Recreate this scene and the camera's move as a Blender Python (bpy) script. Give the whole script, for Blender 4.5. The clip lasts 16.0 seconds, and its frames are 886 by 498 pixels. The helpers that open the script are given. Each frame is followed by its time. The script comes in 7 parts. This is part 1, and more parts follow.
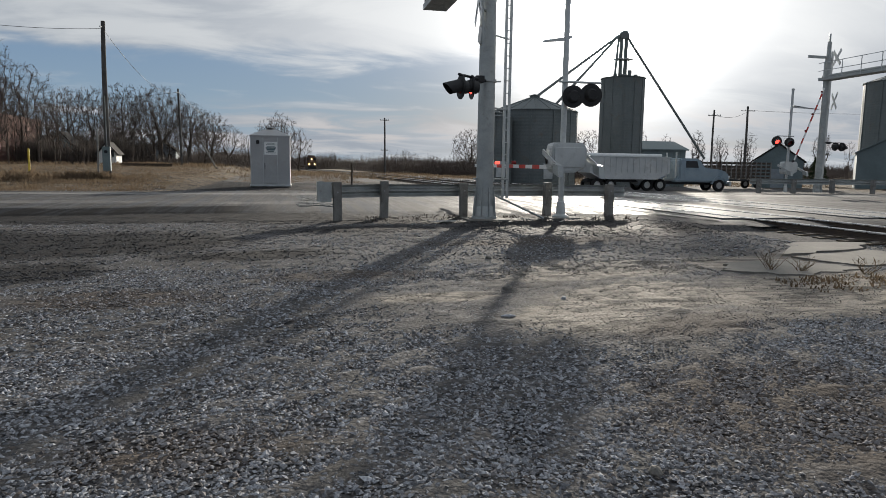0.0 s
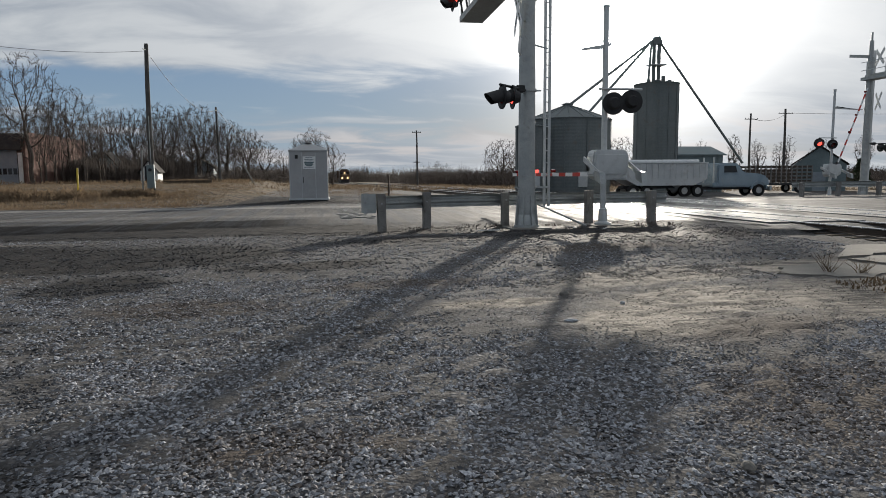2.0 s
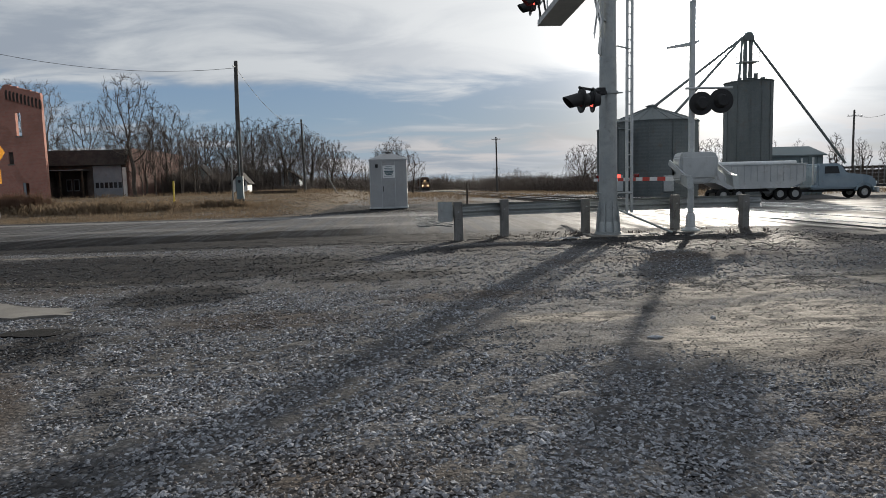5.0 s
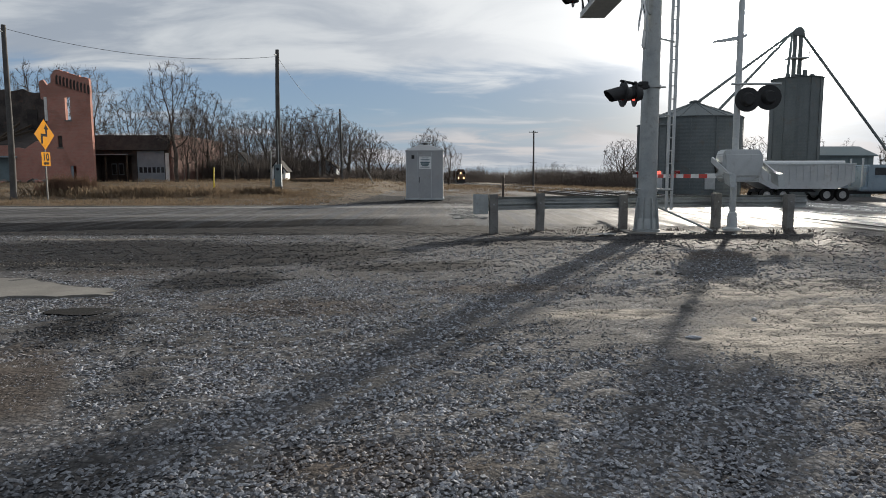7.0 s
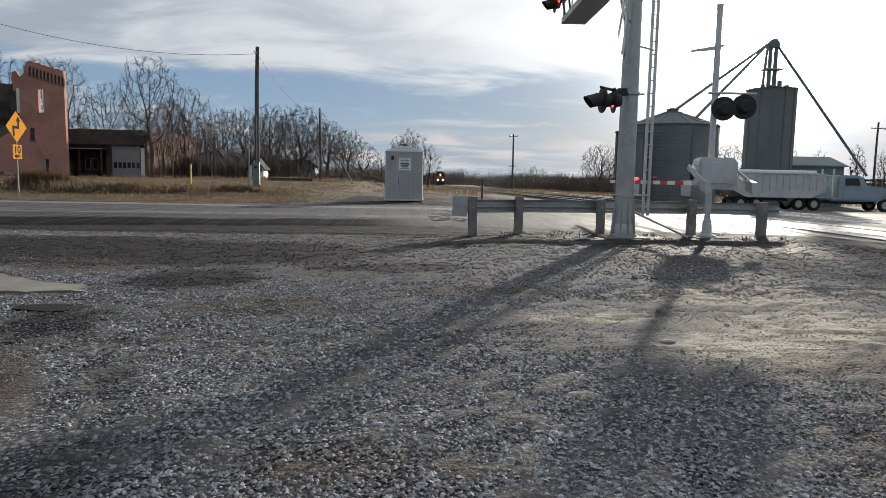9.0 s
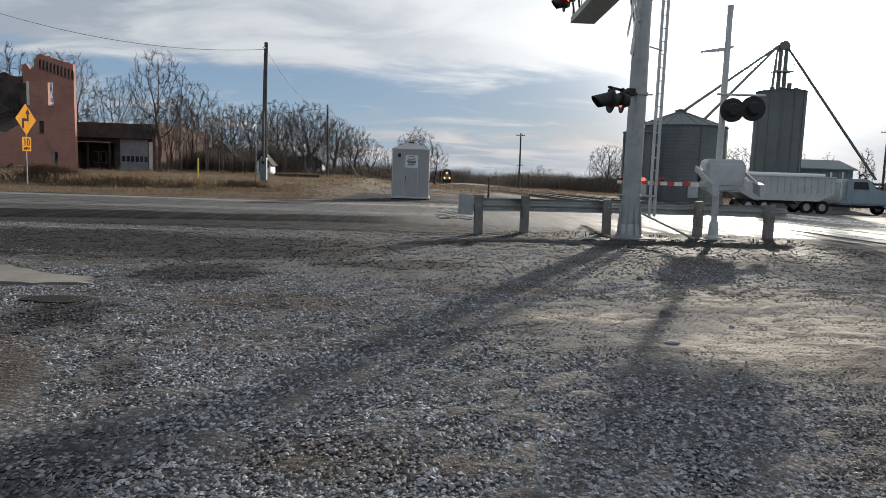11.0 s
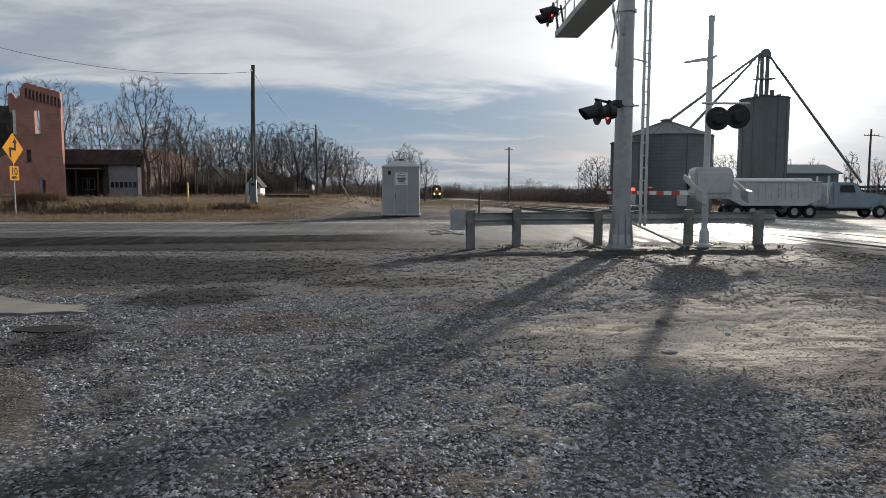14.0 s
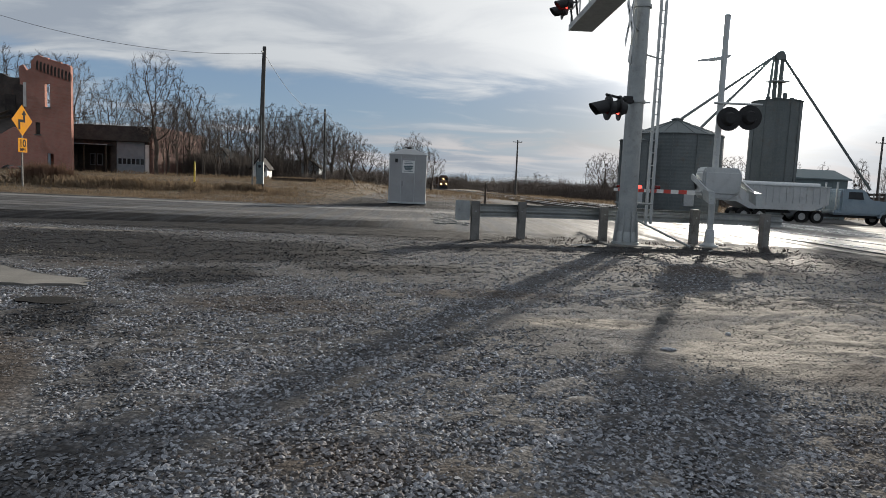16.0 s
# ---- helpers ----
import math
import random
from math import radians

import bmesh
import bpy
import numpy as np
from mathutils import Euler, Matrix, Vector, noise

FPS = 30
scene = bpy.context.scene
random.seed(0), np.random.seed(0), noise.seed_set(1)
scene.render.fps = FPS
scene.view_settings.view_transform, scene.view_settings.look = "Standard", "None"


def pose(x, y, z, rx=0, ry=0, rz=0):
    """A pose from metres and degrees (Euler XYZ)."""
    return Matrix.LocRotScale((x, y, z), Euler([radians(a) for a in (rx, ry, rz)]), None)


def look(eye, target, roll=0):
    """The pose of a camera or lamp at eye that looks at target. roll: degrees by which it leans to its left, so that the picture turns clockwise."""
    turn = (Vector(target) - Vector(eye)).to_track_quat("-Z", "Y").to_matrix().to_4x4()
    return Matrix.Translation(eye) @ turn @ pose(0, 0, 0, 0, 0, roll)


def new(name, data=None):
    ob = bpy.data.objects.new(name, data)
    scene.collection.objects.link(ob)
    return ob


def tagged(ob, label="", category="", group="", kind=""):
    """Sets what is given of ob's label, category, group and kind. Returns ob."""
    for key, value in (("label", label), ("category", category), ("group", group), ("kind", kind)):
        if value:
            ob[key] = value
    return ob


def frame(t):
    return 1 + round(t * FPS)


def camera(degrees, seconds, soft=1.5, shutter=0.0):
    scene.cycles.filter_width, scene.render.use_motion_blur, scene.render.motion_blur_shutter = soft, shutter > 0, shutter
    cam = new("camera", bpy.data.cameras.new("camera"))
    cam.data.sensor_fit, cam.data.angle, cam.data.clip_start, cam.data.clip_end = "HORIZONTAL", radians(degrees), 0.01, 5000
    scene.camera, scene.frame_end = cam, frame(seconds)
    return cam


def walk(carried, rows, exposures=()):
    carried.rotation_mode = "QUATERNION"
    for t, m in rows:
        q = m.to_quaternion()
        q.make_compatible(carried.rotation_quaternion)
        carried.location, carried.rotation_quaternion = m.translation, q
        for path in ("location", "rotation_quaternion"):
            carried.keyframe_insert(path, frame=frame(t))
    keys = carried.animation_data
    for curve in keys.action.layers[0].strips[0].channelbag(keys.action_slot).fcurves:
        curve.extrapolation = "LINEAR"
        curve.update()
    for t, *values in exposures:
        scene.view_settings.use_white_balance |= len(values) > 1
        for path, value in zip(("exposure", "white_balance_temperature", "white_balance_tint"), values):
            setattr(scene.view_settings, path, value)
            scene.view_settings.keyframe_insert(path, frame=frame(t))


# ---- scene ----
cam = camera(68.3, 16.0, soft=0.8)
PATH = [
    (0, (0.117, -0.385, 1.304), (0.551, 1.551, 1.05), 0.8),
    (0.5, (0.079, -0.428, 1.318), (0.482, 1.519, 1.099), 0.2),
    (1, (-0.035, -0.394, 1.302), (0.283, 1.565, 1.053), -1.5),
    (1.5, (-0.114, -0.378, 1.281), (0.193, 1.588, 1.079), -2.9),
    (2, (-0.166, -0.447, 1.281), (0.172, 1.512, 1.06), -0.5),
    (2.5, (-0.247, -0.497, 1.28), (0.012, 1.473, 1.044), -0.1),
    (3, (-0.267, -0.451, 1.285), (0.004, 1.519, 1.076), -2.1),
    (3.5, (-0.127, -0.392, 1.251), (0.189, 1.572, 1.048), 2.7),
    (4, (-0.051, -0.295, 1.28), (0.145, 1.687, 1.099), -0.0),
    (6.5, (-0.088, -0.195, 1.297), (-0.082, 1.793, 1.077), -0.3),
    (7, (-0.074, -0.184, 1.282), (-0.083, 1.804, 1.064), -0.1),
    (7.5, (-0.089, -0.204, 1.295), (-0.061, 1.782, 1.061), 0.5),
    (8, (-0.097, -0.201, 1.297), (-0.111, 1.782, 1.043), 1.0),
    (8.5, (-0.059, -0.177, 1.271), (-0.057, 1.814, 1.083), 0.1),
    (9, (-0.081, -0.193, 1.279), (-0.023, 1.795, 1.067), 1.1),
    (11.5, (-0.076, -0.2, 1.273), (-0.035, 1.787, 1.051), 2.1),
    (12, (-0.075, -0.22, 1.289), (0.027, 1.761, 1.028), 4.1),
    (12.5, (-0.099, -0.183, 1.28), (-0.104, 1.804, 1.058), 3.1),
    (13, (-0.096, -0.204, 1.293), (-0.065, 1.789, 1.121), 4.5),
    (13.5, (-0.097, -0.205, 1.276), (-0.06, 1.788, 1.11), 1.2),
    (14, (-0.103, -0.21, 1.286), (-0.038, 1.781, 1.116), 0.1),
    (14.5, (-0.093, -0.192, 1.29), (-0.041, 1.799, 1.106), 1.5),
    (15, (-0.096, -0.221, 1.277), (-0.012, 1.769, 1.1), 1.9),
    (15.5, (-0.116, -0.218, 1.282), (-0.04, 1.771, 1.088), 1.6),
    (16, (-0.089, -0.192, 1.262), (-0.036, 1.798, 1.062), 2.5),
]
walk(cam, [(t, look(eye, target, roll)) for t, eye, target, roll in PATH], exposures=[(0.0, 0.33), (4.0, 0.35), (7.0, 0.47), (9.0, 0.59), (11.8, 0.56), (13.5, 0.45), (16.0, 0.41)])

# ---- world and sun ----
SUN_AZ, SUN_EL = 25.7, 13.1          # degrees to the right of +y, and above the horizon
sun_dir = Vector((math.sin(radians(SUN_AZ)) * math.cos(radians(SUN_EL)), math.cos(radians(SUN_AZ)) * math.cos(radians(SUN_EL)), math.sin(radians(SUN_EL))))
sun = new("sun", bpy.data.lights.new("sun", "SUN"))
sun.data.energy, sun.data.angle, sun.data.color = 5.0, radians(0.9), (1.0, 0.92, 0.80)
sun.matrix_world = look((0, 0, 50), Vector((0, 0, 50)) - sun_dir)


class Nodes:
    """Short way to write node trees."""

    def __init__(self, tree):
        self.t = tree
        tree.nodes.clear()

    def add(self, kind, **props):
        n = self.t.nodes.new(kind)
        for k, v in props.items():
            setattr(n, k, v)
        return n

    def link(self, a, b):
        self.t.links.new(a, b)

    def put(self, socket, v):
        if hasattr(v, "is_output"):
            self.link(v, socket)
        else:
            socket.default_value = v

    def math(self, op, a, b=0.0, c=0.0, clamp=False):
        n = self.add("ShaderNodeMath", operation=op, use_clamp=clamp)
        for s, v in zip(n.inputs, (a, b, c)):
            self.put(s, v)
        return n.outputs[0]

    def vec(self, op, a, b=(0, 0, 0)):
        n = self.add("ShaderNodeVectorMath", operation=op)
        self.put(n.inputs[0], a)
        self.put(n.inputs[1], b)
        return n.outputs["Value"] if op in ("DOT_PRODUCT", "LENGTH") else n.outputs["Vector"]

    def mix(self, f, a, b, blend="MIX"):
        n = self.add("ShaderNodeMix", data_type="RGBA", blend_type=blend)
        self.put(n.inputs[0], f)
        self.put(n.inputs[6], a if hasattr(a, "is_output") else (*a, 1)[:4])
        self.put(n.inputs[7], b if hasattr(b, "is_output") else (*b, 1)[:4])
        return n.outputs[2]

    def noise(self, vec, scale, detail=4.0, rough=0.6, distort=0.0):
        n = self.add("ShaderNodeTexNoise")
        self.link(vec, n.inputs["Vector"])
        n.inputs["Scale"].default_value, n.inputs["Detail"].default_value = scale, detail
        n.inputs["Roughness"].default_value, n.inputs["Distortion"].default_value = rough, distort
        return n.outputs[0]

    def ramp(self, f, lo, hi, a=0.0, b=1.0):
        n = self.add("ShaderNodeMapRange")
        n.interpolation_type = "SMOOTHSTEP"
        self.link(f, n.inputs[0])
        for i, v in enumerate((lo, hi, a, b)):
            n.inputs[i + 1].default_value = v
        return n.outputs[0]


world = bpy.data.worlds.new("winter_afternoon")
scene.world = world
world.use_nodes = True
w = Nodes(world.node_tree)
sky = w.add("ShaderNodeTexSky", sky_type="NISHITA", sun_disc=False, sun_elevation=radians(SUN_EL), sun_rotation=radians(SUN_AZ), dust_density=2.0)
way = w.vec("NORMALIZE", w.add("ShaderNodeTexCoord").outputs["Generated"])
sep = w.add("ShaderNodeSeparateXYZ")
w.link(way, sep.inputs[0])
up = w.math("MAXIMUM", sep.outputs[2], 0.0)
# clouds lie on a flat layer, seen in perspective
deck = w.math("ADD", up, 0.16)
lay = w.add("ShaderNodeCombineXYZ")
w.link(w.math("DIVIDE", sep.outputs[0], deck), lay.inputs[0])
w.link(w.math("DIVIDE", sep.outputs[1], deck), lay.inputs[1])
shift = w.vec("ADD", lay.outputs[0], (1.7, 9.3, 0.0))
n_big = w.noise(w.vec("MULTIPLY", shift, (0.6, 1.0, 1.0)), 0.8, 5.0, 0.5, 0.4)
n_fine = w.noise(w.vec("MULTIPLY", shift, (0.6, 1.0, 1.0)), 2.3, 7.0, 0.56, 0.5)
# blue gaps low in the sky, closed cloud higher up
open_low = w.math("MULTIPLY", w.math("MULTIPLY", w.ramp(up, 0.03, 0.065), w.ramp(up, 0.21, 0.13)), w.ramp(sep.outputs[0], 0.56, 0.36, -0.9, 1.0))
amount = w.math("ADD", w.math("MULTIPLY", n_big, 0.5), w.math("MULTIPLY", n_fine, 0.5))
amount = w.math("ADD", amount, w.math("ADD", w.math("MULTIPLY", open_low, -0.125), w.math("MULTIPLY", w.ramp(up, 0.12, 0.24), 0.24)))
cover = w.ramp(amount, 0.36, 0.52)
near_sun = w.math("MAXIMUM", w.vec("DOT_PRODUCT", way, tuple(sun_dir)), 0.0)
glow_wide = w.math("POWER", near_sun, 12.0)
glow_mid = w.math("POWER", near_sun, 120.0)
glow_core = w.math("POWER", near_sun, 900.0)
blue = w.mix(w.ramp(up, 0.05, 0.17), (0.185, 0.27, 0.355), (0.14, 0.22, 0.33))
blue = w.mix(1.0, blue, w.mix(1.0, sky.outputs[0], (0.004, 0.004, 0.004), "MULTIPLY"), "ADD")
white = w.mix(w.ramp(n_fine, 0.36, 0.66), (0.24, 0.275, 0.325), (0.43, 0.455, 0.48))
high = w.ramp(up, 0.08, 0.19)
toward = w.math("ADD", w.math("MULTIPLY", w.math("POWER", near_sun, 30.0), w.math("SUBTRACT", 1.0, high)), w.math("MULTIPLY", w.math("POWER", near_sun, 10.0), high))
white = w.mix(toward, white, (0.70, 0.71, 0.715))
air = w.mix(cover, blue, white)
band = w.math("MULTIPLY", w.ramp(up, 0.012, 0.03), w.ramp(up, 0.10, 0.05))
air = w.mix(w.math("MULTIPLY", band, w.ramp(n_fine, 0.44, 0.58, 0.05, 0.45)), air, (0.44, 0.39, 0.375))
veil = w.math("ADD", w.math("ADD", w.math("MULTIPLY", w.math("MULTIPLY", glow_wide, high), 0.12), w.math("MULTIPLY", glow_mid, 1.7)), w.math("MULTIPLY", glow_core, 30.0))
sc = w.add("ShaderNodeVectorMath", operation="SCALE")
sc.inputs[0].default_value = (1.0, 0.975, 0.93)
w.link(veil, sc.inputs["Scale"])
# the sky is dimmer away from the sun
sunward = w.vec("DOT_PRODUCT", way, tuple(sun_dir))
air = w.mix(w.ramp(sunward, -0.6, 0.5), w.mix(1.0, air, (0.88, 0.89, 0.92), "MULTIPLY"), air)
lit = w.vec("ADD", air, sc.outputs[0])
below = w.mix(w.ramp(sep.outputs[2], -0.02, 0.0), (0.10, 0.10, 0.09), lit)
bg = w.add("ShaderNodeBackground")
w.link(below, bg.inputs[0])
bg.inputs[1].default_value = 1.0
w.link(bg.outputs[0], w.add("ShaderNodeOutputWorld").inputs[0])

# ---- materials ----


def surface(name, a, b, scale=2.0, rough=0.7, metal=0.0, bump=0.3, grain=40.0, stain=None, wear=0.5, coat=0.0):
    """Paint, metal, wood or masonry: two colours mixed by coarse and fine noise, with relief; stain: a third colour in patches."""
    m = bpy.data.materials.new(name)
    m.use_nodes = True
    n = Nodes(m.node_tree)
    at = n.add("ShaderNodeNewGeometry").outputs["Position"]
    coarse, fine = n.noise(at, scale, 5.0, 0.62, 0.3), n.noise(at, grain, 3.0, 0.6)
    f = n.math("ADD", n.math("MULTIPLY", n.ramp(coarse, 0.35, 0.66), 0.65), n.math("MULTIPLY", n.ramp(fine, 0.3, 0.7), 0.35))
    col = n.mix(f, a, b)
    if stain:
        col = n.mix(n.math("MULTIPLY", n.ramp(n.noise(at, scale * 2.3, 6.0, 0.7), 0.55, 0.68), wear), col, stain)
    p = n.add("ShaderNodeBsdfPrincipled")
    n.link(col, p.inputs["Base Color"])
    n.link(n.ramp(coarse, 0.3, 0.7, max(rough - 0.12, 0.05), min(rough + 0.12, 1.0)), p.inputs["Roughness"])
    p.inputs["Metallic"].default_value, p.inputs["Coat Weight"].default_value = metal, coat
    p.inputs["Specular IOR Level"].default_value = 0.12 if rough > 0.8 else 0.4
    bu = n.add("ShaderNodeBump")
    bu.inputs["Strength"].default_value, bu.inputs["Distance"].default_value = bump, 0.01
    n.link(n.math("ADD", fine, coarse), bu.inputs["Height"])
    n.link(bu.outputs[0], p.inputs["Normal"])
    n.link(p.outputs[0], n.add("ShaderNodeOutputMaterial").inputs[0])
    return m


def glowing(name, colour, strength):
    m = bpy.data.materials.new(name)
    m.use_nodes = True
    n = Nodes(m.node_tree)
    p = n.add("ShaderNodeBsdfPrincipled")
    p.inputs["Base Color"].default_value = (*colour, 1)
    p.inputs["Emission Color"].default_value, p.inputs["Emission Strength"].default_value = (*colour, 1), strength
    n.link(p.outputs[0], n.add("ShaderNodeOutputMaterial").inputs[0])
    return m


def brickwork(name, a, b, mortar, axis="x"):
    m = bpy.data.materials.new(name)
    m.use_nodes = True
    n = Nodes(m.node_tree)
    at = n.add("ShaderNodeNewGeometry").outputs["Position"]
    sp = n.add("ShaderNodeSeparateXYZ")
    n.link(at, sp.inputs[0])
    cb = n.add("ShaderNodeCombineXYZ")
    n.link(n.math("ADD", sp.outputs[0], sp.outputs[1]), cb.inputs[0])
    n.link(sp.outputs[2], cb.inputs[1])
    br = n.add("ShaderNodeTexBrick")
    n.link(cb.outputs[0], br.inputs["Vector"])
    br.inputs["Color1"].default_value, br.inputs["Color2"].default_value, br.inputs["Mortar"].default_value = (*a, 1), (*b, 1), (*mortar, 1)
    br.inputs["Scale"].default_value, br.inputs["Mortar Size"].default_value = 1.0, 0.012
    br.inputs["Brick Width"].default_value, br.inputs["Row Height"].default_value = 0.215, 0.075
    dirt = n.ramp(n.noise(at, 0.45, 6.0, 0.7, 0.5), 0.42, 0.66)
    col = n.mix(n.math("MULTIPLY", dirt, 0.42), br.outputs[0], (0.16, 0.075, 0.055))
    col = n.mix(n.math("MULTIPLY", n.ramp(n.noise(at, 1.7, 6.0, 0.75), 0.56, 0.68), 0.45), col, (0.33, 0.21, 0.17))
    p = n.add("ShaderNodeBsdfPrincipled")
    n.link(col, p.inputs["Base Color"])
    p.inputs["Roughness"].default_value = 0.9
    bu = n.add("ShaderNodeBump")
    bu.inputs["Strength"].default_value, bu.inputs["Distance"].default_value = 0.6, 0.01
    n.link(br.outputs[1], bu.inputs["Height"])
    bu.invert = True
    n.link(bu.outputs[0], p.inputs["Normal"])
    n.link(p.outputs[0], n.add("ShaderNodeOutputMaterial").inputs[0])
    return m


def ground_material():
    """Crushed stone, packed fines, dark damp fines, dry grass and ballast, by the zones stored on the sheet."""
    m = bpy.data.materials.new("crushed_stone_ground")
    m.use_nodes = True
    n = Nodes(m.node_tree)
    at = n.add("ShaderNodeNewGeometry").outputs["Position"]
    zone = {k: n.add("ShaderNodeAttribute", attribute_name=k).outputs["Fac"] for k in ("sand", "damp", "soil", "grass", "ballast")}
    v = n.add("ShaderNodeTexVoronoi")
    v.inputs["Scale"].default_value = 30.0
    n.link(n.vec("ADD", at, n.vec("MULTIPLY", n.add("ShaderNodeTexNoise").outputs[1], (0.01, 0.01, 0.0))), v.inputs["Vector"])
    v2 = n.add("ShaderNodeTexVoronoi")
    v2.inputs["Scale"].default_value = 75.0
    n.link(at, v2.inputs["Vector"])
    hue = n.add("ShaderNodeSeparateColor")
    n.link(v.outputs["Color"], hue.inputs[0])
    hue2 = n.add("ShaderNodeSeparateColor")
    n.link(v2.outputs["Color"], hue2.inputs[0])
    big, mid, tiny = n.noise(at, 0.5, 5.0, 0.65, 0.4), n.noise(at, 2.6, 6.0, 0.65), n.noise(at, 120.0, 3.0, 0.6)
    stone = n.mix(hue.outputs[0], (0.042, 0.043, 0.047), (0.29, 0.295, 0.31))
    stone = n.mix(n.math("MULTIPLY", hue.outputs[1], 0.5), stone, (0.15, 0.12, 0.095))
    fines = n.mix(hue2.outputs[0], (0.04, 0.039, 0.038), (0.122, 0.117, 0.112))
    # gaps between the drawn stones are coloured dark, for the self-shadowing bumps lack
    gap = n.ramp(v.outputs["Distance"], 0.25, 0.62)
    gravel = n.mix(n.math("MULTIPLY", gap, 0.8), stone, (0.055, 0.055, 0.057))
    packed = n.mix(n.ramp(n.math("ADD", mid, n.math("MULTIPLY", big, 0.6)), 0.66, 0.95), gravel, fines)
    packed = n.mix(n.math("MULTIPLY", n.ramp(big, 0.45, 0.7), 0.22), packed, (0.06, 0.049, 0.041))
    ruts = n.noise(n.vec("MULTIPLY", at, (0.5, 4.0, 1.0)), 2.4, 7.0, 0.7, 0.8)
    sand = n.mix(n.ramp(n.math("ADD", n.math("MULTIPLY", mid, 0.4), n.math("MULTIPLY", ruts, 0.6)), 0.42, 0.58), (0.10, 0.09, 0.078), (0.36, 0.32, 0.27))
    sand = n.mix(n.math("MULTIPLY", n.ramp(tiny, 0.45, 0.7), 0.4), sand, (0.09, 0.08, 0.07))
    damp = n.mix(hue2.outputs[0], (0.009, 0.009, 0.0095), (0.03, 0.0285, 0.028))
    damp = n.mix(n.math("MULTIPLY", n.ramp(mid, 0.46, 0.6), 0.35), damp, (0.045, 0.036, 0.03))
    turf = n.mix(n.ramp(mid, 0.42, 0.58), (0.052, 0.039, 0.029), (0.19, 0.145, 0.10))
    turf = n.mix(n.math("MULTIPLY", n.ramp(big, 0.45, 0.65), 0.55), turf, (0.09, 0.08, 0.05))
    bal = n.mix(hue.outputs[0], (0.035, 0.035, 0.037), (0.13, 0.125, 0.12))

    along = n.vec("MULTIPLY", at, (0.32, 1.7, 1.0))

    def over(col, other, z, lo, hi):
        rag = n.math("ADD", n.math("MULTIPLY", n.noise(at, 5.0, 6.0, 0.7), 0.5), n.math("MULTIPLY", n.noise(along, 2.2, 6.0, 0.7, 0.6), 0.5))
        edge = n.math("ADD", z, n.math("MULTIPLY", n.math("SUBTRACT", rag, 0.5), 1.1))
        return n.mix(n.math("MULTIPLY", n.ramp(edge, lo, hi), n.ramp(z, 0.0, 0.12)), col, other)

    col = over(packed, n.mix(hue2.outputs[0], (0.04, 0.034, 0.03), (0.105, 0.088, 0.076)), zone["soil"], 0.3, 0.8)
    col = over(col, sand, zone["sand"], 0.35, 0.75)
    col = over(col, damp, zone["damp"], 0.25, 0.62)
    col = over(col, turf, zone["grass"], 0.4, 0.6)
    col = over(col, bal, zone["ballast"], 0.4, 0.6)
    p = n.add("ShaderNodeBsdfPrincipled")
    n.link(col, p.inputs["Base Color"])
    n.link(n.math("SUBTRACT", 0.95, n.math("MULTIPLY", zone["damp"], 0.2)), p.inputs["Roughness"])
    p.inputs["Specular IOR Level"].default_value = 0.08
    bu = n.add("ShaderNodeBump")
    bu.inputs["Strength"].default_value, bu.inputs["Distance"].default_value = 0.35, 0.02
    h = n.math("ADD", n.math("MULTIPLY", v.outputs["Distance"], -1.0), n.math("ADD", n.math("MULTIPLY", v2.outputs["Distance"], -0.4), n.math("ADD", n.math("MULTIPLY", mid, 0.5), n.math("MULTIPLY", ruts, 1.4))))
    n.link(h, bu.inputs["Height"])
    n.link(bu.outputs[0], p.inputs["Normal"])
    n.link(p.outputs[0], n.add("ShaderNodeOutputMaterial").inputs[0])
    return m


def stone_material(name, lo, hi, warm):
    m = bpy.data.materials.new(name)
    m.use_nodes = True
    n = Nodes(m.node_tree)
    g = n.add("ShaderNodeNewGeometry")
    r = g.outputs["Random Per Island"]
    second = n.math("FRACT", n.math("MULTIPLY", r, 17.3))
    col = n.mix(r, lo, hi)
    col = n.mix(n.math("MULTIPLY", n.ramp(second, 0.6, 1.0), 0.7), col, warm)
    col = n.mix(n.math("MULTIPLY", n.ramp(n.noise(g.outputs["Position"], 90.0, 4.0, 0.7), 0.4, 0.65), 0.45), col, tuple(0.45 * c for c in lo))
    zone = {k: n.add("ShaderNodeAttribute", attribute_name=k).outputs["Fac"] for k in ("sand", "damp", "soil")}
    rag = n.math("MULTIPLY", n.math("SUBTRACT", n.noise(g.outputs["Position"], 2.2, 6.0, 0.7, 0.5), 0.5), 0.95)
    soil = n.ramp(n.math("ADD", zone["soil"], rag), 0.25, 0.75)
    col = n.mix(n.math("MULTIPLY", soil, 0.42), col, warm)
    col = n.mix(n.math("MULTIPLY", n.ramp(n.math("ADD", zone["damp"], rag), 0.12, 0.5), 0.75), col, (0.025, 0.0245, 0.025))
    col = n.mix(n.math("MULTIPLY", n.ramp(n.math("ADD", zone["sand"], rag), 0.3, 0.8), 0.6), col, (0.27, 0.24, 0.20))
    p = n.add("ShaderNodeBsdfPrincipled")
    n.link(col, p.inputs["Base Color"])
    p.inputs["Roughness"].default_value = 0.9
    p.inputs["Specular IOR Level"].default_value = 0.1
    n.link(p.outputs[0], n.add("ShaderNodeOutputMaterial").inputs[0])
    return m


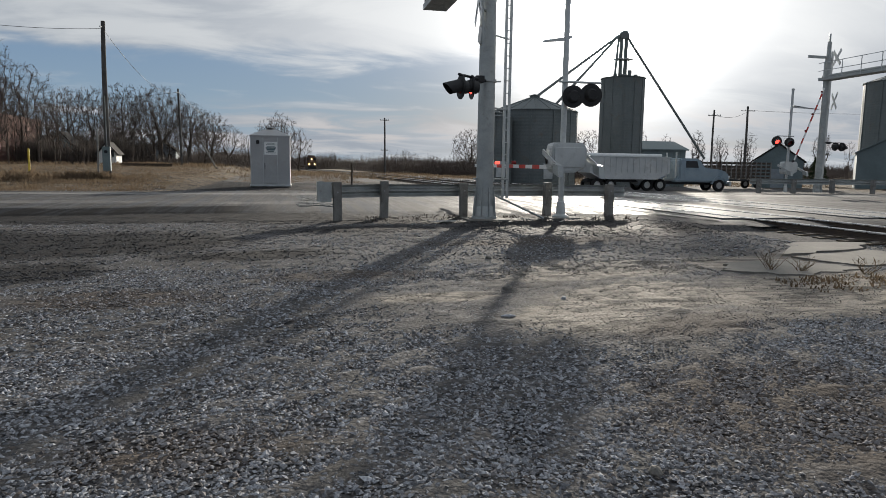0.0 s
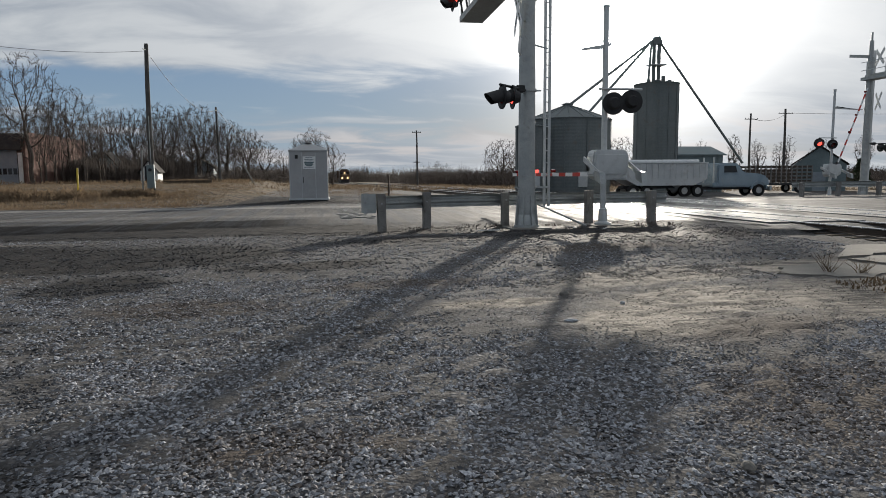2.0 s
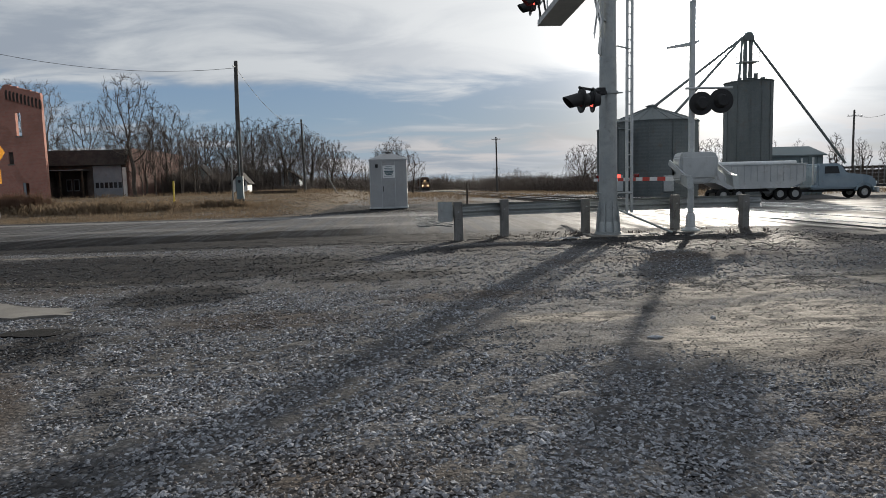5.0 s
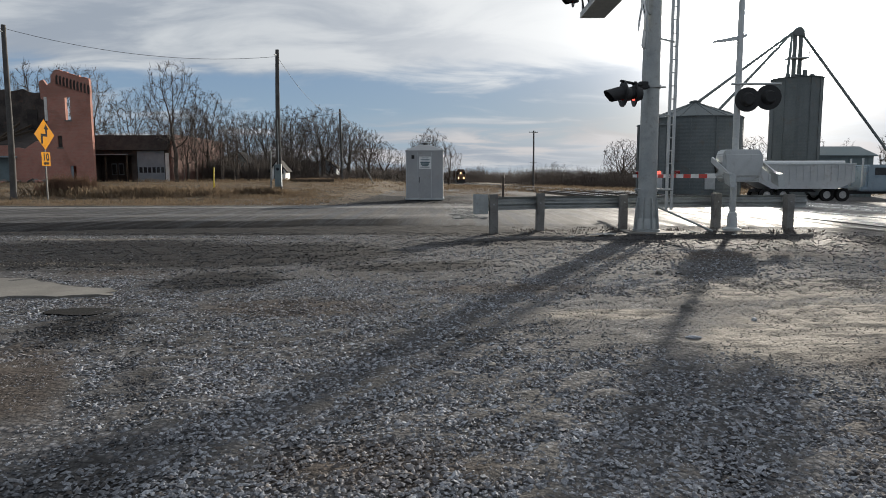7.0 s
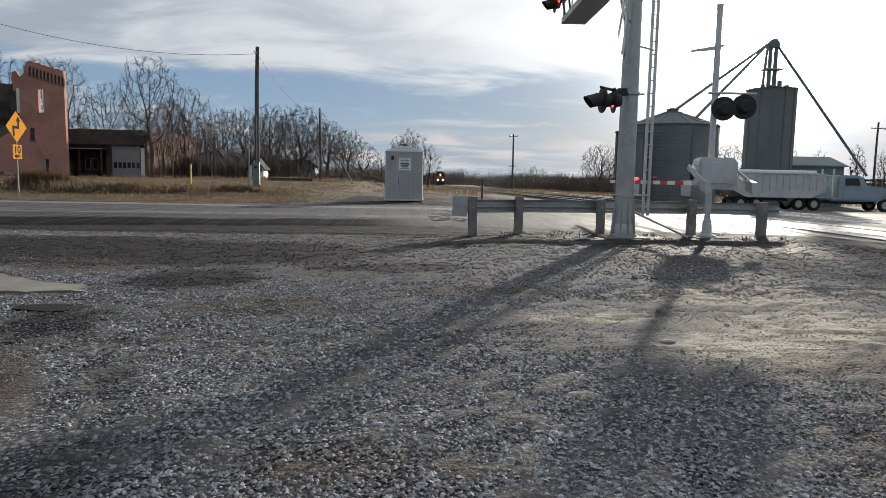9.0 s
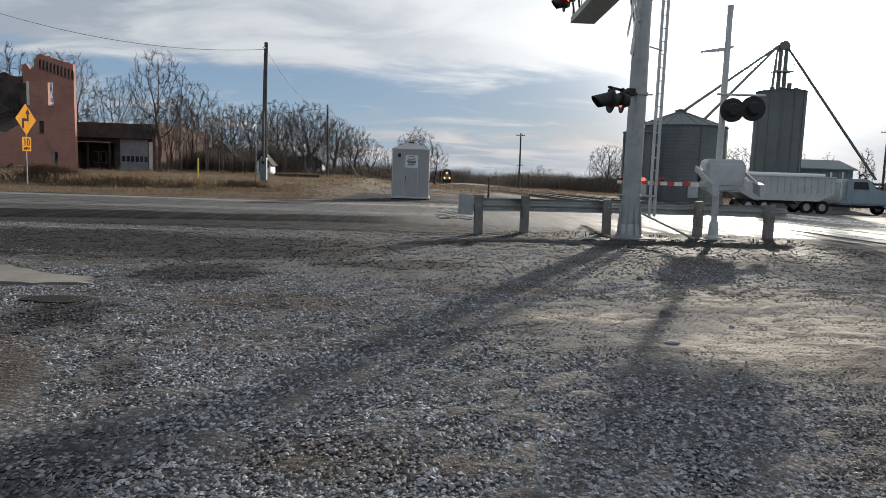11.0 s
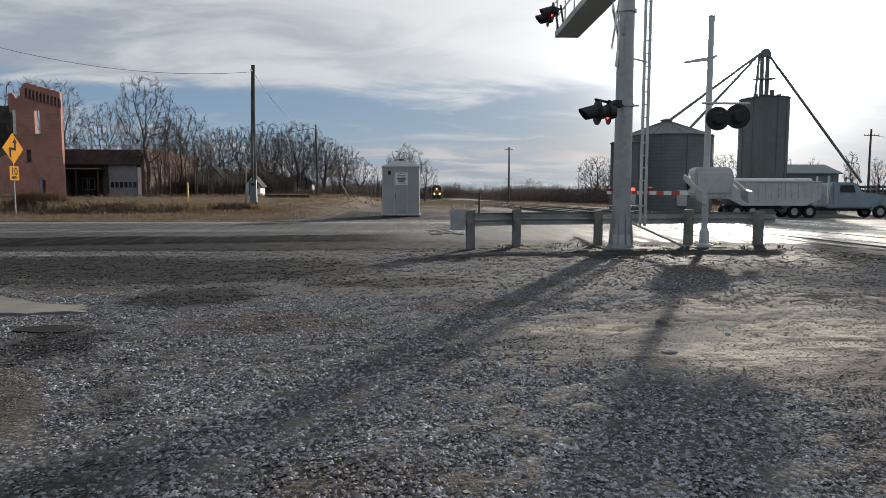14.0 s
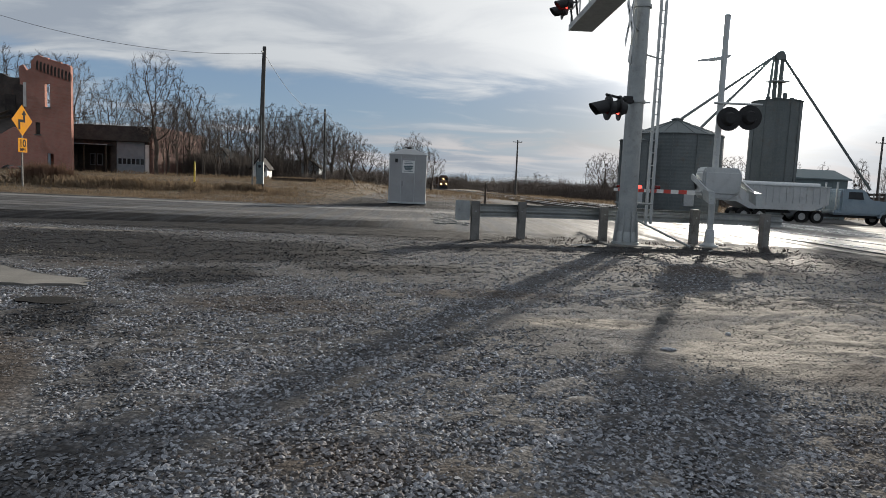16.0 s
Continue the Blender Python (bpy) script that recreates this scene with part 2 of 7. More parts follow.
def straw(name, a, b):
    """Thin dry blades, through which some light passes."""
    m = bpy.data.materials.new(name)
    m.use_nodes = True
    n = Nodes(m.node_tree)
    g = n.add("ShaderNodeNewGeometry")
    f = n.math("ADD", n.math("MULTIPLY", n.ramp(n.noise(g.outputs["Position"], 0.4, 5.0, 0.65), 0.35, 0.65), 0.6), n.math("MULTIPLY", g.outputs["Random Per Island"], 0.4))
    col = n.mix(f, a, b)
    d, t, mx = n.add("ShaderNodeBsdfDiffuse"), n.add("ShaderNodeBsdfTranslucent"), n.add("ShaderNodeMixShader")
    n.link(col, d.inputs[0])
    n.link(col, t.inputs[0])
    mx.inputs[0].default_value = 0.28
    n.link(d.outputs[0], mx.inputs[1])
    n.link(t.outputs[0], mx.inputs[2])
    n.link(mx.outputs[0], n.add("ShaderNodeOutputMaterial").inputs[0])
    return m


def asphalt_material():
    m = bpy.data.materials.new("worn_asphalt")
    m.use_nodes = True
    n = Nodes(m.node_tree)
    at = n.add("ShaderNodeNewGeometry").outputs["Position"]
    lanes = n.noise(n.vec("MULTIPLY", at, (0.05, 0.9, 1.0)), 1.0, 5.0, 0.6, 0.3)
    patch, grit = n.noise(at, 0.35, 6.0, 0.65, 0.6), n.noise(at, 60.0, 3.0, 0.7)
    col = n.mix(n.ramp(lanes, 0.38, 0.64), (0.018, 0.0175, 0.018), (0.055, 0.053, 0.052))
    col = n.mix(n.math("MULTIPLY", n.ramp(patch, 0.52, 0.62), 0.6), col, (0.035, 0.035, 0.037))
    col = n.mix(n.math("MULTIPLY", n.ramp(grit, 0.5, 0.75), 0.5), col, (0.12, 0.117, 0.115))
    sp = n.add("ShaderNodeSeparateXYZ")
    n.link(at, sp.inputs[0])
    # black sealed strip along the edge by the lot
    off = n.math("SUBTRACT", sp.outputs[1], n.math("MULTIPLY_ADD", sp.outputs[0], 0.16, 18.9))
    off = n.math("ADD", off, n.math("MULTIPLY", n.noise(n.vec("MULTIPLY", at, (0.35, 1.2, 1.0)), 1.1, 5.0, 0.6), 2.2))
    tar = n.math("MULTIPLY", n.ramp(off, 2.3, 1.7), n.ramp(sp.outputs[0], 0.5, -2.0))
    col = n.mix(n.math("MULTIPLY", tar, 0.92), col, (0.010, 0.010, 0.011))
    # pale worn strip by the far edge
    far = n.math("ABSOLUTE", n.math("ADD", n.math("SUBTRACT", sp.outputs[1], 27.3), n.math("MULTIPLY", n.math("SUBTRACT", patch, 0.5), 1.5)))
    col = n.mix(n.math("MULTIPLY", n.ramp(far, 1.3, 0.4), 0.75), col, (0.21, 0.20, 0.19))
    dust = n.math("ABSOLUTE", n.math("ADD", n.math("SUBTRACT", sp.outputs[1], 21.2), n.math("MULTIPLY", n.math("SUBTRACT", lanes, 0.5), 4.0)))
    col = n.mix(n.math("MULTIPLY", n.math("MULTIPLY", n.ramp(dust, 0.9, 0.2), n.ramp(patch, 0.36, 0.56)), 0.6), col, (0.18, 0.17, 0.16))
    cr = n.add("ShaderNodeTexVoronoi", feature="DISTANCE_TO_EDGE")
    cr.inputs["Scale"].default_value = 0.45
    n.link(n.vec("ADD", at, n.vec("MULTIPLY", n.add("ShaderNodeTexNoise").outputs[1], (0.6, 0.6, 0))), cr.inputs["Vector"])
    crack = n.ramp(cr.outputs["Distance"], 0.0, 0.018, 1.0, 0.0)
    col = n.mix(n.math("MULTIPLY", crack, 0.8), col, (0.02, 0.02, 0.02))
    p = n.add("ShaderNodeBsdfPrincipled")
    n.link(col, p.inputs["Base Color"])
    streak = n.noise(n.vec("MULTIPLY", at, (1.6, 0.12, 1.0)), 1.6, 5.0, 0.65, 0.3)
    n.link(n.math("ADD", n.ramp(streak, 0.4, 0.62, 0.5, 0.88), n.math("MULTIPLY", n.math("SUBTRACT", patch, 0.5), 0.2)), p.inputs["Roughness"])
    n.link(n.math("MULTIPLY_ADD", tar, -0.15, 0.17), p.inputs["Specular IOR Level"])
    bu = n.add("ShaderNodeBump")
    bu.inputs["Strength"].default_value, bu.inputs["Distance"].default_value = 0.22, 0.012
    n.link(n.math("ADD", grit, n.math("MULTIPLY", lanes, 2.0)), bu.inputs["Height"])
    n.link(bu.outputs[0], p.inputs["Normal"])
    n.link(p.outputs[0], n.add("ShaderNodeOutputMaterial").inputs[0])
    return m


M_GROUND, M_ASPHALT = ground_material(), asphalt_material()
M_STONE = stone_material("crushed_stone", (0.065, 0.067, 0.074), (0.50, 0.515, 0.545), (0.155, 0.124, 0.1))
M_GALV = surface("galvanised_steel", (0.30, 0.32, 0.32), (0.46, 0.48, 0.47), 3.0, 0.5, 0.55, 0.15, 60.0, (0.22, 0.2, 0.17), 0.4)
M_ALU = surface("dull_aluminium", (0.42, 0.44, 0.44), (0.58, 0.60, 0.60), 2.0, 0.45, 0.5, 0.1, 50.0, (0.3, 0.3, 0.28), 0.3)
M_DARK = surface("black_painted_metal", (0.012, 0.012, 0.013), (0.035, 0.035, 0.036), 5.0, 0.6, 0.0, 0.2)
M_RAILSTEEL = surface("rusty_rail_steel", (0.045, 0.034, 0.028), (0.09, 0.068, 0.052), 4.0, 0.7, 0.2, 0.3)
M_PANEL = surface("worn_crossing_panel", (0.10, 0.098, 0.095), (0.19, 0.185, 0.175), 1.5, 0.6, 0.0, 0.3, 30.0, (0.06, 0.058, 0.055), 0.6)
M_RAILTOP = surface("polished_rail_head", (0.62, 0.61, 0.60), (0.78, 0.77, 0.76), 3.0, 0.3, 1.0, 0.05)
M_TIE = surface("creosoted_timber", (0.045, 0.035, 0.028), (0.10, 0.08, 0.06), 3.0, 0.9, 0.0, 0.6)
M_POST = surface("weathered_guardrail_timber", (0.15, 0.146, 0.137), (0.26, 0.254, 0.24), 2.5, 0.9, 0.0, 0.7, 30.0, (0.07, 0.06, 0.05), 0.6)
M_POLE = surface("dark_treated_pole_wood", (0.065, 0.063, 0.06), (0.13, 0.125, 0.12), 1.2, 0.9, 0.0, 0.6, 25.0)
M_CONC = surface("weathered_concrete", (0.14, 0.133, 0.12), (0.235, 0.222, 0.20), 1.6, 0.9, 0.0, 0.2, 45.0, (0.19, 0.17, 0.15), 0.6)
M_CAB = surface("cabinet_aluminium", (0.33, 0.335, 0.335), (0.43, 0.435, 0.435), 0.9, 0.5, 0.35, 0.08, 20.0, (0.34, 0.31, 0.27), 0.5)
M_WHITE = surface("white_sign_face", (0.68, 0.69, 0.68), (0.80, 0.81, 0.80), 3.0, 0.5, 0.0, 0.05)
M_BAR = surface("slate_sign_print", (0.10, 0.15, 0.16), (0.15, 0.20, 0.21), 4.0, 0.6, 0.0, 0.05)
M_YELLOW = surface("yellow_sign_face", (0.50, 0.20, 0.006), (0.58, 0.25, 0.008), 3.0, 0.86, 0.0, 0.05)
M_YPOST = surface("yellow_marker_plastic", (0.55, 0.40, 0.04), (0.66, 0.48, 0.06), 4.0, 0.6, 0.0, 0.1)
M_INK = surface("black_sign_print", (0.012, 0.012, 0.012), (0.025, 0.025, 0.025), 4.0, 0.9, 0.0, 0.05)
M_RED = surface("red_reflective_stripe", (0.45, 0.03, 0.02), (0.60, 0.05, 0.03), 4.0, 0.5, 0.0, 0.05)
M_LENS = surface("dark_red_lens", (0.12, 0.006, 0.006), (0.2, 0.01, 0.01), 4.0, 0.2, 0.0, 0.05)
M_LIT = glowing("lit_red_lens", (1.0, 0.07, 0.05), 2.2)
M_BEAM = glowing("headlight_lens", (1.0, 0.66, 0.28), 6.0)
M_BRICK = brickwork("old_red_brick", (0.40, 0.148, 0.106), (0.48, 0.198, 0.146), (0.38, 0.27, 0.225))
# darker copy of the red brick, with the shade of trees in its colour
M_SHADEBRICK = brickwork("tree_shaded_brick", (0.11, 0.048, 0.036), (0.16, 0.07, 0.052), (0.12, 0.085, 0.07))
# soot on the ruin; elsewhere its dark colour stands for shade in recesses
M_SOOT_SHADE = surface("sooty_and_shaded_masonry", (0.035, 0.032, 0.03), (0.095, 0.083, 0.076), 0.8, 0.95, 0.0, 0.6, 10.0, (0.14, 0.08, 0.06), 0.5)
M_ROOFING = surface("dark_asphalt_shingle", (0.028, 0.026, 0.026), (0.06, 0.055, 0.05), 1.5, 0.9, 0.0, 0.5, 8.0)
M_SIDING = surface("grey_white_siding", (0.20, 0.235, 0.265), (0.29, 0.33, 0.36), 1.0, 0.8, 0.0, 0.3, 12.0, (0.2, 0.19, 0.18), 0.5)
M_PANE = surface("dark_window_glass", (0.012, 0.014, 0.017), (0.03, 0.034, 0.04), 1.0, 0.12, 0.0, 0.02)
M_BIN = surface("grey_grain_bin_steel", (0.12, 0.14, 0.14), (0.19, 0.21, 0.21), 0.5, 0.75, 0.15, 0.1, 8.0, (0.17, 0.14, 0.11), 0.45)
M_SHED = surface("blue_grey_sheet_metal", (0.12, 0.16, 0.17), (0.19, 0.24, 0.25), 0.6, 0.6, 0.2, 0.1, 9.0)
M_TRUCK = surface("pale_blue_truck_paint", (0.20, 0.27, 0.32), (0.27, 0.34, 0.39), 0.8, 0.35, 0.0, 0.03, 15.0, (0.2, 0.17, 0.14), 0.3, 0.4)
M_TRAILER = surface("dusty_white_trailer_paint", (0.45, 0.47, 0.47), (0.60, 0.61, 0.60), 0.7, 0.45, 0.0, 0.05, 15.0, (0.3, 0.26, 0.22), 0.4)
M_TYRE = surface("tyre_rubber", (0.015, 0.015, 0.015), (0.035, 0.034, 0.033), 3.0, 0.85, 0.0, 0.3)
M_RIM = surface("steel_wheel_rim", (0.40, 0.40, 0.39), (0.55, 0.55, 0.54), 3.0, 0.45, 0.5, 0.1)
M_BARK = surface("grey_brown_bark", (0.06, 0.05, 0.042), (0.13, 0.108, 0.092), 1.5, 0.95, 0.0, 0.6, 12.0)
M_TWIG = surface("reddish_brown_twigs", (0.075, 0.062, 0.054), (0.14, 0.118, 0.104), 0.25, 0.95, 0.0, 0.1, 4.0)
M_BRUSH = surface("tan_winter_brush", (0.095, 0.078, 0.068), (0.17, 0.14, 0.12), 0.12, 0.95, 0.0, 0.1, 2.0)
M_GRASS = straw("dry_tan_grass", (0.11, 0.08, 0.054), (0.27, 0.205, 0.14))
M_DEADBUSH = straw("brown_dead_weeds", (0.17, 0.108, 0.078), (0.31, 0.205, 0.145))
M_LOCO = surface("dark_orange_locomotive_paint", (0.05, 0.028, 0.018), (0.09, 0.05, 0.03), 1.0, 0.5, 0.0, 0.05, 8.0)
M_WIRE = surface("weathered_cable_sheath", (0.07, 0.072, 0.075), (0.12, 0.122, 0.125), 3.0, 0.7, 0.0, 0.1)
M_LITTER = surface("pale_litter_paper", (0.55, 0.55, 0.53), (0.70, 0.70, 0.68), 8.0, 0.8, 0.0, 0.1)
M_DAMP = surface("black_damp_soil", (0.006, 0.006, 0.006), (0.018, 0.017, 0.016), 6.0, 0.95, 0.0, 0.5, 40.0)
M_PLASTER = surface("dirty_white_plaster", (0.55, 0.54, 0.51), (0.74, 0.73, 0.70), 1.2, 0.9, 0.0, 0.2, 20.0, (0.35, 0.31, 0.27), 0.4)
M_PAINTLINE = surface("worn_white_road_paint", (0.14, 0.14, 0.135), (0.36, 0.36, 0.35), 6.0, 0.7, 0.0, 0.2, 50.0, (0.13, 0.13, 0.13), 0.8)
M_EVERGREEN = surface("dark_evergreen_needles", (0.02, 0.03, 0.016), (0.045, 0.06, 0.03), 0.8, 0.9, 0.0, 0.2, 5.0)

# ---- building helpers ----


def box(bm, x0, x1, y0, y1, z0, z1, bevel=0.0):
    made = bmesh.ops.create_cube(bm, size=1.0, matrix=Matrix.Translation(((x0 + x1) / 2, (y0 + y1) / 2, (z0 + z1) / 2)) @ Matrix.Diagonal((x1 - x0, y1 - y0, z1 - z0, 1)))
    if bevel:
        edges = {e for v in made["verts"] for e in v.link_edges}
        bmesh.ops.bevel(bm, geom=list(edges), offset=bevel, segments=2, affect="EDGES", profile=0.6)
    return bm


def rod(bm, p0, p1, r0, r1=None, n=12, caps=True):
    """A round bar between two points."""
    p0, p1 = Vector(p0), Vector(p1)
    d = p1 - p0
    turn = d.to_track_quat("Z", "Y").to_matrix().to_4x4()
    bmesh.ops.create_cone(bm, cap_ends=caps, segments=n, radius1=r0, radius2=r0 if r1 is None else r1, depth=d.length, matrix=Matrix.Translation((p0 + p1) / 2) @ turn)
    return bm


def bar(bm, p0, p1, wide, deep, side=(1, 0, 0)):
    """A rectangular bar between two points; wide is measured along side."""
    p0, p1 = Vector(p0), Vector(p1)
    d = (p1 - p0)
    a = Vector(side)
    a = (a - d.normalized() * a.dot(d.normalized())).normalized()
    b = d.normalized().cross(a)
    m = Matrix((a, b, d.normalized())).transposed().to_4x4()
    bmesh.ops.create_cube(bm, size=1.0, matrix=Matrix.Translation((p0 + p1) / 2) @ m @ Matrix.Diagonal((wide, deep, d.length, 1)))
    return bm


def prism(bm, outline, low, high, axis="z"):
    """An outline pushed through from low to high along an axis: z (x, y), y (x, z) or x (y, z)."""
    def at(p, h):
        return {"z": (p[0], p[1], h), "y": (p[0], h, p[1]), "x": (h, p[0], p[1])}[axis]
    lo = [bm.verts.new(at(p, low)) for p in outline]
    hi = [bm.verts.new(at(p, high)) for p in outline]
    n = len(outline)
    bm.faces.new(lo)
    bm.faces.new(hi)
    for i in range(n):
        bm.faces.new((lo[i], lo[(i + 1) % n], hi[(i + 1) % n], hi[i]))
    bmesh.ops.recalc_face_normals(bm, faces=bm.faces)
    return bm


def lathe(bm, profile, n=24, at=(0, 0, 0)):
    """A round body about z from (radius, height) pairs."""
    rings = []
    for r, z in profile:
        rings.append([bm.verts.new((at[0] + r * math.cos(2 * math.pi * i / n), at[1] + r * math.sin(2 * math.pi * i / n), at[2] + z)) for i in range(n)])
    for a, b in zip(rings, rings[1:]):
        for i in range(n):
            bm.faces.new((a[i], a[(i + 1) % n], b[(i + 1) % n], b[i]))
    bm.faces.new(rings[0][::-1])
    bm.faces.new(rings[-1])
    return bm


def B():
    return bmesh.new()


def to_mesh(name, bm, material, smooth=False):
    me = bpy.data.meshes.new(name)
    bm.to_mesh(me)
    bm.free()
    me.materials.append(material)
    if smooth:
        me.polygons.foreach_set("use_smooth", [True] * len(me.polygons))
        me.set_sharp_from_angle(angle=radians(40))
    return me


def part(name, bm, material, parent=None, label="", smooth=False):
    """One mesh object under a thing or under a part."""
    ob = new(name, to_mesh(name, bm, material, smooth))
    if parent is not None:
        ob.parent = parent
    return tagged(ob, label) if label else ob


def thing(name, label, category, m=None, group="", kind=""):
    ob = new(name)
    ob.empty_display_size = 0.2
    if m is not None:
        ob.matrix_basis = m
    return tagged(ob, label, category, group, kind)


def smooth01(v, a, b):
    s = np.clip((np.asarray(v, float) - a) / (b - a), 0, 1)
    return s * s * (3 - 2 * s)


def track_x(y):
    """The first track's middle."""
    return 12.2 - 0.0364 * (y - 12.0)


def ground_z(x, y):
    x, y = np.asarray(x, float), np.asarray(y, float)
    left = smooth01(-x, 3.0, 9.0)
    z = 0.85 * smooth01(y, 34, 60) * left
    z = z - 0.5 * smooth01(x, 19.0, 23.0) * smooth01(y, 33.0, 41.0) * smooth01(-x, -90.0, -70.0)
    z = z - (1 - left) * np.clip(0.004 * (y - 36.0), 0, 1.2)
    off = x - track_x(y)
    bed = smooth01(off, -3.4, -2.3) * smooth01(-off, -8.2, -7.0) * (1 - smooth01(y, 12.9, 13.4) * smooth01(-y, -31.6, -31.0))
    z = z - 0.13 * bed
    z = z + 0.018 * np.sin(1.3 * x + 0.7 * y) * np.sin(0.9 * y - 0.5 * x) * smooth01(-y, -15.0, -13.0)
    return z


def gz(x, y):
    return float(ground_z(x, y))


# ---- ground: one sheet to the horizon ----


def stretch(lo, hi, step, far, grow):
    core = list(np.arange(lo, hi + step / 2, step))
    a, d = lo, step
    while a > -far:
        d *= grow
        a -= d
        core.insert(0, a)
    a, d = hi, step
    while a < far:
        d *= grow
        a += d
        core.append(a)
    return np.array(core)


def blob(x, y, cx, cy, rx, ry, turn=0.0):
    c, s = math.cos(radians(turn)), math.sin(radians(turn))
    u, v = (x - cx) * c + (y - cy) * s, -(x - cx) * s + (y - cy) * c
    return np.clip(1.25 - np.hypot(u / rx, v / ry), 0, 1)


def zones(x, y):
    """Where tan fines, dark damp fines and brown soil lie, 0 to 1."""
    def most(spots):
        return np.max([k * blob(x, y, *s) for k, *s in spots], 0)
    sand = most(((1, 1.5, 5.85, 0.9, 0.35, 10), (1, 3.9, 7.3, 2.3, 0.9, 8), (1, 2.6, 4.9, 1.1, 0.8, 35), (1, 3.6, 5.6, 1.6, 1.0, 20), (0.4, -2.95, 4.0, 0.2, 0.9, 32),
                 (1, 6.3, 7.6, 1.6, 1.0, 0), (0.85, 6.0, 5.6, 3.5, 1.6, 15), (0.8, -5.6, 9.4, 2.6, 0.45, 5), (0.7, -7.0, 13.4, 3.5, 0.4, 0)))
    # patch at (-1.7, 2.4): dark soil, with mast shadow and vignetting painted in
    damp = most(((1, -3.4, 10.8, 3.2, 2.1, 10), (1, -6.6, 10.9, 4.2, 2.7, 0), (1, -2.9, 7.9, 0.9, 1.0, 0), (0.55, 1.8, 12.8, 4.6, 1.2, 8), (1, 4.2, 15.0, 6.5, 1.25, 3), (0.9, 6.5, 13.0, 4.0, 2.2, 0), (0.38, -2.05, 3.9, 0.3, 1.6, 28),
                 (0.9, 10.5, 5.2, 3.4, 1.7, 0), (0.85, -2.5, 33.6, 6.0, 2.4, 0), (1, -1.2, 37, 2.6, 2.2, 0), (0.85, -3.5, 42.5, 7.5, 5.5, 0), (0.6, -5.0, 37, 6.5, 7.0, 0), (0.8, 4.5, 44, 3.5, 14, 5), (0.8, -0.6, 9.2, 1.8, 0.6, 5),
                 (1, -24, 29.3, 24, 0.9, 0), (0.42, -1.7, 2.4, 0.5, 0.9, -10), (0.6, -3.3, 5.4, 0.6, 1.2, 20)))
    damp = np.maximum(damp, 0.95 * smooth01(y, 13.6, 15.2) * smooth01(-x, -3.0, 0.5) * smooth01(-y, -19, -17))
    soil = most(((1, -1.6, 6.2, 1.3, 0.6, 0), (0.9, 0.6, 7.3, 1.6, 0.5, 5), (1, 2.8, 2.6, 1.3, 1.2, 20), (1, -2.85, 3.95, 0.36, 1.4, 32), (0.8, 3.4, 4.4, 1.6, 0.6, 10), (0.8, -0.4, 2.6, 0.9, 0.4, 0),
                 (0.9, 4.5, 10.5, 3.5, 0.7, 5), (0.9, 4.6, 15.6, 4.8, 0.8, 3), (0.7, -4.6, 8.6, 1.4, 0.5, 0), (1, -6.5, 37.0, 5.5, 5.5, 0), (1, 2.5, 35.0, 6.0, 3.5, 0)))
    return sand, damp, soil


def make_ground():
    gx, gy = stretch(-11, 14, 0.15, 2500, 1.09), stretch(0.6, 20, 0.13, 2500, 1.09)
    X, Y = np.meshgrid(gx, gy)
    Z = ground_z(X, Y)
    rng = np.random.default_rng(4)
    near = smooth01(-np.hypot(X, Y - 6), -16, -10)
    Z = Z + near * rng.normal(0, 0.006, X.shape)
    nx, ny = len(gx), len(gy)
    verts = np.stack([X, Y, Z], -1).reshape(-1, 3)
    idx = np.arange(nx * ny).reshape(ny, nx)
    quads = np.stack([idx[:-1, :-1], idx[:-1, 1:], idx[1:, 1:], idx[1:, :-1]], -1).reshape(-1, 4)
    me = bpy.data.meshes.new("ground")
    me.from_pydata(verts.tolist(), [], quads.tolist())
    sand, damp, soil = zones(X, Y)
    verge = smooth01(Y, 29.0, 31.2) * smooth01(-X, 3.2, 6.5)
    field = smooth01(Y, 70, 110)
    grass = np.maximum(np.maximum(verge, field), 0.30 * smooth01(Y, 30.5, 32) * smooth01(-X, -5.0, -2.0))
    grass = np.maximum(grass, smooth01(X, 22, 60) * 0.6)
    grass = np.maximum(grass, smooth01(-Y, 20, 60))
    off = X - track_x(Y)
    ballast = smooth01(off, -3.2, -2.4) * smooth01(-off, -8.2, -7.2) * (1 - smooth01(Y, 13.0, 13.6) * smooth01(-Y, -31.5, -30.8))
    for key, val in (("sand", sand), ("damp", damp), ("soil", soil), ("grass", grass), ("ballast", ballast)):
        at = me.attributes.new(key, "FLOAT", "POINT")
        at.data.foreach_set("value", val.astype(np.float32).ravel())
    me.materials.append(M_GROUND)
    ob = new("ground", me)
    return tagged(ob, "grey crushed stone lot with packed tan tracks and dry grass beyond", "ground", kind="structure")


make_ground()


def patchy(x, y):
    """Smooth patches between 0 and 1, by sums of waves."""
    v = np.sin(0.9 * x + 0.4 * y + 1.0) + np.sin(-0.6 * x + 1.3 * y) + np.sin(1.9 * x + 1.1 * y + 2.0) * 0.7 + np.sin(0.5 * x - 2.3 * y + 0.5) * 0.6
    return np.clip(0.5 + v / 4.2, 0, 1)


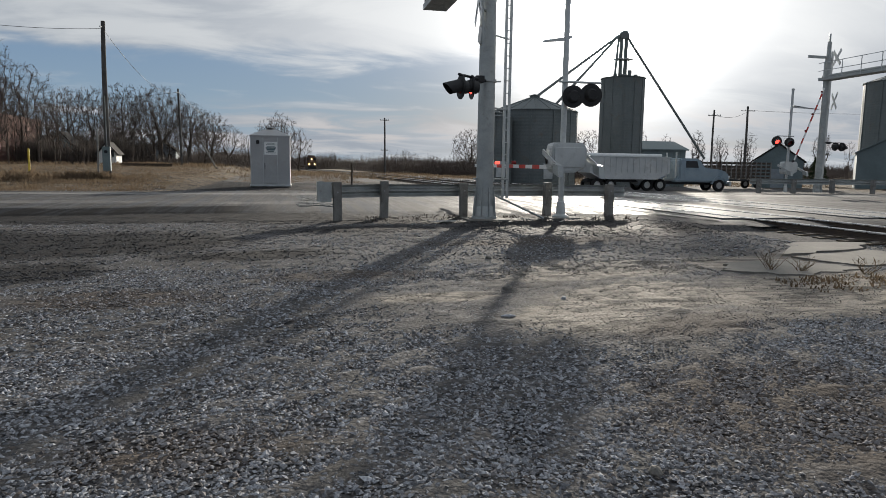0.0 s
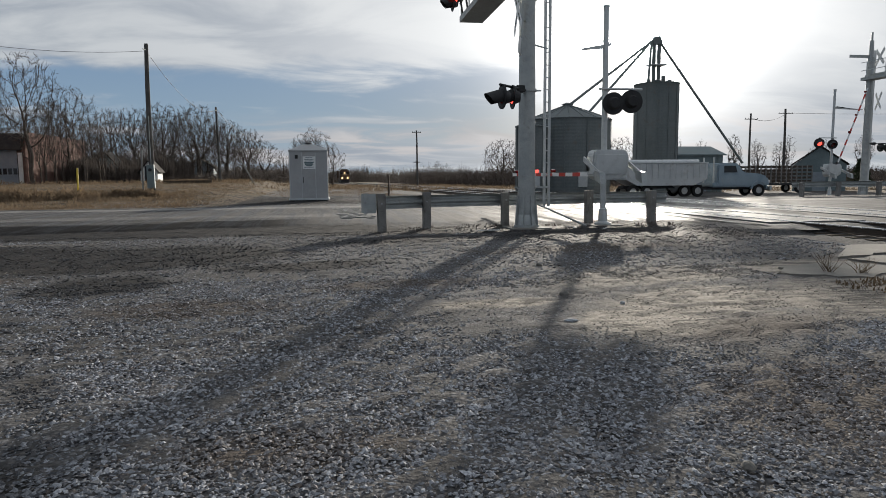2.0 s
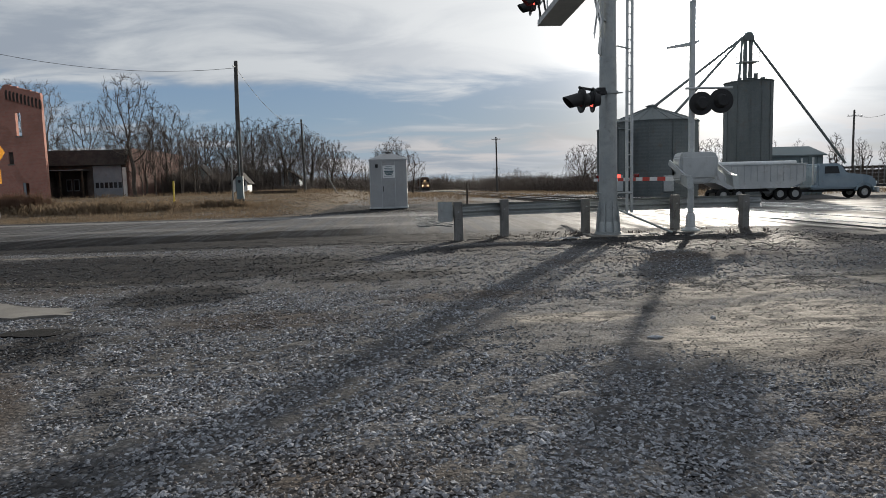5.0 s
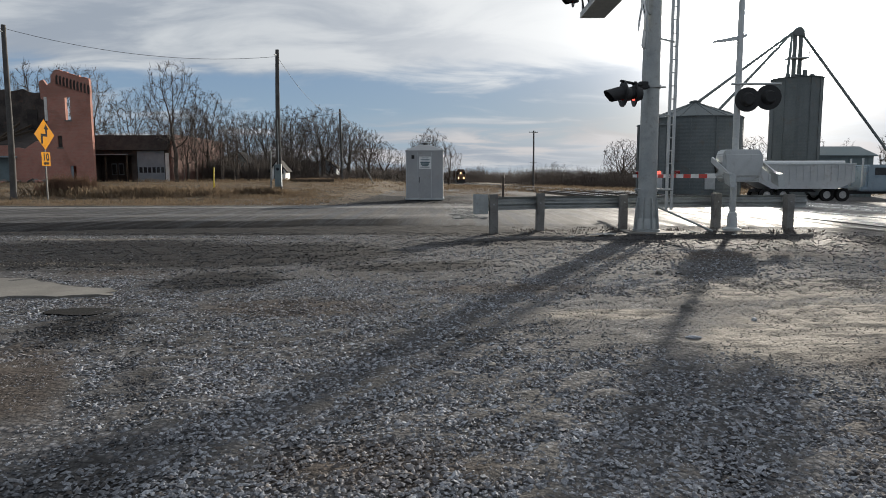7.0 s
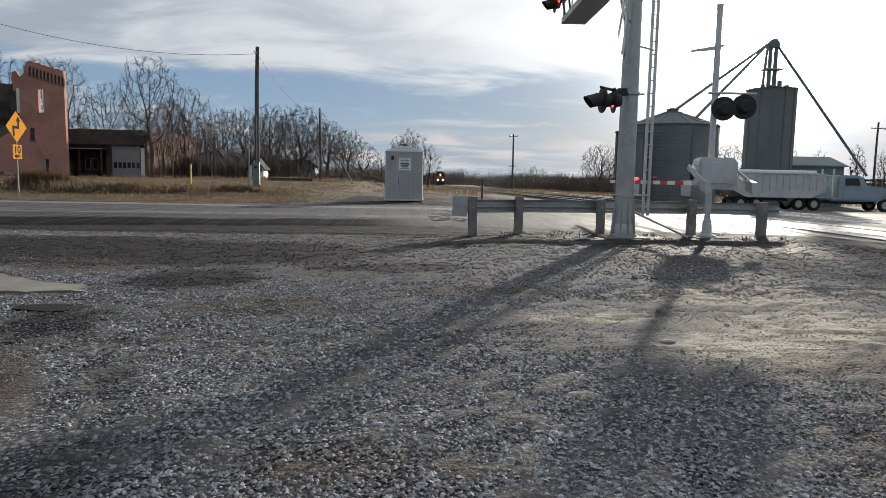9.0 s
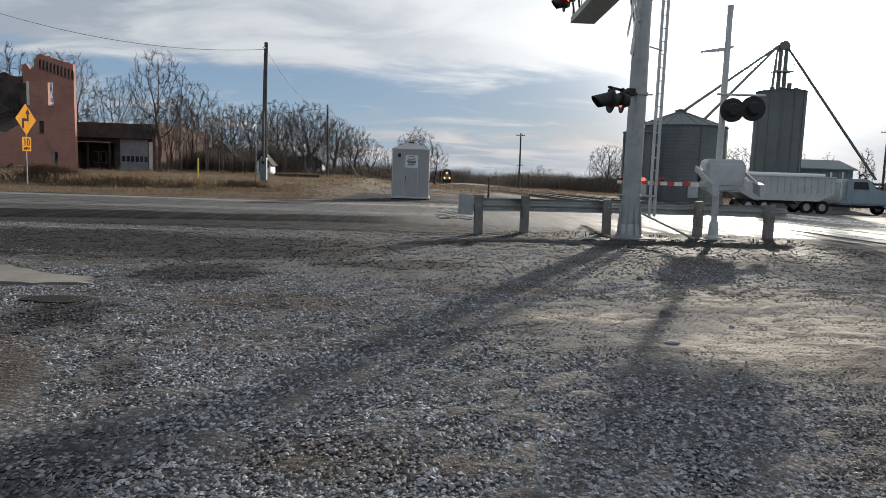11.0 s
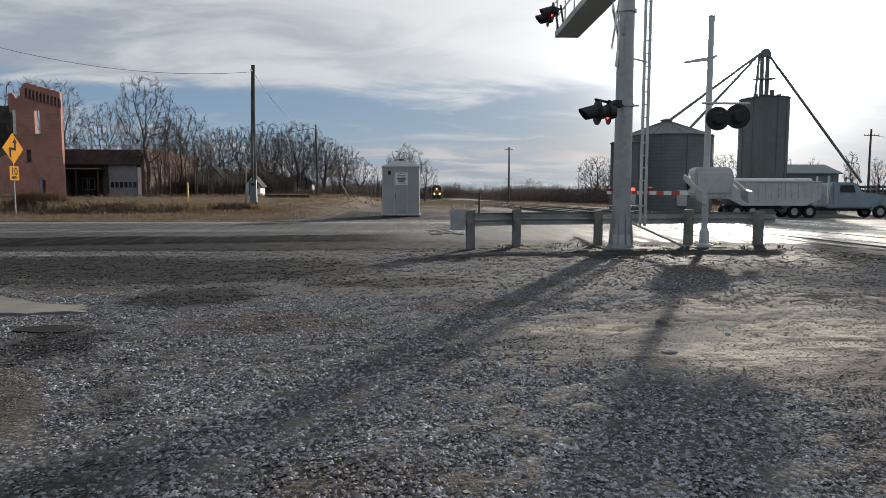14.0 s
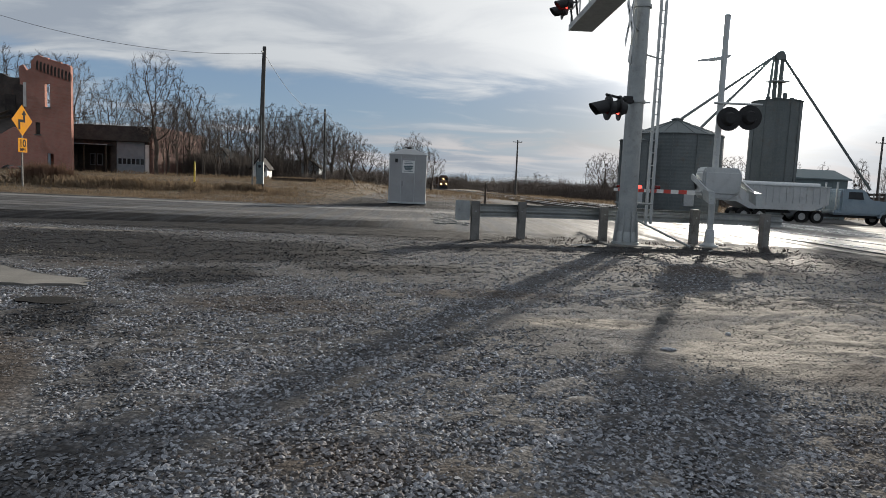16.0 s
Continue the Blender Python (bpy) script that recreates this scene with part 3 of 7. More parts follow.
def make_stones(name, count, ys, sizes, seed, label, near_bias=1.0, fine=True, wide=None, beyond=False):
    """Loose angular stones lying half sunk in the lot, one joined mesh."""
    rng = np.random.default_rng(seed)
    bm = bmesh.new()
    if fine:
        bmesh.ops.create_icosphere(bm, subdivisions=1, radius=1.0)
    else:
        o = [bm.verts.new(p) for p in ((1, 0, 0), (0, 1, 0), (-1, 0, 0), (0, -1, 0), (0, 0, 1), (0, 0, -1))]
        for k in range(4):
            bm.faces.new((o[k], o[(k + 1) % 4], o[4]))
            bm.faces.new((o[(k + 1) % 4], o[k], o[5]))
    bm.verts.ensure_lookup_table()
    bm.verts.index_update()
    base = np.array([v.co[:] for v in bm.verts])
    tri = np.array([[v.index for v in f.verts] for f in bm.faces])
    bm.free()
    y = ys[0] + (ys[1] - ys[0]) * rng.random(count) ** near_bias
    lo, hi = -0.8 * (y + 0.5) - 0.7, 1.1 * (y + 0.5) + 0.8
    if wide:
        lo, hi = np.full(count, wide[0]), np.full(count, wide[1])
    x = lo + (hi - lo) * rng.random(count)
    # ragged limits
    x, y = x + rng.normal(0, 0.5, count), y - np.abs(rng.normal(0, 0.9, count)) * np.clip(ys[0] + 0.9 - y, 0, 1)
    bare = np.max([blob(x, y, 3.2, 5.9, 2.6, 1.2, 12), blob(x, y, 1.5, 5.9, 1.0, 0.4, 10), blob(x, y, -2.5, 3.4, 0.3, 0.95, 32), blob(x, y, 5.4, 5.6, 2.6, 1.0, 15), 0.7 * blob(x, y, 2.9, 4.5, 1.0, 0.9, 20)], 0)
    dark = zones(x, y)[1]
    chance = (1 - 0.42 * np.clip(bare * 2.2, 0, 1)) * (1 - 0.25 * np.clip(dark * 2, 0, 1)) * (0.72 + 0.36 * patchy(x, y))
    pads = (x > 5.4) & (x < 10.2) & (y > 6.4 + 0.2 * (x - 5.5)) & (y < 7.7 + 0.42 * (x - 5.5)) | (x < -3.85) & (y > 6.75) & (y < 6.9 - 0.62 * (x + 3.5))
    keep = (rng.random(count) < chance) & ~pads & ((y < np.where(x > 9.5, 13.3 - 3.0 * (x > 10.0), 15.2)) | beyond)
    x, y = x[keep], y[keep]
    count = len(x)
    r = sizes[0] + (sizes[1] - sizes[0]) * rng.random(count) ** 1.9
    r = r * (1 - 0.5 * np.clip(bare[keep] * 2, 0, 1))
    stretch_by = np.stack([rng.uniform(0.8, 1.6, count), rng.uniform(0.7, 1.1, count), rng.uniform(0.35, 0.65, count)], -1)
    local = base[None] * (1 + rng.normal(0, 0.18, (count, len(base), 1))) * stretch_by[:, None] * r[:, None, None]
    tilt = rng.normal(0, 0.3, count)
    c, s = np.cos(tilt), np.sin(tilt)
    lx, ly, lz = local[..., 0] * c[:, None] - local[..., 2] * s[:, None], local[..., 1], local[..., 0] * s[:, None] + local[..., 2] * c[:, None]
    a = rng.random(count) * 2 * np.pi
    c, s = np.cos(a)[:, None], np.sin(a)[:, None]
    z = ground_z(x, y) + r * 0.16
    verts = np.stack([lx * c - ly * s + x[:, None], lx * s + ly * c + y[:, None], lz + z[:, None]], -1).reshape(-1, 3)
    faces = (tri[None] + (np.arange(count) * len(base))[:, None, None]).reshape(-1, 3)
    me = bpy.data.meshes.new(name)
    me.from_pydata(verts.tolist(), [], faces.tolist())
    for key, val in zip(("sand", "damp", "soil"), zones(x, y)):
        at = me.attributes.new(key, "FLOAT", "POINT")
        at.data.foreach_set("value", np.repeat(val, len(base)).astype(np.float32))
    me.materials.append(M_STONE)
    return tagged(new(name, me), label, "gravel", kind="stuff")


make_stones("lot_gravel", 30000, (-7.0, 15.0), (0.008, 0.022), 6, "grey crushed stone all over the lot", 1.0, False, (-14.0, 10.0))
make_stones("gravel", 88000, (1.2, 4.4), (0.0065, 0.0185), 7, "loose grey crushed stone scattered over the lot", 1.1, False)
make_stones("mid_gravel", 66000, (4.2, 8.0), (0.0075, 0.0215), 8, "grey crushed stone further out on the lot", 1.0, False)
make_stones("coarse_gravel", 42000, (7.8, 15.0), (0.009, 0.026), 9, "coarser grey stones scattered over the far lot", 1.0, False)

make_stones("verge_gravel", 12000, (31.0, 46.0), (0.012, 0.04), 10, "coarse brown-grey gravel round the equipment cabinet", 1.3, False, (-11.0, 7.0), True)

# ---- road ----
NEAR_EDGE = [(-900, 6.0), (-60, 12.5), (-20, 14.8), (-10.7, 15.7), (-6, 16.9), (-1.5, 17.7), (4, 17.4), (8.5, 17.2), (9.7, 16.6), (10.1, 15.4), (10.5, 13.8), (15, 13.7), (20, 13.6), (26, 14.5), (60, 16), (900, 16)]


def near_edge(x):
    return float(np.interp(x, [p[0] for p in NEAR_EDGE], [p[1] for p in NEAR_EDGE])) + 0.12 * math.sin(2.1 * x) * math.sin(0.7 * x + 1) + 0.06 * math.sin(6.3 * x)


def far_edge(x):
    return 30.6 - 2.0 * min(max((-x - 2.0) / 6.0, 0.0), 1.0) + 0.15 * math.sin(0.9 * x) + 0.08 * math.sin(3.7 * x) - 0.012 * max(-x - 20, 0)


def make_road():
    bm = B()
    xs = stretch(-30, 34, 0.4, 900, 1.3)
    rows = []
    for x in xs:
        a, b = near_edge(x), far_edge(x)
        ys = [a - 0.7] + [a + (b - a) * k / 14 for k in range(15)] + [b + 0.05]
        z = lambda y: 0.03 + 0.035 * (1 - ((y - (a + b) / 2) / ((b - a) / 2)) ** 2)
        rows.append([bm.verts.new((x, y, -0.03 if i == 0 else -0.08 if i == 16 else z(y))) for i, y in enumerate(ys)])
    for p, q in zip(rows, rows[1:]):
        for i in range(len(p) - 1):
            bm.faces.new((p[i], q[i], q[i + 1], p[i + 1]))
    bmesh.ops.recalc_face_normals(bm, faces=bm.faces)
    ob = part("road", bm, M_ASPHALT)
    tagged(ob, "worn grey asphalt road crossing the railway tracks", "road", kind="structure")


make_road()


def stop_line():
    bm = B()
    rng = random.Random(3)
    for i in range(110):
        f = rng.random()
        y, x = 19.2 + 7.0 * f, 0.75 - 0.25 * f + rng.uniform(-0.5, 0.5)
        box(bm, x - rng.uniform(0.03, 0.2), x + rng.uniform(0.03, 0.2), y - rng.uniform(0.02, 0.07), y + rng.uniform(0.02, 0.07), 0.03, 0.0735)
    part("stop_line", bm, M_PAINTLINE)
    tagged(bpy.data.objects["stop_line"], "worn white stop line painted across the road", "road marking", kind="structure")


stop_line()


# ---- concrete pads ----
def slab(outline, z, seed):
    bm = B()
    rng = random.Random(seed)
    pts = []
    for (x0, y0), (x1, y1) in zip(outline, outline[1:] + outline[:1]):
        for k in range(6):
            f = k / 6
            pts.append((x0 + (x1 - x0) * f + rng.uniform(-0.09, 0.09), y0 + (y1 - y0) * f + rng.uniform(-0.07, 0.07)))
    prism(bm, pts, -0.12, z)
    return tagged(part("concrete_pad", bm, M_CONC), "broken pale concrete pad level with the gravel", "concrete pad", group="broken concrete pads")


slab([(5.5, 6.9), (6.3, 6.45), (7.55, 6.85), (7.1, 7.75), (5.9, 7.5)], 0.02, 1)
slab([(7.65, 6.95), (9.9, 7.7), (9.3, 8.5), (7.3, 7.95)], 0.024, 2)
slab([(7.4, 8.15), (9.3, 8.7), (10.2, 9.5), (8.6, 9.55)], 0.026, 3)
slab([(-6.6, 6.95), (-4.9, 6.7), (-3.75, 6.85), (-3.95, 7.2), (-4.6, 7.5), (-5.3, 7.95), (-6.6, 8.4)], 0.014, 4)


# ---- railway ----
def make_track(offset, label):
    root = thing("railway_track", label, "railway track", pose(track_x(12.0) + offset, 12.0, 0, 0, 0, math.degrees(math.atan(0.0364))), group="parallel tracks", kind="structure")
    ys = list(np.arange(-45, 60, 5.0)) + list(np.arange(60, 700, 20.0))
    drop = lambda y: 0.085 - float(np.clip(0.004 * (y + 12 - 36), 0, 1.2))
    for side in (-0.7525, 0.7525):
        for nm, mat, prof in (("rail", M_RAILSTEEL, [(-0.07, -0.17), (0.07, -0.17), (0.07, -0.155), (0.012, -0.135), (0.012, -0.045), (0.034, -0.03), (0.034, -0.004), (-0.034, -0.004), (-0.034, -0.03), (-0.012, -0.045), (-0.012, -0.135), (-0.07, -0.155)]),
                              ("rail_head", M_RAILTOP, [(-0.037, -0.03), (0.037, -0.03), (0.037, -0.008), (0.026, 0.004), (-0.026, 0.004), (-0.037, -0.008)])):
            bm = B()
            rings = [[bm.verts.new((side + px, y, drop(y) + pz)) for px, pz in prof] for y in ys]
            for a, b in zip(rings, rings[1:]):
                for i in range(len(prof)):
                    bm.faces.new((a[i], a[(i + 1) % len(prof)], b[(i + 1) % len(prof)], b[i]))
            bmesh.ops.recalc_face_normals(bm, faces=bm.faces)
            part(nm, bm, mat, root)
    rng = random.Random(int(offset) + 9)
    for k in range(8):
        for xa, xb in ((-1.42, -0.82), (-0.66, 0.66), (0.82, 1.42)):
            bm = B()
            y = 2.3 + 2.1 * k
            box(bm, xa, xb, y + 0.012, y + 2.088, -0.1, 0.072 + rng.uniform(-0.004, 0.006), 0.008)
            part("crossing_panel", bm, M_PANEL, root, "worn dark crossing panel between the rails")
    bm = B()
    box(bm, -1.28, 1.28, -0.11, 0.11, -0.15, 0.0, 0.012)
    tie = to_mesh("tie", bm, M_TIE)
    rng = random.Random(5)
    for k in range(-60, 170):
        y = k * 0.56
        if 1.4 < y < 19.2:
            continue
        ob = new("tie", tie)
        ob.parent = root
        ob.matrix_basis = pose(rng.uniform(-0.04, 0.04), y, drop(y) - 0.187, 0, 0, rng.uniform(-1.2, 1.2))
    return root


make_track(0.0, "steel railway track with dark timber ties through the crossing")
make_track(4.2, "second steel railway track with dark ties beyond the first")

# ---- signals at the crossing ----


def lamp_unit(parent, at, facing, lit=False, r=0.27):
    """A flasher: round dark background, hood and red lens; facing is an angle about z from +x."""
    c, s = math.cos(radians(facing)), math.sin(radians(facing))
    f = Vector((c, s, 0))
    p = Vector(at)
    bm = B()
    rod(bm, p - f * 0.012, p + f * 0.012, r, n=28)
    bg_ob = part("background_disc", bm, M_DARK, parent, smooth=True)
    bm = B()
    rod(bm, p - f * 0.16, p - f * 0.012, 0.12, 0.17, n=20)
    part("lamp_housing", bm, M_DARK, bg_ob, smooth=True)
    bm = B()
    n = 18
    rings = [[], [], [], []]
    side = Vector((-s, c, 0))
    for i in range(n + 1):
        a = radians(-40 + 260 * i / n)
        o = side * math.cos(a) + Vector((0, 0, 1)) * math.sin(a)
        reach = 0.16 + 0.24 * (0.5 + 0.5 * math.sin(a))
        for j, (rad, d) in enumerate(((0.175, 0.0), (0.165, reach), (0.155, reach), (0.165, 0.0))):
            rings[j].append(bm.verts.new(p + o * rad + f * (0.013 + d) - Vector((0, 0, 0.25 * d if j in (1, 2) else 0))))
    for a, b in ((0, 1), (1, 2), (2, 3)):
        for i in range(n):
            bm.faces.new((rings[a][i], rings[a][i + 1], rings[b][i + 1], rings[b][i]))
    part("hood", bm, M_DARK, bg_ob, smooth=True)
    bm = B()
    rod(bm, p + f * 0.013, p + f * 0.035, 0.15, 0.13, n=20)
    part("lens", bm, M_LIT if lit else M_LENS, bg_ob, "lit red lens" if lit else "unlit red lens")
    return bg_ob


def crossbuck(parent, at, facing, length=1.22):
    c, s = math.cos(radians(facing)), math.sin(radians(facing))
    side, p = Vector((-s, c, 0)), Vector(at)
    f = Vector((c, s, 0))
    for k, tilt in enumerate((1, -1)):
        bm = B()
        d = (side * tilt + Vector((0, 0, 1))).normalized() * length / 2
        bar(bm, p - d + f * 0.006 * k, p + d + f * 0.006 * k, 0.225, 0.005, side=(side * -tilt + Vector((0, 0, 1))))
        blade = part("crossbuck_blade", bm, M_WHITE, parent, "white reflective crossbuck blade")
        for q in (-0.3, -0.18, 0.16, 0.28):
            mid = p + d * 2 * q + f * (0.006 * k + 0.004)
            bm = B()
            bar(bm, mid - d * 0.09, mid + d * 0.1, 0.05, 0.002, side=(side * -tilt + Vector((0, 0, 1))))
            part("lettering_bar", bm, M_INK, blade)


def cantilever_signal(x, y, base, sgn, reach, top, arm_z, label, lit, lamp_z, out=(-1.0, -1.25)):
    """A cantilever flasher over the road; sgn: the side (+1: away along +y) to which the arm points."""
    root = thing("cantilever_signal", label, "railway signal", pose(x, y, base), group="railway signals")
    bm = B()
    lathe(bm, [(0.215, 0.3), (0.205, 2.0), (0.195, 4.0), (0.185, top - 0.02), (0.05, top)], 28)
    mast = part("mast", bm, M_GALV, root, "thick galvanised steel mast", smooth=True)
    for k in range(8):
        bm = B()
        a = math.pi * k / 4 + 0.2
        c, s = math.cos(a), math.sin(a)
        bar(bm, (c * 0.25, s * 0.25, 0.06), (c * 0.19, s * 0.19, 0.8), 0.02, 0.10, side=(-s, c, 0))
        part("base_gusset", bm, M_GALV, mast)
    bm = B()
    lathe(bm, [(0.31, 0.03), (0.31, 0.08), (0.25, 0.09), (0.235, 0.3), (0.21, 0.34)], 24)
    part("base_flange", bm, M_GALV, mast, smooth=True)
    bm = B()
    box(bm, -0.5, 0.5, -0.5, 0.5, -0.4, 0.03, 0.03)
    part("footing", bm, M_CONC, root, "weathered concrete footing")
    for z in (0.98, 3.32, 5.45):
        bm = B()
        lathe(bm, [(0.225, z - 0.03), (0.232, z - 0.03), (0.232, z + 0.03), (0.2, z + 0.03)], 24)
        part("clamp_band", bm, M_GALV, mast)
    for p, q in (((-0.34, -0.12, 1.0), (0.62, 0.1, 0.98)), ((0.19, 0, 3.32), (0.34, -0.02, 3.32))):
        bm = B()
        rod(bm, p, q, 0.018, n=8)
        part("bracket", bm, M_GALV, mast)
    # ladder
    lx, ly = 0.62, 0.36
    ends = ((lx - 0.05, ly), (lx + 0.09, ly + 0.06))
    ladder = None
    for ex, ey in ends:
        bm = B()
        bar(bm, (ex, ey, 0.5), (ex, ey, top + 0.5), 0.055, 0.065)
        ob = part("ladder_stringer", bm, M_ALU, root)
        ladder = ladder or ob
    for k in range(int((top - 0.5) / 0.3)):
        bm = B()
        rod(bm, (*ends[0], 0.7 + 0.3 * k), (*ends[1], 0.7 + 0.3 * k), 0.013, n=6)
        part("rung", bm, M_ALU, root)
    for z in (1.0, 2.7, 4.4, 6.0):
        bm = B()
        bar(bm, (0.18, 0.02, z), (lx + 0.03, ly + 0.05, z), 0.03, 0.03, side=(0, 0, 1))
        part("ladder_stay", bm, M_GALV, root)
    # arm with walkway
    y0, y1 = -0.3 * sgn, reach * sgn
    bm = B()
    for dx in (-0.36, 0.36):
        bar(bm, (dx, y0, arm_z + 0.09), (dx, y1, arm_z + 0.09), 0.05, 0.18)
    for k in range(9):
        yy = y0 + (y1 - y0) * k / 8
        bar(bm, (-0.36, yy, arm_z + 0.05), (0.36, yy, arm_z + 0.05), 0.05, 0.05, side=(0, 1, 0))
    arm = part("cantilever_arm", bm, M_GALV, root)
    bm = B()
    for k in range(64):
        yy = y0 + (y1 - y0) * (k + 0.5) / 64
        box(bm, -0.34, 0.34, yy - 0.046, yy + 0.046, arm_z + 0.0, arm_z + 0.03)
    part("walkway_grating", bm, M_GALV, arm)
    for dx in (-0.37,):
        bm = B()
        for zz in (0.6, 1.1):
            bar(bm, (dx, y0, arm_z + zz), (dx, y1, arm_z + zz), 0.035, 0.035)
        part("handrail", bm, M_ALU, arm)
        for k in range(6):
            yy = y0 + (y1 - y0) * (k + 0.3) / 5.5
            bm = B()
            bar(bm, (dx, yy, arm_z), (dx, yy, arm_z + 1.1), 0.035, 0.035)
            part("handrail_post", bm, M_ALU, arm)
    bm = B()
    rod(bm, (0.0, y0, arm_z + 0.28), (0.0, y1 * 0.97, arm_z + 0.28), 0.10, n=14)
    part("arm_tube", bm, M_GALV, arm, smooth=True)
    # lamps out on the arm and on the mast
    for k, (yy, fa) in enumerate(((reach * 0.84, 180), (reach * 0.96, 180))):
        bm = B()
        bar(bm, (-0.3, yy * sgn, arm_z + 0.05), (-0.42, yy * sgn, arm_z + 0.75), 0.05, 0.05)
        bar(bm, (-0.42, yy * sgn, arm_z + 0.62), (-0.62, yy * sgn, arm_z + 0.62), 0.05, 0.05, side=(0, 0, 1))
        part("lamp_bracket", bm, M_DARK, arm)
        lamp_unit(arm, (-0.66, yy * sgn, arm_z + 0.55), fa, lit and k == 0)
    bm = B()
    ox, oy = out
    rod(bm, (0.05 * ox, 0.1 * oy, lamp_z + 0.29), (ox, oy, lamp_z + 0.26), 0.03, n=10)
    cross = part("crossarm", bm, M_DARK, root)
    bm = B()
    box(bm, 0.3 * ox - 0.1, 0.3 * ox + 0.1, 0.33 * oy - 0.1, 0.33 * oy + 0.1, lamp_z + 0.2, lamp_z + 0.36, 0.02)
    part("junction_box", bm, M_DARK, cross)
    face = 186 if ox < 0 else 12
    lamp_unit(cross, (0.94 * ox, 0.96 * oy, lamp_z), face, False, 0.27)
    lamp_unit(cross, (0.60 * ox, 0.68 * oy, lamp_z + 0.04), face - 8, lit, 0.27)
    return root


near_sig = cantilever_signal(4.6, 15.05, 0.0, 1, 6.3, 7.4, 6.32, "galvanised cantilever railway crossing signal on a thick mast", True, 3.02)
crossbuck(near_sig, (-0.36, -0.42, 5.12), 173.5, 1.4)
bm = B()
bar(bm, (-0.32, -0.44, 4.1), (-0.28, -0.42, 4.46), 0.34, 0.02, side=(0.5, 0.87, 0))
part("number_plate", bm, M_WHITE, near_sig, "small white plate below the crossbuck")
bm = B()
bar(bm, (-0.25, -0.4, 4.1), (-0.25, -0.4, 5.3), 0.05, 0.04)
bar(bm, (-0.25, -0.4, 4.9), (0, 0, 4.9), 0.05, 0.04)
part("sign_bracket", bm, M_GALV, near_sig)

far_sig = cantilever_signal(33.2, 36.0, -0.2, -1, 7.5, 8.6, 7.2, "cantilever railway crossing signal beside the far guardrail", False, 3.0, (0.75, -1.0))
crossbuck(far_sig, (0.42, -0.3, 5.9), -25, 1.4)
crossbuck(far_sig, (0.35, -0.3, 8.6), -15, 1.3)
bm = B()
rod(bm, (0, 0, 8.5), (0, 0, 9.6), 0.13, 0.12, n=14)
rod(bm, (0, 0, 9.6), (0, 0, 10.1), 0.06, 0.06, n=10)
box(bm, -1.5, 0.1, -0.03, 0.03, 8.55, 8.72)
part("mast_head", bm, M_GALV, far_sig)


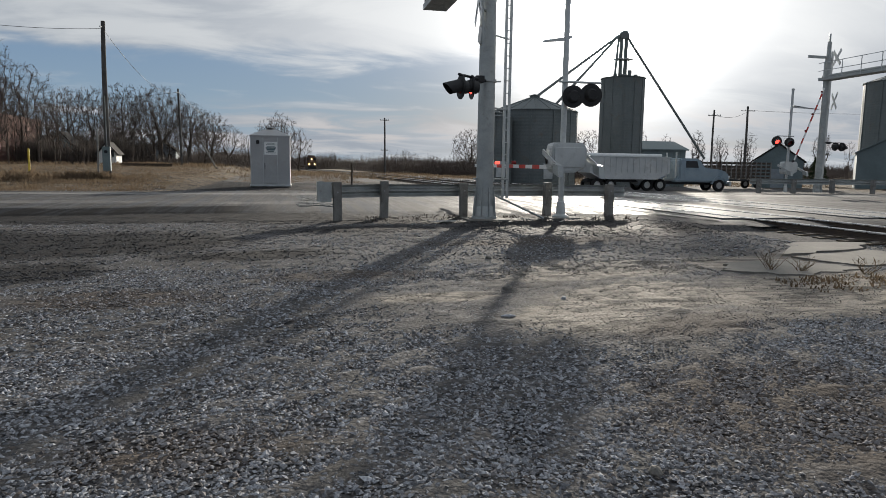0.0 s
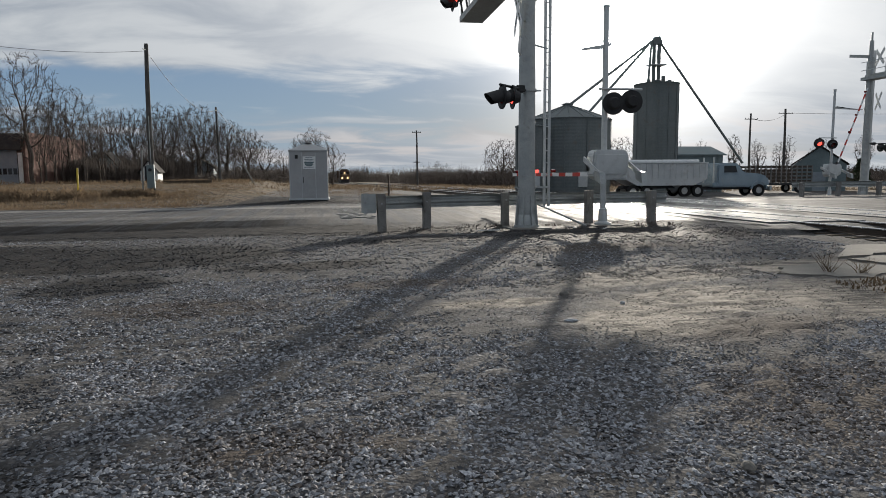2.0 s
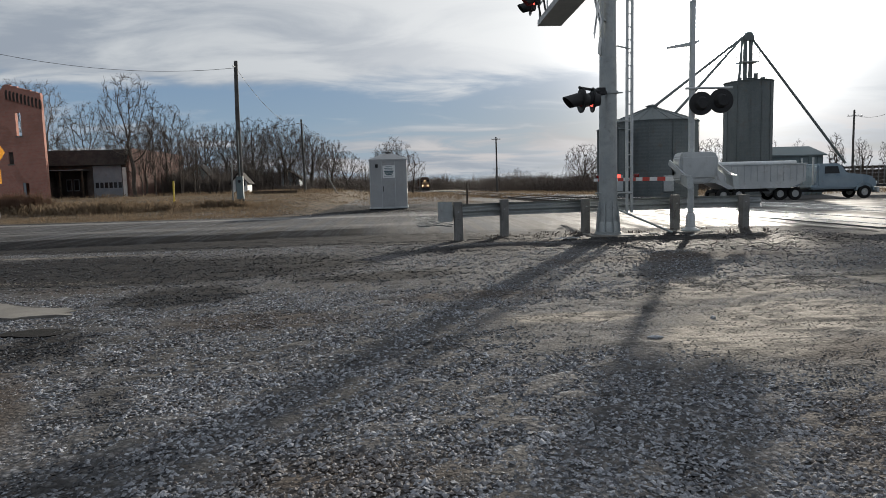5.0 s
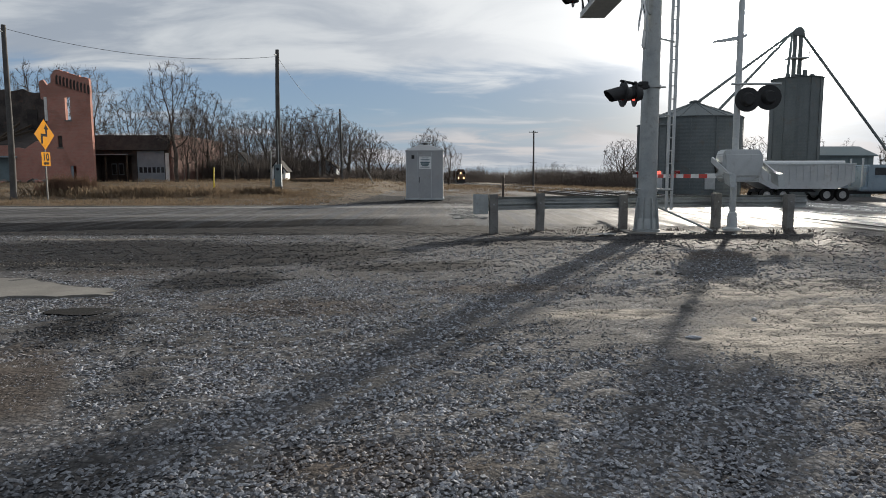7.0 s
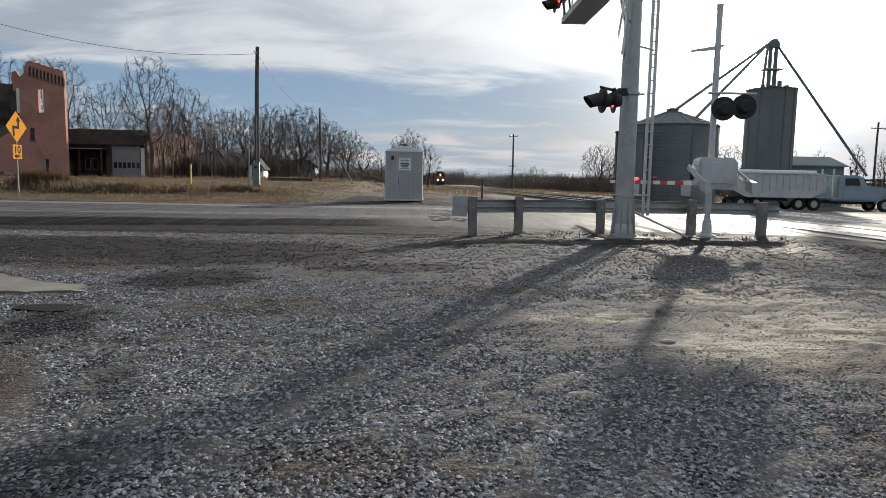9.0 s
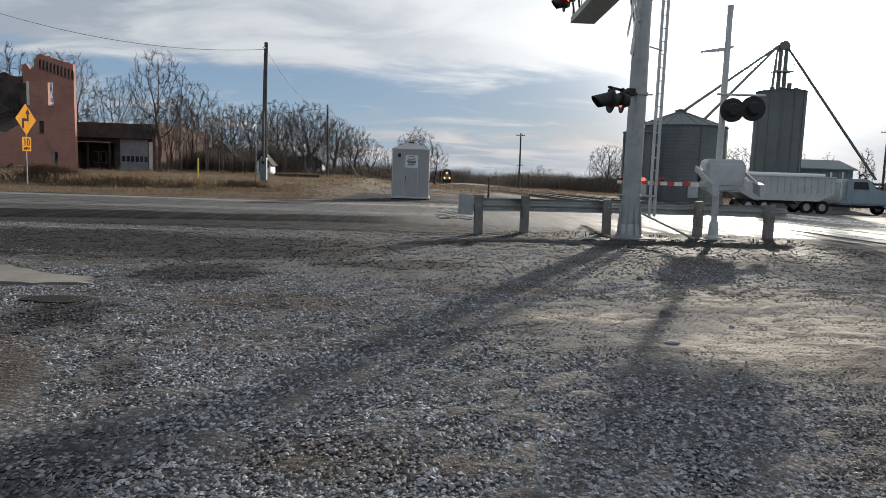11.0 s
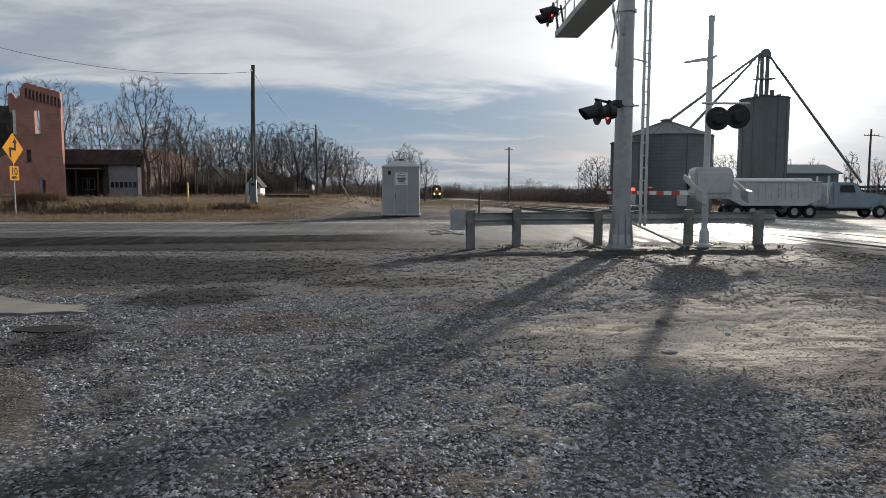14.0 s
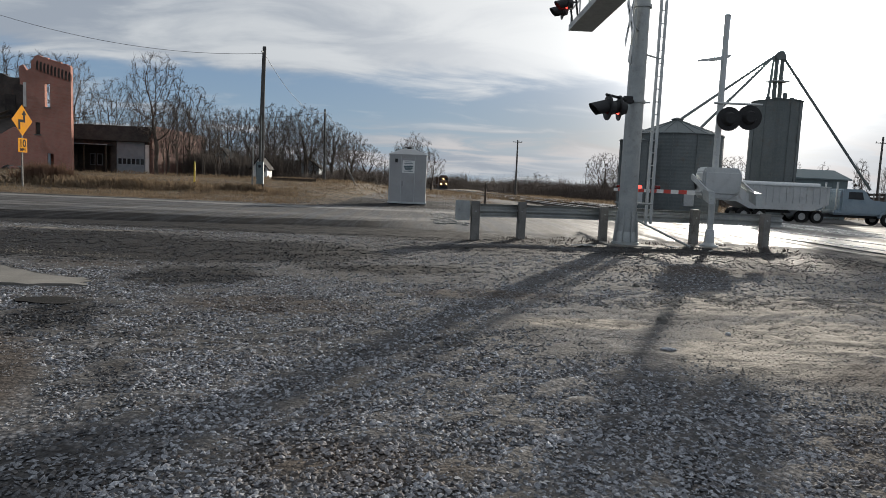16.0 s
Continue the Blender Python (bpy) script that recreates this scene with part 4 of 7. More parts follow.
def gate_signal(x, y, base, arm_to, label, lit, disc_face, top, wing, flip=1):
    """A gate mast with lamps, mechanism box, counterweights and striped arm; arm_to: the arm's tip from the foot."""
    root = thing("crossing_gate", label, "railway signal", pose(x, y, base), group="railway signals")
    bm = B()
    lathe(bm, [(0.075, 0.1), (0.07, top - 0.1), (0.078, top - 0.1), (0.078, top)], 18)
    mast = part("mast", bm, M_ALU, root, smooth=True)
    bm = B()
    lathe(bm, [(0.22, 0.0), (0.22, 0.05), (0.12, 0.1), (0.1, 0.42), (0.07, 0.45)], 18)
    part("mast_base", bm, M_ALU, root, smooth=True)
    bm = B()
    prism(bm, [(-0.36, 1.28), (-0.25, 1.16), (0.28, 1.16), (0.56, 1.3), (0.6, 1.75), (0.5, 1.92), (-0.3, 1.92), (-0.36, 1.8)], -0.2, 0.24, "y")
    bmesh.ops.bevel(bm, geom=bm.edges[:], offset=0.03, segments=2, affect="EDGES")
    mech = part("mechanism_box", bm, M_ALU, root, "dull aluminium gate mechanism box")
    bm = B()
    box(bm, -0.3, 0.5, -0.23, -0.2, 1.3, 1.8, 0.01)
    part("access_door", bm, M_ALU, mech)
    for xx in (-0.42, 0.66):
        bm = B()
        bar(bm, (xx, 0.3, 1.7), (xx, -0.7, 1.3), 0.04, 0.13)
        part("counterweight_arm", bm, M_ALU, root)
        bm = B()
        prism(bm, [(-0.95, 1.06), (-0.6, 1.16), (-0.55, 1.4), (-0.88, 1.34)], xx - 0.07, xx + 0.07, "x")
        part("counterweight", bm, M_GALV, root)
    tip, root_at = Vector(arm_to), Vector((-0.2, 0.5, 1.3))
    if arm_to[2] > 4:
        root_at = Vector((0.3, -0.2, 2.0))
    n = 13
    bm = B()
    bar(bm, (-0.42, 0.1, 1.5), root_at, 0.04, 0.14)
    part("arm_bracket", bm, M_DARK, root)
    for k in range(n):
        bm = B()
        a, b = root_at.lerp(tip, k / n), root_at.lerp(tip, (k + 1) / n)
        bar(bm, a, b, 0.03, 0.105, side=(1, 0, 0))
        part("arm_stripe", bm, M_RED if k % 2 else M_WHITE, root, "red stripe" if k % 2 else "white stripe")
    for k in (5, 8, 12):
        bm = B()
        q = root_at.lerp(tip, k / n)
        rod(bm, q + Vector((-0.07, 0, 0.11)), q + Vector((0.07, 0, 0.11)), 0.05, n=12)
        part("arm_light", bm, M_LIT if arm_to[2] < 4 and k == 8 else M_LENS, root)
    bm = B()
    z = 3.43
    rod(bm, (-0.2 * flip, -0.1, z), (0.95 * flip, -0.1, z), 0.028, n=10)
    cross = part("crossarm", bm, M_ALU, root)
    lamp_unit(cross, (0.14 * flip, -0.2, z - 0.37), disc_face, False, 0.28)
    lamp_unit(cross, (0.66 * flip - (0.3 if flip < 0 else 0), -0.12, z - 0.31), disc_face, lit, 0.29)
    bm = B()
    prism(bm, [(wing[0], wing[1]), (0.0, wing[1] + 0.12), (0.14, wing[1] + 0.16), (0.14, wing[1] + 0.1), (0.0, wing[1] + 0.02), (wing[0], wing[1] - 0.04)], -0.04, 0.04, "y")
    part("wing_bracket", bm, M_ALU, root)
    bm = B()
    lathe(bm, [(0.075, top - 0.01), (0.085, top), (0.085, top + 0.03), (0.03, top + 0.05)], 18)
    part("mast_cap", bm, M_ALU, root, smooth=True)
    bm = B()
    box(bm, -0.4, 0.4, -0.4, 0.4, -0.3, 0.02, 0.02)
    part("footing", bm, M_CONC, root)
    return root


gate_signal(6.77, 15.45, 0.0, (-0.12, 8.0, 1.32), "aluminium crossing gate with its striped arm lowered", False, 85, 5.45, (-0.62, 4.42))
far_gate = gate_signal(29.1, 34.0, -0.1, (1.9, -0.3, 6.3), "aluminium crossing gate with its arm raised", True, -115, 6.2, (1.9, 5.1), -1)


# ---- guardrails ----
def w_beam(bm, p0, p1, z, bulge):
    """A corrugated beam between two plan points; bulge: which way its ridges stand."""
    p0, p1 = Vector((*p0, 0)), Vector((*p1, 0))
    nrm = Vector((-(p1 - p0).y, (p1 - p0).x, 0)).normalized() * bulge
    prof = [(-0.155, 0.0), (-0.135, 0.02), (-0.10, 0.08), (-0.06, 0.08), (-0.015, 0.012), (0.015, 0.012), (0.06, 0.08), (0.10, 0.08), (0.135, 0.02), (0.155, 0.0)]
    prof = prof + [(h, d - 0.006) for h, d in reversed(prof)]
    ends = [[bm.verts.new(p + nrm * d + Vector((0, 0, z + h))) for h, d in prof] for p in (p0, p1)]
    n = len(prof)
    for i in range(n):
        bm.faces.new((ends[0][i], ends[0][(i + 1) % n], ends[1][(i + 1) % n], ends[1][i]))
    for i in range(n // 2 - 1):
        for e in ends:
            bm.faces.new((e[i], e[i + 1], e[n - 2 - i], e[n - 1 - i]))
    bmesh.ops.recalc_face_normals(bm, faces=bm.faces)


def guardrail(label, line, posts, end_plate, z=0.665):
    root = thing("guardrail", label, "guardrail", group="guardrails")
    for a, b in zip(line, line[1:]):
        bm = B()
        w_beam(bm, a, b, z + gz(*a), 1)
        part("beam", bm, M_GALV, root, "galvanised corrugated beam")
    rng = random.Random(len(posts))
    for x, y, h in posts:
        bm = B()
        box(bm, -0.09, 0.09, -0.11, 0.11, -0.5, h, 0.012)
        for v in bm.verts:
            if v.co.z > 0:
                v.co.x += rng.uniform(-0.008, 0.008)
        ob = part("post", bm, M_POST, root, "weathered square timber post")
        ob.matrix_basis = pose(x, y, gz(x, y), rng.uniform(-1.5, 1.5), rng.uniform(-1.5, 1.5), rng.uniform(-6, 6))
        bm = B()
        rod(bm, (x, y + 0.1, gz(x, y) + z), (x, y - 0.13, gz(x, y) + z), 0.018, n=8)
        part("bolt", bm, M_GALV, root)
    if end_plate:
        bm = B()
        n = 14
        for i in range(n):
            a0, a1 = math.pi * (i / n - 0.5), math.pi * ((i + 1) / n - 0.5)
            q = [bm.verts.new((end_plate[0] - 0.16 * math.cos(a), end_plate[1] + 0.16 * math.sin(a), zz)) for zz in (0.45, 0.90) for a in (a0, a1)]
            bm.faces.new((q[0], q[1], q[3], q[2]))
        q = [bm.verts.new((end_plate[0] + dx, end_plate[1] - 0.16, zz)) for zz in (0.45, 0.90) for dx in (0, 0.16)]
        bm.faces.new((q[0], q[1], q[3], q[2]))
        bmesh.ops.remove_doubles(bm, verts=bm.verts, dist=0.001)
        bmesh.ops.solidify(bm, geom=bm.faces[:], thickness=0.006)
        part("end_terminal", bm, M_GALV, root, "rounded blue-grey steel end terminal")
    return root


guardrail("low galvanised guardrail on timber posts before the signals", [(0.72, 14.85), (2.3, 15.82), (4.6, 16.22), (6.9, 16.55), (9.1, 16.45)],
          [(1.02, 14.75, 0.9), (2.2, 15.62, 0.9), (4.32, 16.02, 0.86), (6.75, 16.35, 0.88), (8.55, 16.3, 0.85)], (0.72, 14.78))
guardrail("galvanised guardrail on short posts beyond the tracks", [(25.0, 31.9), (29.0, 31.7), (33.0, 31.4), (38.0, 31.0), (44.0, 30.5)],
          [(25.4, 31.65, 0.78), (27.6, 31.6, 0.78), (30.0, 31.4, 0.78), (32.6, 31.2, 0.78), (35.2, 31.0, 0.78), (38.0, 30.8, 0.78)], None)


# ---- equipment cabinet ----
def cabinet(x0, x1, y0, depth, height):
    cx = (x0 + x1) / 2
    root = thing("signal_cabinet", "pale aluminium railway equipment cabinet with a white notice", "equipment cabinet", pose(cx, y0, 0))
    hw = (x1 - x0) / 2
    bm = B()
    box(bm, -hw, hw, 0, depth, 0.14, height, 0.02)
    body = part("body", bm, M_CAB, root)
    bm = B()
    box(bm, -hw - 0.05, hw + 0.05, -0.05, depth + 0.05, 0.05, 0.15, 0.015)
    part("base_frame", bm, M_ALU, root)
    for xx in (-hw + 0.2, -0.13, 0.0, 0.13, hw - 0.2):
        bm = B()
        box(bm, xx - 0.05, xx + 0.05, 0.0, 0.12, -0.1, 0.06)
        part("foot", bm, M_DARK, root)
    bm = B()
    a = [(-hw - 0.03, -0.03), (hw + 0.03, -0.03), (hw + 0.03, depth + 0.03), (-hw - 0.03, depth + 0.03)]
    lo = [bm.verts.new((*p, height - 0.03)) for p in a]
    mid = [bm.verts.new((*p, height + 0.04)) for p in a]
    hi = [bm.verts.new((p[0] * 0.28, depth / 2 + (p[1] - depth / 2) * 0.24, height + 0.38)) for p in a]
    for u, v in ((lo, mid), (mid, hi)):
        for i in range(4):
            bm.faces.new((u[i], u[(i + 1) % 4], v[(i + 1) % 4], v[i]))
    bm.faces.new(hi)
    bm.faces.new(lo[::-1])
    roof = part("roof", bm, M_CAB, root, "low hipped metal roof")
    bm = B()
    lathe(bm, [(0.12, height + 0.33), (0.12, height + 0.43), (0.24, height + 0.43), (0.2, height + 0.48), (0.05, height + 0.51)], 18, (0, depth / 2, 0))
    part("roof_vent", bm, M_DARK, roof)
    bm = B()
    box(bm, -0.34, 0.36, -0.03, 0.0, 0.22, height - 0.18, 0.008)
    door = part("door", bm, M_CAB, root)
    bm = B()
    box(bm, -0.30, -0.27, -0.07, -0.03, 1.0, 1.3, 0.005)
    part("door_handle", bm, M_DARK, door)
    for xx in (-0.36, 0.38, -hw + 0.03, hw - 0.03):
        bm = B()
        box(bm, xx - 0.014, xx + 0.014, -0.016, 0.0, 0.16, height - 0.06)
        part("seam_strip", bm, M_ALU, root)
    bm = B()
    box(bm, -0.30, 0.37, -0.05, -0.03, height - 0.98, height - 0.30, 0.004)
    sign = part("notice", bm, M_WHITE, door, "white notice with lines of dark print")
    rng = random.Random(2)
    for i, (w_, h_) in enumerate(((0.36, 0.03), (0.48, 0.03), (0.40, 0.03), (0.52, 0.075), (0.44, 0.075), (0.34, 0.06), (0.5, 0.03))):
        bm = B()
        zz = height - 0.37 - 0.085 * i
        box(bm, 0.035 - w_ / 2, 0.035 + w_ / 2, -0.056, -0.05, zz - h_ / 2, zz + h_ / 2)
        part("print_line", bm, M_BAR, sign)
    bm = B()
    box(bm, -hw + 0.32, -hw + 0.48, -0.06, 0.0, height - 0.42, height - 0.22, 0.01)
    part("vent_box", bm, M_DARK, root, "small dark vent box")
    return root


cabinet(-2.28, -0.22, 36.05, 1.9, 2.72)


# ---- utility poles, wires, roadside signs ----
def utility_pole(x, y, top, lean, label, arms=(), r=0.16, box_at=None):
    g = gz(x, y)
    root = thing("utility_pole", label, "utility pole", pose(x, y, g), group="utility poles")
    bm = B()
    n = 10
    rings = []
    for i in range(9):
        f = i / 8
        rr = r * (1.15 - 0.4 * f)
        o = Vector((lean[0] * f + 0.03 * math.sin(5 * f + x), lean[1] * f, (top - g + 0.6) * f - 0.6))
        rings.append([bm.verts.new(o + Vector((rr * math.cos(2 * math.pi * k / n), rr * math.sin(2 * math.pi * k / n), 0))) for k in range(n)])
    for a, b in zip(rings, rings[1:]):
        for k in range(n):
            bm.faces.new((a[k], a[(k + 1) % n], b[(k + 1) % n], b[k]))
    bm.faces.new(rings[-1])
    part("shaft", bm, M_POLE, root, smooth=True)
    for z, w_ in arms:
        bm = B()
        bar(bm, (-w_ / 2 + lean[0], -0.15, z - g), (w_ / 2 + lean[0], -0.15, z - g), 0.09, 0.11, side=(0, 0, 1))
        cross = part("crossarm", bm, M_POLE, root)
        for xx in (-0.46, -0.2, 0.2, 0.46):
            bm = B()
            lathe(bm, [(0.02, 0), (0.05, 0.05), (0.05, 0.14), (0.02, 0.18)], 8, (xx * w_ + lean[0], -0.15, z - g + 0.05))
            part("insulator", bm, M_GALV, cross)
    if box_at:
        bm = B()
        box(bm, -0.20, 0.24, -0.36, -0.12, box_at[0], box_at[1], 0.02)
        mb = part("meter_box", bm, M_SHED, root, "blue-grey steel meter box")
        bm = B()
        rod(bm, (0.02, -0.37, box_at[1] - 0.3), (0.02, -0.44, box_at[1] - 0.3), 0.1, n=14)
        part("meter", bm, M_PANE, mb)
        bm = B()
        rod(bm, (0.05, -0.22, box_at[1]), (0.03 + lean[0] * 0.3, -0.2, box_at[1] + 3.0), 0.03, n=8)
        rod(bm, (0.02, -0.22, -0.1), (0.02, -0.22, box_at[0]), 0.06, n=8)
        part("conduit", bm, M_BIN, mb)
    for z in (top - g - 0.4,):
        bm = B()
        rod(bm, (lean[0], -0.1, z), (lean[0] - 0.06, -0.32, z), 0.04, n=8)
        part("insulator", bm, M_GALV, root)
    return root


utility_pole(-11.1, 43.2, 9.55, (0.06, 0.2), "dark wooden utility pole with a grey meter box", box_at=(0.45, 1.9))
utility_pole(-25.35, 38.0, 9.95, (0.15, 0.0), "dark wooden utility pole beside the road verge")
utility_pole(-12.75, 80.0, 9.5, (-0.1, 0.0), "dark wooden utility pole beyond the grass bank", r=0.14)
utility_pole(16.0, 120.0, 9.7, (-0.15, 0), "thin wooden line pole with a small crossarm beside the tracks", arms=((9.3, 1.6), (3.9, 1.2)), r=0.17)
utility_pole(86.0, 113.0, 13.5, (-0.2, 0), "wooden line pole with a crossarm beyond the yard", arms=((12.6, 3.0),), r=0.24)
utility_pole(64.0, 92.0, 10.5, (0, 0), "thin wooden line pole behind the grain yard", arms=((9.6, 2.2),), r=0.16)


def wire(p0, p1, sag, r=0.012):
    cu = bpy.data.curves.new("overhead_wire", "CURVE")
    cu.dimensions, cu.bevel_depth, cu.bevel_resolution = "3D", r, 1
    sp = cu.splines.new("POLY")
    n = 24
    sp.points.add(n)
    for i in range(n + 1):
        f = i / n
        p = Vector(p0).lerp(Vector(p1), f)
        sp.points[i].co = (p.x, p.y, p.z - sag * 4 * f * (1 - f), 1)
    tmp = new("overhead_wire", cu)
    me = bpy.data.meshes.new_from_object(tmp.evaluated_get(bpy.context.evaluated_depsgraph_get()))
    bpy.data.objects.remove(tmp)
    me.materials.append(M_WIRE)
    tagged(new("overhead_wire", me), "thin black overhead wire hanging between poles", "wire", group="overhead wires")


wire((-25.2, 38.0, 9.75), (-11.1, 43.3, 9.1), 0.72, 0.013)
wire((-60.0, 31.0, 10.0), (-25.2, 38.0, 9.75), 0.9, 0.013)
wire((-11.1, 43.4, 9.2), (-12.85, 80.0, 9.1), 1.3, 0.014)
wire((-12.85, 80.0, 9.1), (-60.0, 110.0, 9.3), 1.0, 0.03)
wire((-12.85, 80.0, 9.1), (-14.0, 140.0, 9.3), 1.0, 0.03)
wire((86.0, 112.8, 12.7), (64.0, 91.8, 9.7), 0.8, 0.03)
wire((86.0, 112.8, 12.7), (140.0, 100.0, 13.5), 0.8, 0.03)


def warning_sign(x, y, turn):
    g = gz(x, y)
    root = thing("warning_sign", "yellow diamond road sign with a winding arrow above a speed plate", "road sign", pose(x, y, g, 0, 0, turn))
    bm = B()
    bar(bm, (0.02, 0.05, -0.4), (0.0, 0.05, 4.3), 0.09, 0.06)
    part("post", bm, M_POST, root)
    h, mid = 0.85, 3.66
    bm = B()
    prism(bm, [(0.06, mid - h + 0.06), (h - 0.06, mid - 0.06), (h, mid), (h - 0.06, mid + 0.06), (0.06, mid + h - 0.06), (0, mid + h), (-0.06, mid + h - 0.06), (-h + 0.06, mid + 0.06), (-h, mid), (-h + 0.06, mid - 0.06), (-0.06, mid - h + 0.06), (0, mid - h)], -0.005, 0.0, "y")
    dia = part("sign_panel", bm, M_YELLOW, root, "yellow diamond panel")
    bm = B()
    t = 0.075
    prism(bm, [(-0.24 - t, mid - 0.5), (-0.24 + t, mid - 0.5), (-0.24 + t, mid - 0.1), (0.16 + t, mid - 0.1), (0.16 + t, mid + 0.3), (0.36, mid + 0.3), (0.16, mid + 0.58), (-0.04, mid + 0.3), (0.16 - t, mid + 0.3), (0.16 - t, mid + 0.05), (-0.24 - t, mid + 0.05)], -0.011, -0.006, "y")
    part("winding_arrow", bm, M_INK, dia)
    bm = B()
    prism(bm, [(-0.37, 1.93), (0.37, 1.93), (0.37, 2.7), (-0.37, 2.7)], -0.005, 0.0, "y")
    plate = part("speed_plate", bm, M_YELLOW, root)
    for text, size, z in (("10", 0.56, 2.24), ("MPH", 0.22, 2.0)):
        cu = bpy.data.curves.new("numeral", "FONT")
        cu.body, cu.size, cu.align_x, cu.extrude, cu.offset = text, size, "CENTER", 0.001, 0.008
        tmp = new("numeral", cu)
        me = bpy.data.meshes.new_from_object(tmp.evaluated_get(bpy.context.evaluated_depsgraph_get()))
        bpy.data.objects.remove(tmp)
        me.materials.append(M_INK)
        ob = new("lettering", me)
        ob.parent = plate
        ob.matrix_basis = pose(0, -0.009, z, 90, 0, 0)


warning_sign(-22.45, 36.6, 87.0)


def marker(x, y, h, mat, label):
    g = gz(x, y)
    bm = B()
    lathe(bm, [(0.055, -0.2), (0.055, h - 0.05), (0.04, h), (0.01, h + 0.015)], 12)
    ob = part("marker_post", bm, mat, None, smooth=True)
    ob.matrix_basis = pose(x, y, g, 0, 1.0, 0)
    tagged(ob, label, "marker post")


marker(-15.0, 42.0, 1.75, M_YPOST, "thin yellow marker post standing in dry grass")
marker(-11.6, 43.0, 2.85, M_POST, "tall thin weathered stake beside the utility pole")
marker(2.9, 34.0, 1.35, M_RAILSTEEL, "thin rusty steel stake near the track")


# ---- grain elevator yard ----
def corrugated(bm, r, z0, z1, n, at, step=0.45, depth=0.025):
    prof, z = [], z0
    while z < z1 - 1e-6:
        prof += [(r, z), (r + depth, z + step * 0.5)]
        z += step
    prof.append((r, z1))
    lathe(bm, prof, n, at)


def grain_bin(x, y, r, eave, peak, label, group="grain bins"):
    g = gz(x, y)
    root = thing("grain_bin", label, "grain bin", pose(x, y, g), group=group)
    bm = B()
    corrugated(bm, r, 0.0, eave - g, 40, (0, 0, 0), 0.28, 0.012)
    wall = part("wall", bm, M_BIN, root)
    for k in range(12):
        bm = B()
        a = 2 * math.pi * k / 12 + 0.1
        box(bm, -0.05, 0.05, -0.03, 0.03, 0, eave - g)
        ob = part("stiffener", bm, M_BIN, wall)
        ob.matrix_basis = pose((r + 0.04) * math.cos(a), (r + 0.04) * math.sin(a), 0, 0, 0, math.degrees(a) + 90)
    bm = B()
    lathe(bm, [(r + 0.12, eave - g - 0.02), (r + 0.12, eave - g + 0.03), (0.55, peak - g - 0.3), (0.5, peak - g - 0.28)], 40)
    roof = part("roof", bm, M_BIN, root, "conical sheet metal roof")
    for k in range(20):
        a = 2 * math.pi * k / 20
        c, s = math.cos(a), math.sin(a)
        bm = B()
        bar(bm, ((r + 0.1) * c, (r + 0.1) * s, eave - g + 0.05), (0.55 * c, 0.55 * s, peak - g - 0.27), 0.05, 0.05, side=(-s, c, 0))
        part("roof_rib", bm, M_BIN, roof)
    bm = B()
    lathe(bm, [(0.45, peak - g - 0.3), (0.45, peak - g - 0.1), (0.55, peak - g - 0.08), (0.15, peak - g + 0.05)], 20)
    part("roof_cap", bm, M_BIN, roof)
    bm = B()
    box(bm, -0.4, 0.4, -r - 0.12, -r + 0.05, 0.6, 1.9, 0.02)
    part("door", bm, M_ALU, root)
    return root


grain_bin(20.95, 56.0, 3.75, 6.1, 7.65, "grey corrugated steel grain bin with a conical roof")
grain_bin(16.6, 53.0, 1.2, 5.35, 5.8, "narrow grey corrugated steel bin beside the large one")
bm = B()
rod(bm, (16.0, 52.6, 5.3), (16.0, 52.6, 6.15), 0.22, n=14)
tagged(part("vent_pipe", bm, M_BIN), "short grey vent pipe on the narrow bin", "vent pipe")
grain_bin(33.1, 63.0, 2.15, 10.4, 10.85, "tall narrow grey steel silo backlit by the sun")
grain_bin(70.5, 63.5, 5.2, 11.6, 13.6, "large grey corrugated steel silo beside the yard")


def elevator_leg():
    x, y = 34.45, 65.8
    g = gz(x, y)
    root = thing("bucket_elevator", "thin steel bucket elevator leg rising above the silo", "grain elevator", pose(x, y, g))
    bm = B()
    for dx in (-0.28, 0.28):
        box(bm, dx - 0.14, dx + 0.14, -0.16, 0.16, 0, 15.7)
    leg = part("leg_trunk", bm, M_BIN, root)
    bm = B()
    prism(bm, [(-0.5, 15.6), (0.5, 15.6), (0.5, 16.0), (0.2, 16.4), (-0.2, 16.4), (-0.5, 16.0)], -0.3, 0.3, "y")
    part("head_section", bm, M_BIN, root)
    bm = B()
    box(bm, -0.9, 0.9, -0.6, 0.6, 13.4, 13.5)
    plat = part("platform", bm, M_GALV, root)
    for dx in (-0.88, 0.88):
        for dy in (-0.58, 0.58):
            bm = B()
            bar(bm, (dx, dy, 13.5), (dx, dy, 14.5), 0.05, 0.05)
            part("rail_post", bm, M_GALV, plat)
    for end in ((-13.5, -9.8, 8.0), (-11.3, -9.2, 7.5), (-2.2, -2.6, 11.2), (8.0, -3.8, 3.0)):
        bm = B()
        rod(bm, (0.3 if end[0] > 0 else -0.6, 0, 15.9), end, 0.12, n=10)
        part("spout", bm, M_BIN, root, "long slanting spout pipe")
    for end in ((2.6, 0.6, 4.2),):
        bm = B()
        rod(bm, (0.2, 0, 13.0), end, 0.05, n=8)
        part("guy_rod", bm, M_GALV, root)
    for xx, h in ((-0.7, 0.9), (0.0, 0.5), (-2.3, 0.5)):
        bm = B()
        rod(bm, (xx, -2.9, 10.6), (xx, -2.9, 11.0 + h), 0.2, n=12)
        part("roof_stack", bm, M_BIN, root)


elevator_leg()


